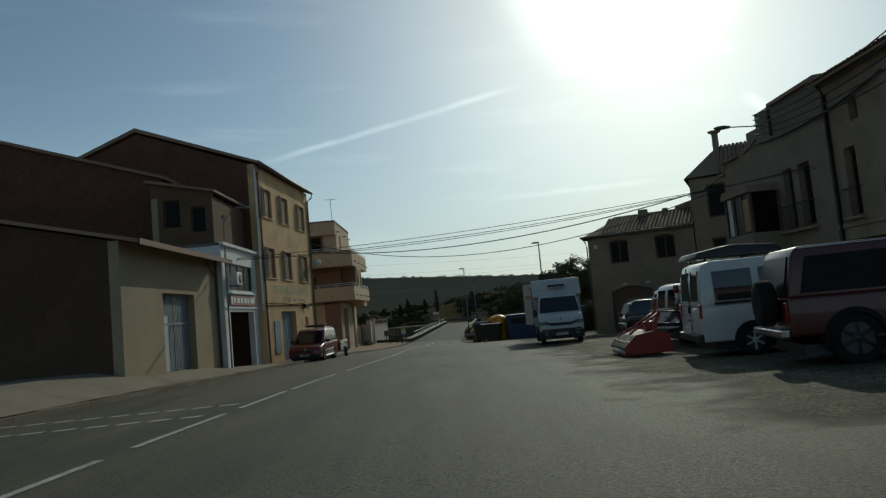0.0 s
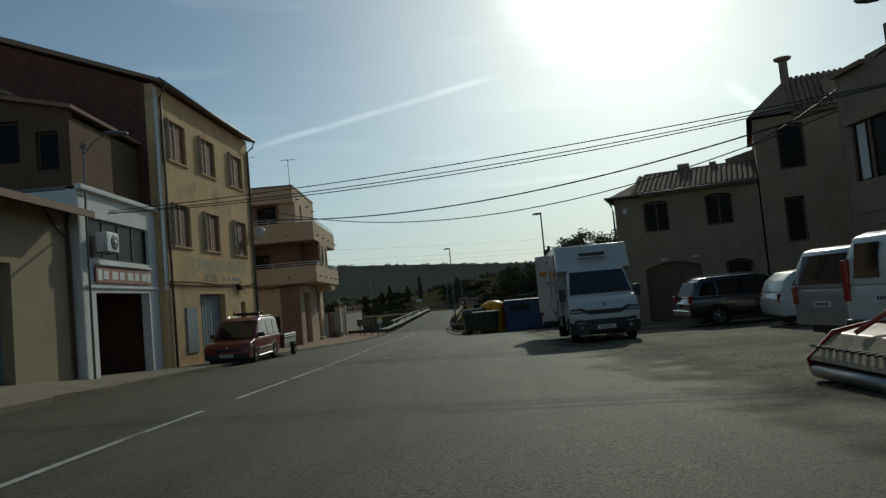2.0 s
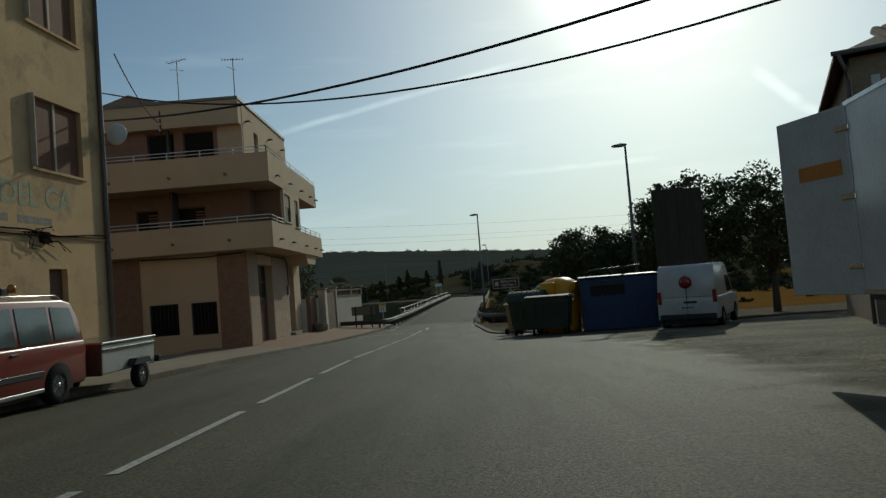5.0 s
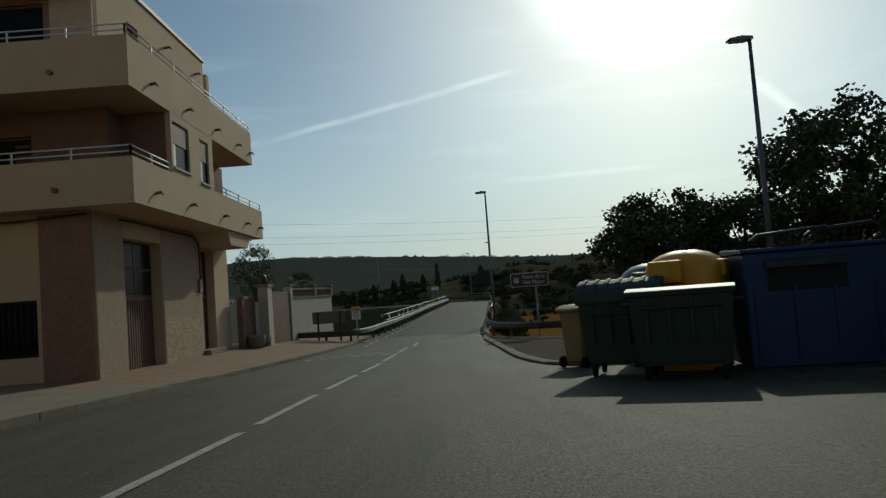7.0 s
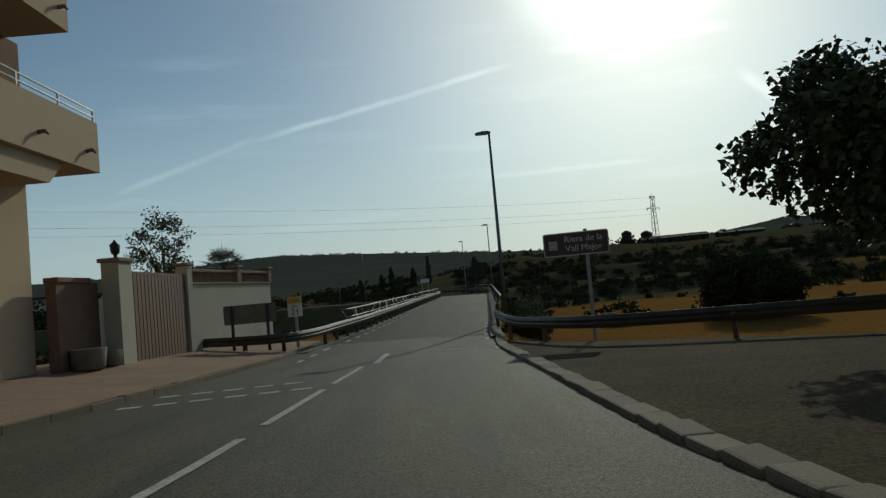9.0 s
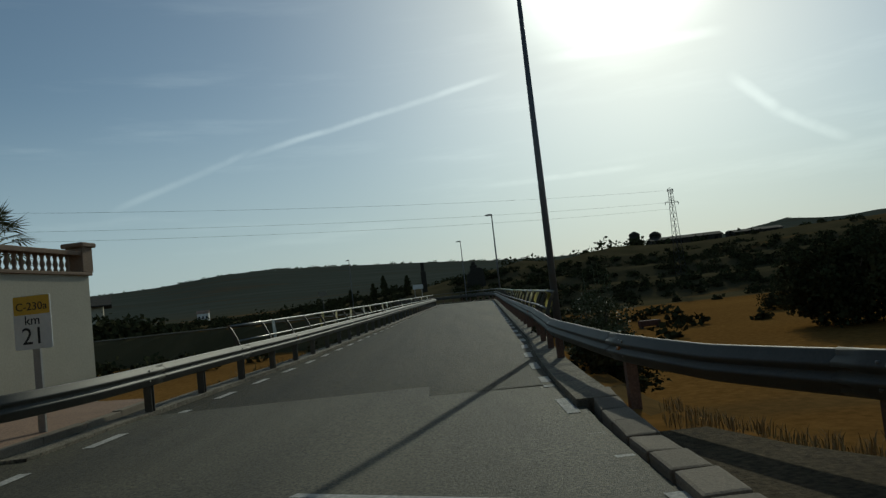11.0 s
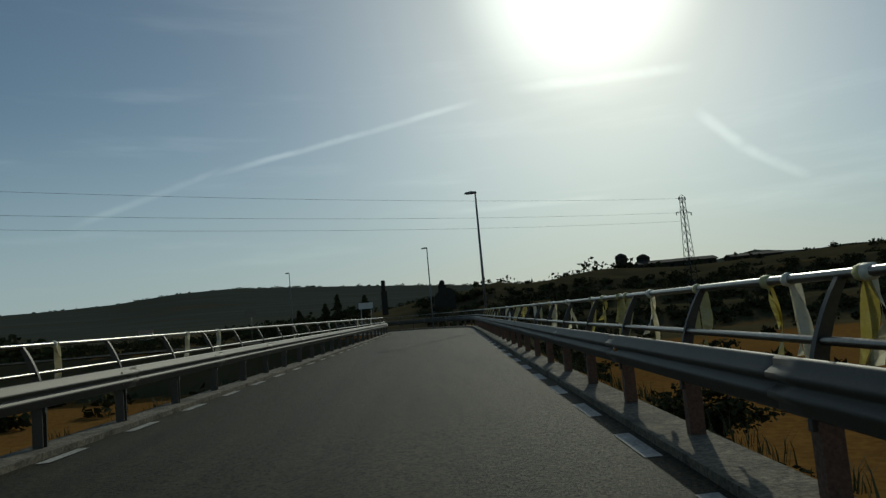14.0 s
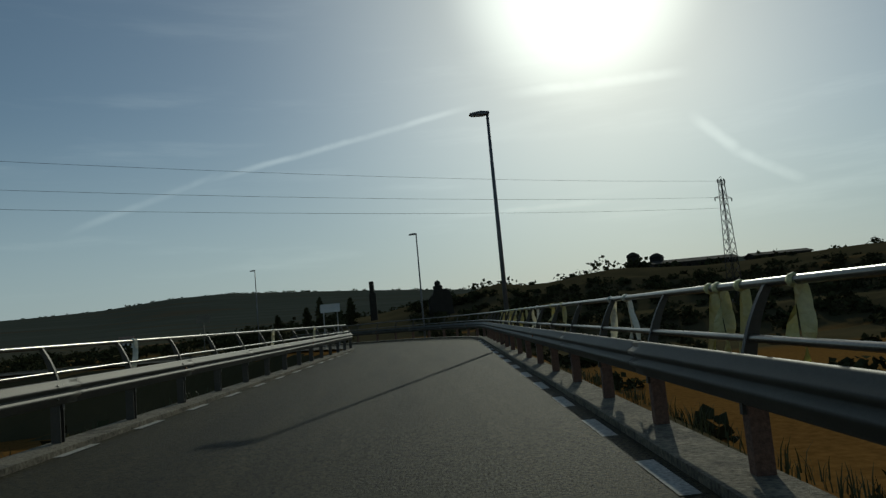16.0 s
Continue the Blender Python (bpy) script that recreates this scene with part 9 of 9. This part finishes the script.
# dark low bushes on the bank below the bridge rail
bank_bush = None
rng = random.Random(91)
for y in np.arange(83.0, 150, 1.5):
    if 97 < y < 107 or rng.random() < 0.3:
        continue
    x = bridge_x(y) + rng.uniform(4.3, 4.9 if y < 96 else 7.0)
    m = pose(x, y, terrain(x, y) - 0.05, 0, 0, rng.uniform(0, 360)) @ Matrix.Diagonal((*(rng.uniform(0.7, 1.5),) * 2, rng.uniform(0.6, 1.3), 1))
    if bank_bush is None:
        bank_bush = shrub(0, 0, 0, 0.6, 0.5, 0.7, 33, "low dark bush on the bank below the guard rail", leaf=0.075, mat=LEAF_DARK, clump_n=26, leaves=60, r0=0.2)
        bank_bush.matrix_world = m
    else:
        copy_thing(bank_bush, m)

# tall bare stalks beside the lamp
for i in range(7):
    rng = random.Random(60 + i)
    x, y = 4.05 + 0.12 * i + rng.uniform(-0.05, 0.05), 91.2 + rng.uniform(-0.5, 0.9)
    z0, z1 = terrain(x, y), rng.uniform(-1.5, -0.85)
    st = thing("tall_weed", (x, y, z0), "tall thin weed stalk with small leaves", "weed", "weeds by the rail")
    lean = rng.uniform(-0.15, 0.2)
    part("stalk", tube([(0, 0, -0.1), (lean * 0.3, 0, (z1 - z0) * 0.6), (lean, 0.05, z1 - z0)], [0.012, 0.009, 0.003], 5), LEAF_OLIVE, st)
    part("leaves", leaf_mesh("leaves", LEAF_OLIVE, [(lean * k / 8, 0, (z1 - z0) * (0.35 + 0.08 * k), 0.1, 0.1, 0.07, 7) for k in range(8)], 0.07, 70 + i, 0.1, 2.6), LEAF_OLIVE, st)

# fan palm in the garden
def fan_palm(x, y, z, crown_z, seed):
    rng = random.Random(seed)
    p = thing("fan_palm", (x, y, z), "green fan palm in the garden", "palm", "trees")
    part("trunk", tube([(0, 0, -0.2), (0.03, 0, crown_z * 0.5), (0, 0, crown_z)], [0.16, 0.14, 0.13], 9), BARK, p)
    for i in range(24):
        a = 2.4 * i
        e = radians(-25 + 100 * (i / 24))
        d = Vector((math.cos(a) * math.cos(e), math.sin(a) * math.cos(e), math.sin(e)))
        stem = Vector((0, 0, crown_z)) + d * 0.55
        side = d.cross(Vector((0, 0, 1)))
        side = side.normalized() if side.length > 0.05 else Vector((1, 0, 0))
        bm = bm_new()
        add_tube(bm, [(0, 0, crown_z - 0.05), tuple(stem)], [0.016, 0.01], 5)
        for k in range(13):
            f = radians(-80 + 160 * k / 12)
            b = d * math.cos(f) + side * math.sin(f)
            tip = stem + b * (0.62 * rng.uniform(0.85, 1.1)) + Vector((0, 0, -0.1 * abs(math.sin(f)) - 0.05))
            w = side * math.cos(f) - d * math.sin(f)
            m1 = stem + b * 0.3
            v = [bm.verts.new(q) for q in (stem - w * 0.005, m1 - w * 0.025, tip, m1 + w * 0.025)]
            bm.faces.new(v)
        part("fan_leaf", bm, LEAF_OLIVE, p)
    return p


fan_palm(-8.75, 88.9, -3.0, 3.75, 4)


def blades(name, pts, height, seed, mat, label, per=7, spread=0.12):
    """Tufts of thin upright blades, uncountable."""
    rng = random.Random(seed)
    v, f = [], []
    for x, y, z, s in pts:
        for _ in range(per):
            a, l = rng.uniform(0, 6.28), height * s * rng.uniform(0.5, 1.2)
            px, py = x + rng.uniform(-spread, spread), y + rng.uniform(-spread, spread)
            w = 0.003 + 0.003 * s
            bx, by = math.cos(a), math.sin(a)
            k = len(v)
            v += [(px - by * w, py + bx * w, z - 0.02), (px + by * w, py - bx * w, z - 0.02), (px + bx * l * 0.15 + by * w * 0.7, py + by * l * 0.15 - bx * w * 0.7, z + l * 0.6),
                  (px + bx * l * 0.15 - by * w * 0.7, py + by * l * 0.15 + bx * w * 0.7, z + l * 0.6), (px + bx * l * 0.45, py + by * l * 0.45, z + l)]
            f += [(k, k + 1, k + 2, k + 3), (k + 3, k + 2, k + 4)]
    me = bpy.data.meshes.new(name)
    me.from_pydata(v, [], f)
    ob = part(name, me, mat)
    return tagged(ob, label, "grass", "", "stuff")


rng = random.Random(77)
verge = []
for _ in range(900):
    y = rng.uniform(76.5, 82.5)
    x = rng.uniform(2.6, 9.5)
    if x > 1.6 + (82.5 - y) * 0.1 and y > lerp_table([(2, 80.6), (4.3, 77.2), (7.2, 74.8), (10, 73.8)], x):
        verge.append((x, y, terrain(x, y), rng.uniform(0.4, 1.3)))
blades("dry_grass", verge, 0.13, 5, DRY_GRASS, "dry grass tufts along the verge")
rail_weeds = []
for _ in range(520):
    k = rng.randint(8, 30)
    s = rng.choice((1, 1, -1))
    x, y = line_at(k, (4.0 if s > 0 else -3.6) + abs(rng.gauss(0, 0.4)) * s)
    y += rng.uniform(-1, 1)
    rail_weeds.append((x, y, terrain(x, y), rng.uniform(0.3, 1.6)))
blades("weeds", rail_weeds, 0.17, 6, LEAF_OLIVE, "low weeds growing along the bridge ledges")

# ---- the open country ----
def slope_at(x, y, s=2.0):
    return math.hypot(terrain(x + s, y) - terrain(x - s, y), terrain(x, y + s) - terrain(x, y - s)) / (2 * s)


def scrub(name, seed, region, tries, keep, size, leaf, count, label, mat=None):
    """Bushes strewn over a stretch of land wherever keep(x, y) is above a random draw."""
    rng = random.Random(seed)
    clumps = []
    for _ in range(tries):
        x, y = rng.uniform(region[0], region[1]), rng.uniform(region[2], region[3])
        if line_gap(x, y) < 9 or (-24 < x < 0 and y < 140) or rng.random() > keep(x, y):
            continue
        r = size * rng.uniform(0.5, 1.5)
        z = terrain(x, y)
        for _k in range(3):
            clumps.append((x + rng.uniform(-r, r), y + rng.uniform(-r, r), z + r * rng.uniform(0.15, 0.55), r * 0.9, r * 0.9, r * 0.6, count))
    ob = part(name, leaf_mesh(name, mat or LEAF_DARK, clumps, leaf, seed, 0.1, 1.2), mat or LEAF_DARK)
    return tagged(ob, label, "scrub", "", "stuff")


def bank_keep(x, y):
    s = slope_at(x, y)
    n = noise.noise(Vector((x * 0.03, y * 0.05, 9.0)))
    return 0.9 if s > 0.16 else (0.45 if n > 0.3 else 0.012)


scrub("scrub", 1, (6, 130, 120, 285), 3600, lambda x, y: bank_keep(x, y) * (1 - smooth(2.5, 5.0, terrain(x, y))) + 0.02, 0.9, 0.5, 26, "dark scrub bushes on the terrace banks")
scrub("scrub", 2, (-130, -6, 100, 300), 3600, lambda x, y: max(bank_keep(x, y), 0.22), 1.2, 0.6, 26, "dark scrub bushes covering the valley side")
scrub("scrub", 3, (-420, 420, 285, 420), 1500, lambda x, y: 0.75 if noise.noise(Vector((x * 0.02, y * 0.03, 2.0))) > 0.05 else 0.03, 2.3, 1.0, 22,
      "distant dark scrub and tree clumps at the foot of the hills")
scrub("scrub", 4, (-900, 900, 1000, 1750), 2400, lambda x, y: 0.5 if y > 1350 else 0.0, 2.4, 1.7, 16, "far dark woods along the ridge")


scrub("scrub", 5, (-102, -52, 196, 208), 170, lambda x, y: 0.9, 5.2, 1.1, 44, "dark trees and bushes before the pale house")


def cypress(x, y, h, seed):
    rng = random.Random(seed)
    z = terrain(x, y)
    t = thing("cypress", (x, y, z), "slim dark cypress tree on the far slope", "tree", "cypresses")
    part("trunk", tube([(0, 0, -0.3), (0, 0, h * 0.8)], [0.2, 0.08], 6), BARK, t)
    cl = [(rng.uniform(-0.2, 0.2), rng.uniform(-0.2, 0.2), h * (0.1 + 0.85 * k / 16), 0.95 * math.sin(0.4 + 2.6 * k / 16), 0.95 * math.sin(0.4 + 2.6 * k / 16), h * 0.05, 60)
          for k in range(17)]
    part("crown", leaf_mesh("crown", LEAF_DARK, cl, 0.5, seed, -0.9, 2.0), LEAF_DARK, t)
    return t


for x, y, h in ((-12.5, 262, 6.5), (-15.5, 264, 5.0), (-6.0, 258, 5.0), (-22, 268, 4.5)):
    cypress(x, y, h, int(abs(x) * 10))


def small_house(x, y, w, dpt, h, roof_h, wall_mat, label, rz=0, windows=3, z=None, eave=0.4, roof=None):
    zz = terrain(x, y) if z is None else z
    b = thing("farm_building", (x, y, zz, 0, 0, rz), label, "building", "distant buildings")
    holes = [(-w / 2 + w * (i + 0.5) / windows - 0.5, -w / 2 + w * (i + 0.5) / windows + 0.5, h * 0.35, h * 0.35 + min(1.3, h * 0.4)) for i in range(windows)]
    front = wall_x(-w / 2, w / 2, -dpt / 2, -dpt / 2 + 0.3, -1.5, h, holes)
    part("wall", front, wall_mat, b)
    part("wall", box(-w / 2, w / 2, dpt / 2 - 0.3, dpt / 2, -1.5, h), wall_mat, b)
    for s in (-1, 1):
        part("wall", prism([(-dpt / 2 + 0.3, -1.5), (dpt / 2 - 0.3, -1.5), (dpt / 2 - 0.3, h), (0, h + roof_h), (-dpt / 2 + 0.3, h)], "x", s * w / 2, s * (w / 2 - 0.3)), wall_mat, b)
    for s in (-1, 1):
        part("roof", prism([(0, h + roof_h), (s * (dpt / 2 + eave), h - 0.25), (s * (dpt / 2 + eave), h + 0.05), (0, h + roof_h + 0.2)], "x", -w / 2 - eave, w / 2 + eave), roof or ROOF_TILE, b)
    for hx0, hx1, hz0, hz1 in holes:
        part("window", box(hx0, hx1, -dpt / 2 + 0.15, -dpt / 2 + 0.19, hz0, hz1), WINDOW_GLASS, b)
    return b


# Backlit shade of distant walls and roofs is put into this dark colour.
BACKLIT_DARK = material("backlit_ruin_stone", (0.05, 0.043, 0.033), 0.95, color2=(0.032, 0.028, 0.022), scale=0.8, fine=8, fine_mix=0.3)
small_house(-84, 221, 30, 12, 4.6, 2.0, CREAM, "long pale house with a low dark tiled roof", 24, 3, 0.1, 1.6, BACKLIT_DARK)
small_house(-128, 470, 6, 5, 4.6, 1.4, WHITE_WALL, "small white farmhouse in the valley", 10, 3)
small_house(84, 304, 22, 8, 2.4, 0.9, BACKLIT_DARK, "long low dark farm building on the hilltop", -8, 6, roof=BACKLIT_DARK)
small_house(104, 296, 14, 8, 2.0, 0.7, BACKLIT_DARK, "long dark stone farm building on the hilltop", -10, 4, roof=BACKLIT_DARK)




def silo(x, y, top, r, label):
    z = terrain(x, y)
    h = top - z
    s = thing("silo", (x, y, z), label, "silo", "hilltop towers")
    part("drum", lathe([(r, -1.0), (r, h - r * 0.7)], 4), BACKLIT_DARK, s)
    part("cap", lathe([(r * 1.1, h - r * 0.7), (r * 0.95, h - r * 0.35), (r * 0.35, h), (0.1, h + 0.1)], 4), BACKLIT_DARK, s)
    return s


silo(67.3, 302, 12.9, 1.75, "short square dark hilltop tower with a pointed cap")
silo(76.0, 308, 12.6, 2.0, "short square dark hilltop tower with a flat cap")
silo(184, 502, 19.9, 2.4, "slim round tower on the far hill")
silo(100, 330, 11.6, 1.5, "short square dark hilltop tower with a pointed cap")

ch = thing("chimney", (-1.7, 262, terrain(-1.7, 262)), "tall dark stone chimney of a ruin", "chimney")
chh = 8.5 - terrain(-1.7, 262)
part("lower_shaft", box(-0.7, 0.7, -0.7, 0.7, -1, chh * 0.7, 0.1), BACKLIT_DARK, ch)
part("upper_shaft", box(-0.55, 0.4, -0.55, 0.55, chh * 0.7, chh, 0.15), BACKLIT_DARK, ch)
mound = thing("monument", (11.3, 249, terrain(11.3, 249)), "small dark ruined stone monument on a mound", "monument")
mh = 6.75 - terrain(11.3, 249)
part("plinth", prism([(-2.3, -1.0), (2.3, -1.0), (2.0, mh * 0.5), (1.7, mh * 0.66), (0.9, mh * 0.72), (-1.2, mh * 0.68), (-1.5, mh * 0.55), (-2.2, mh * 0.46)], "y", -1.5, 1.5, 0.1), BACKLIT_DARK, mound)
part("block", box(-1.2, 0.5, -0.8, 0.8, mh * 0.65, mh * 0.84, 0.15), BACKLIT_DARK, mound)
part("head", lathe([(0.45, mh * 0.83), (0.6, mh * 0.89), (0.5, mh * 0.96), (0.15, mh)], 10), BACKLIT_DARK, mound).location = (-0.35, 0, 0)

bale = thing("trough", (18.2, 133.6, terrain(18.2, 133.6)), "low dark box standing in the stubble field", "trough")
part("box_body", box(-0.85, 0.85, -0.45, 0.45, 0.15, 0.62, 0.03), BRICK_DARK, bale)
for x in (-0.7, 0.7):
    part("foot", box(x - 0.08, x + 0.08, -0.4, 0.4, -0.3, 0.16, 0.01), DARK_METAL, bale)


def pylon(x, y, top):
    z = terrain(x, y)
    h = top - z
    p = thing("lattice_pylon", (x, y, z, 0, 0, 25), "slim grey steel lattice pylon with short cross arms", "pylon")
    w = lambda q: 0.75 - 0.5 * q

    for sx in (-1, 1):
        for sy in (-1, 1):
            part("leg", tube([(sx * w(0), sy * w(0), -0.5), (sx * w(1), sy * w(1), h)], 0.05, 5), DARK_METAL, p)
    n = 13
    for i in range(n):
        a, b = i / n, (i + 1) / n
        for (ux, uy), (vx, vy) in (((-1, -1), (1, -1)), ((1, -1), (1, 1)), ((1, 1), (-1, 1)), ((-1, 1), (-1, -1))):
            part("brace", tube([(ux * w(a), uy * w(a), h * a), (vx * w(b), vy * w(b), h * b)], 0.028, 4), DARK_METAL, p)
            part("brace", tube([(vx * w(a), vy * w(a), h * a), (ux * w(b), uy * w(b), h * b)], 0.028, 4), DARK_METAL, p)
    for q, l in ((0.84, 1.7), (0.985, 0.75)):
        arm = part("cross_arm", tube([(-l, 0, h * q + 0.1), (0, 0, h * q + 0.05), (l, 0, h * q + 0.1)], 0.05, 5), DARK_METAL, p)
        for s in (-1, 1):
            part("arm_stay", tube([(s * l, 0, h * q + 0.1), (0, 0, h * q + 0.55)], 0.03, 4), DARK_METAL, arm)
            part("insulator", lathe([(0.03, h * q - 0.35), (0.07, h * q - 0.3), (0.07, h * q + 0.05), (0.03, h * q + 0.08)], 6), DARK_METAL, arm).location = (s * l * 0.95, 0, 0)
    return p


pylon(47, 206, 14.3)
for drop, off in ((0.0, 0.0), (-2.45, -1.5), (-3.4, 1.5)):
    pts = []
    for i in range(41):
        x = 47 - 5 * i
        s = (47 - x) / 79.0
        z = 14.0 + drop - 2.6 * s + 2.35 * s * s
        pts.append((x, 206 + 0.494 * (x - 47) + off, z))
    wire = part("power_line", tube(pts, 0.013, 4), CABLE)
    tagged(wire, "thin black power line crossing the valley", "power line", "power lines")
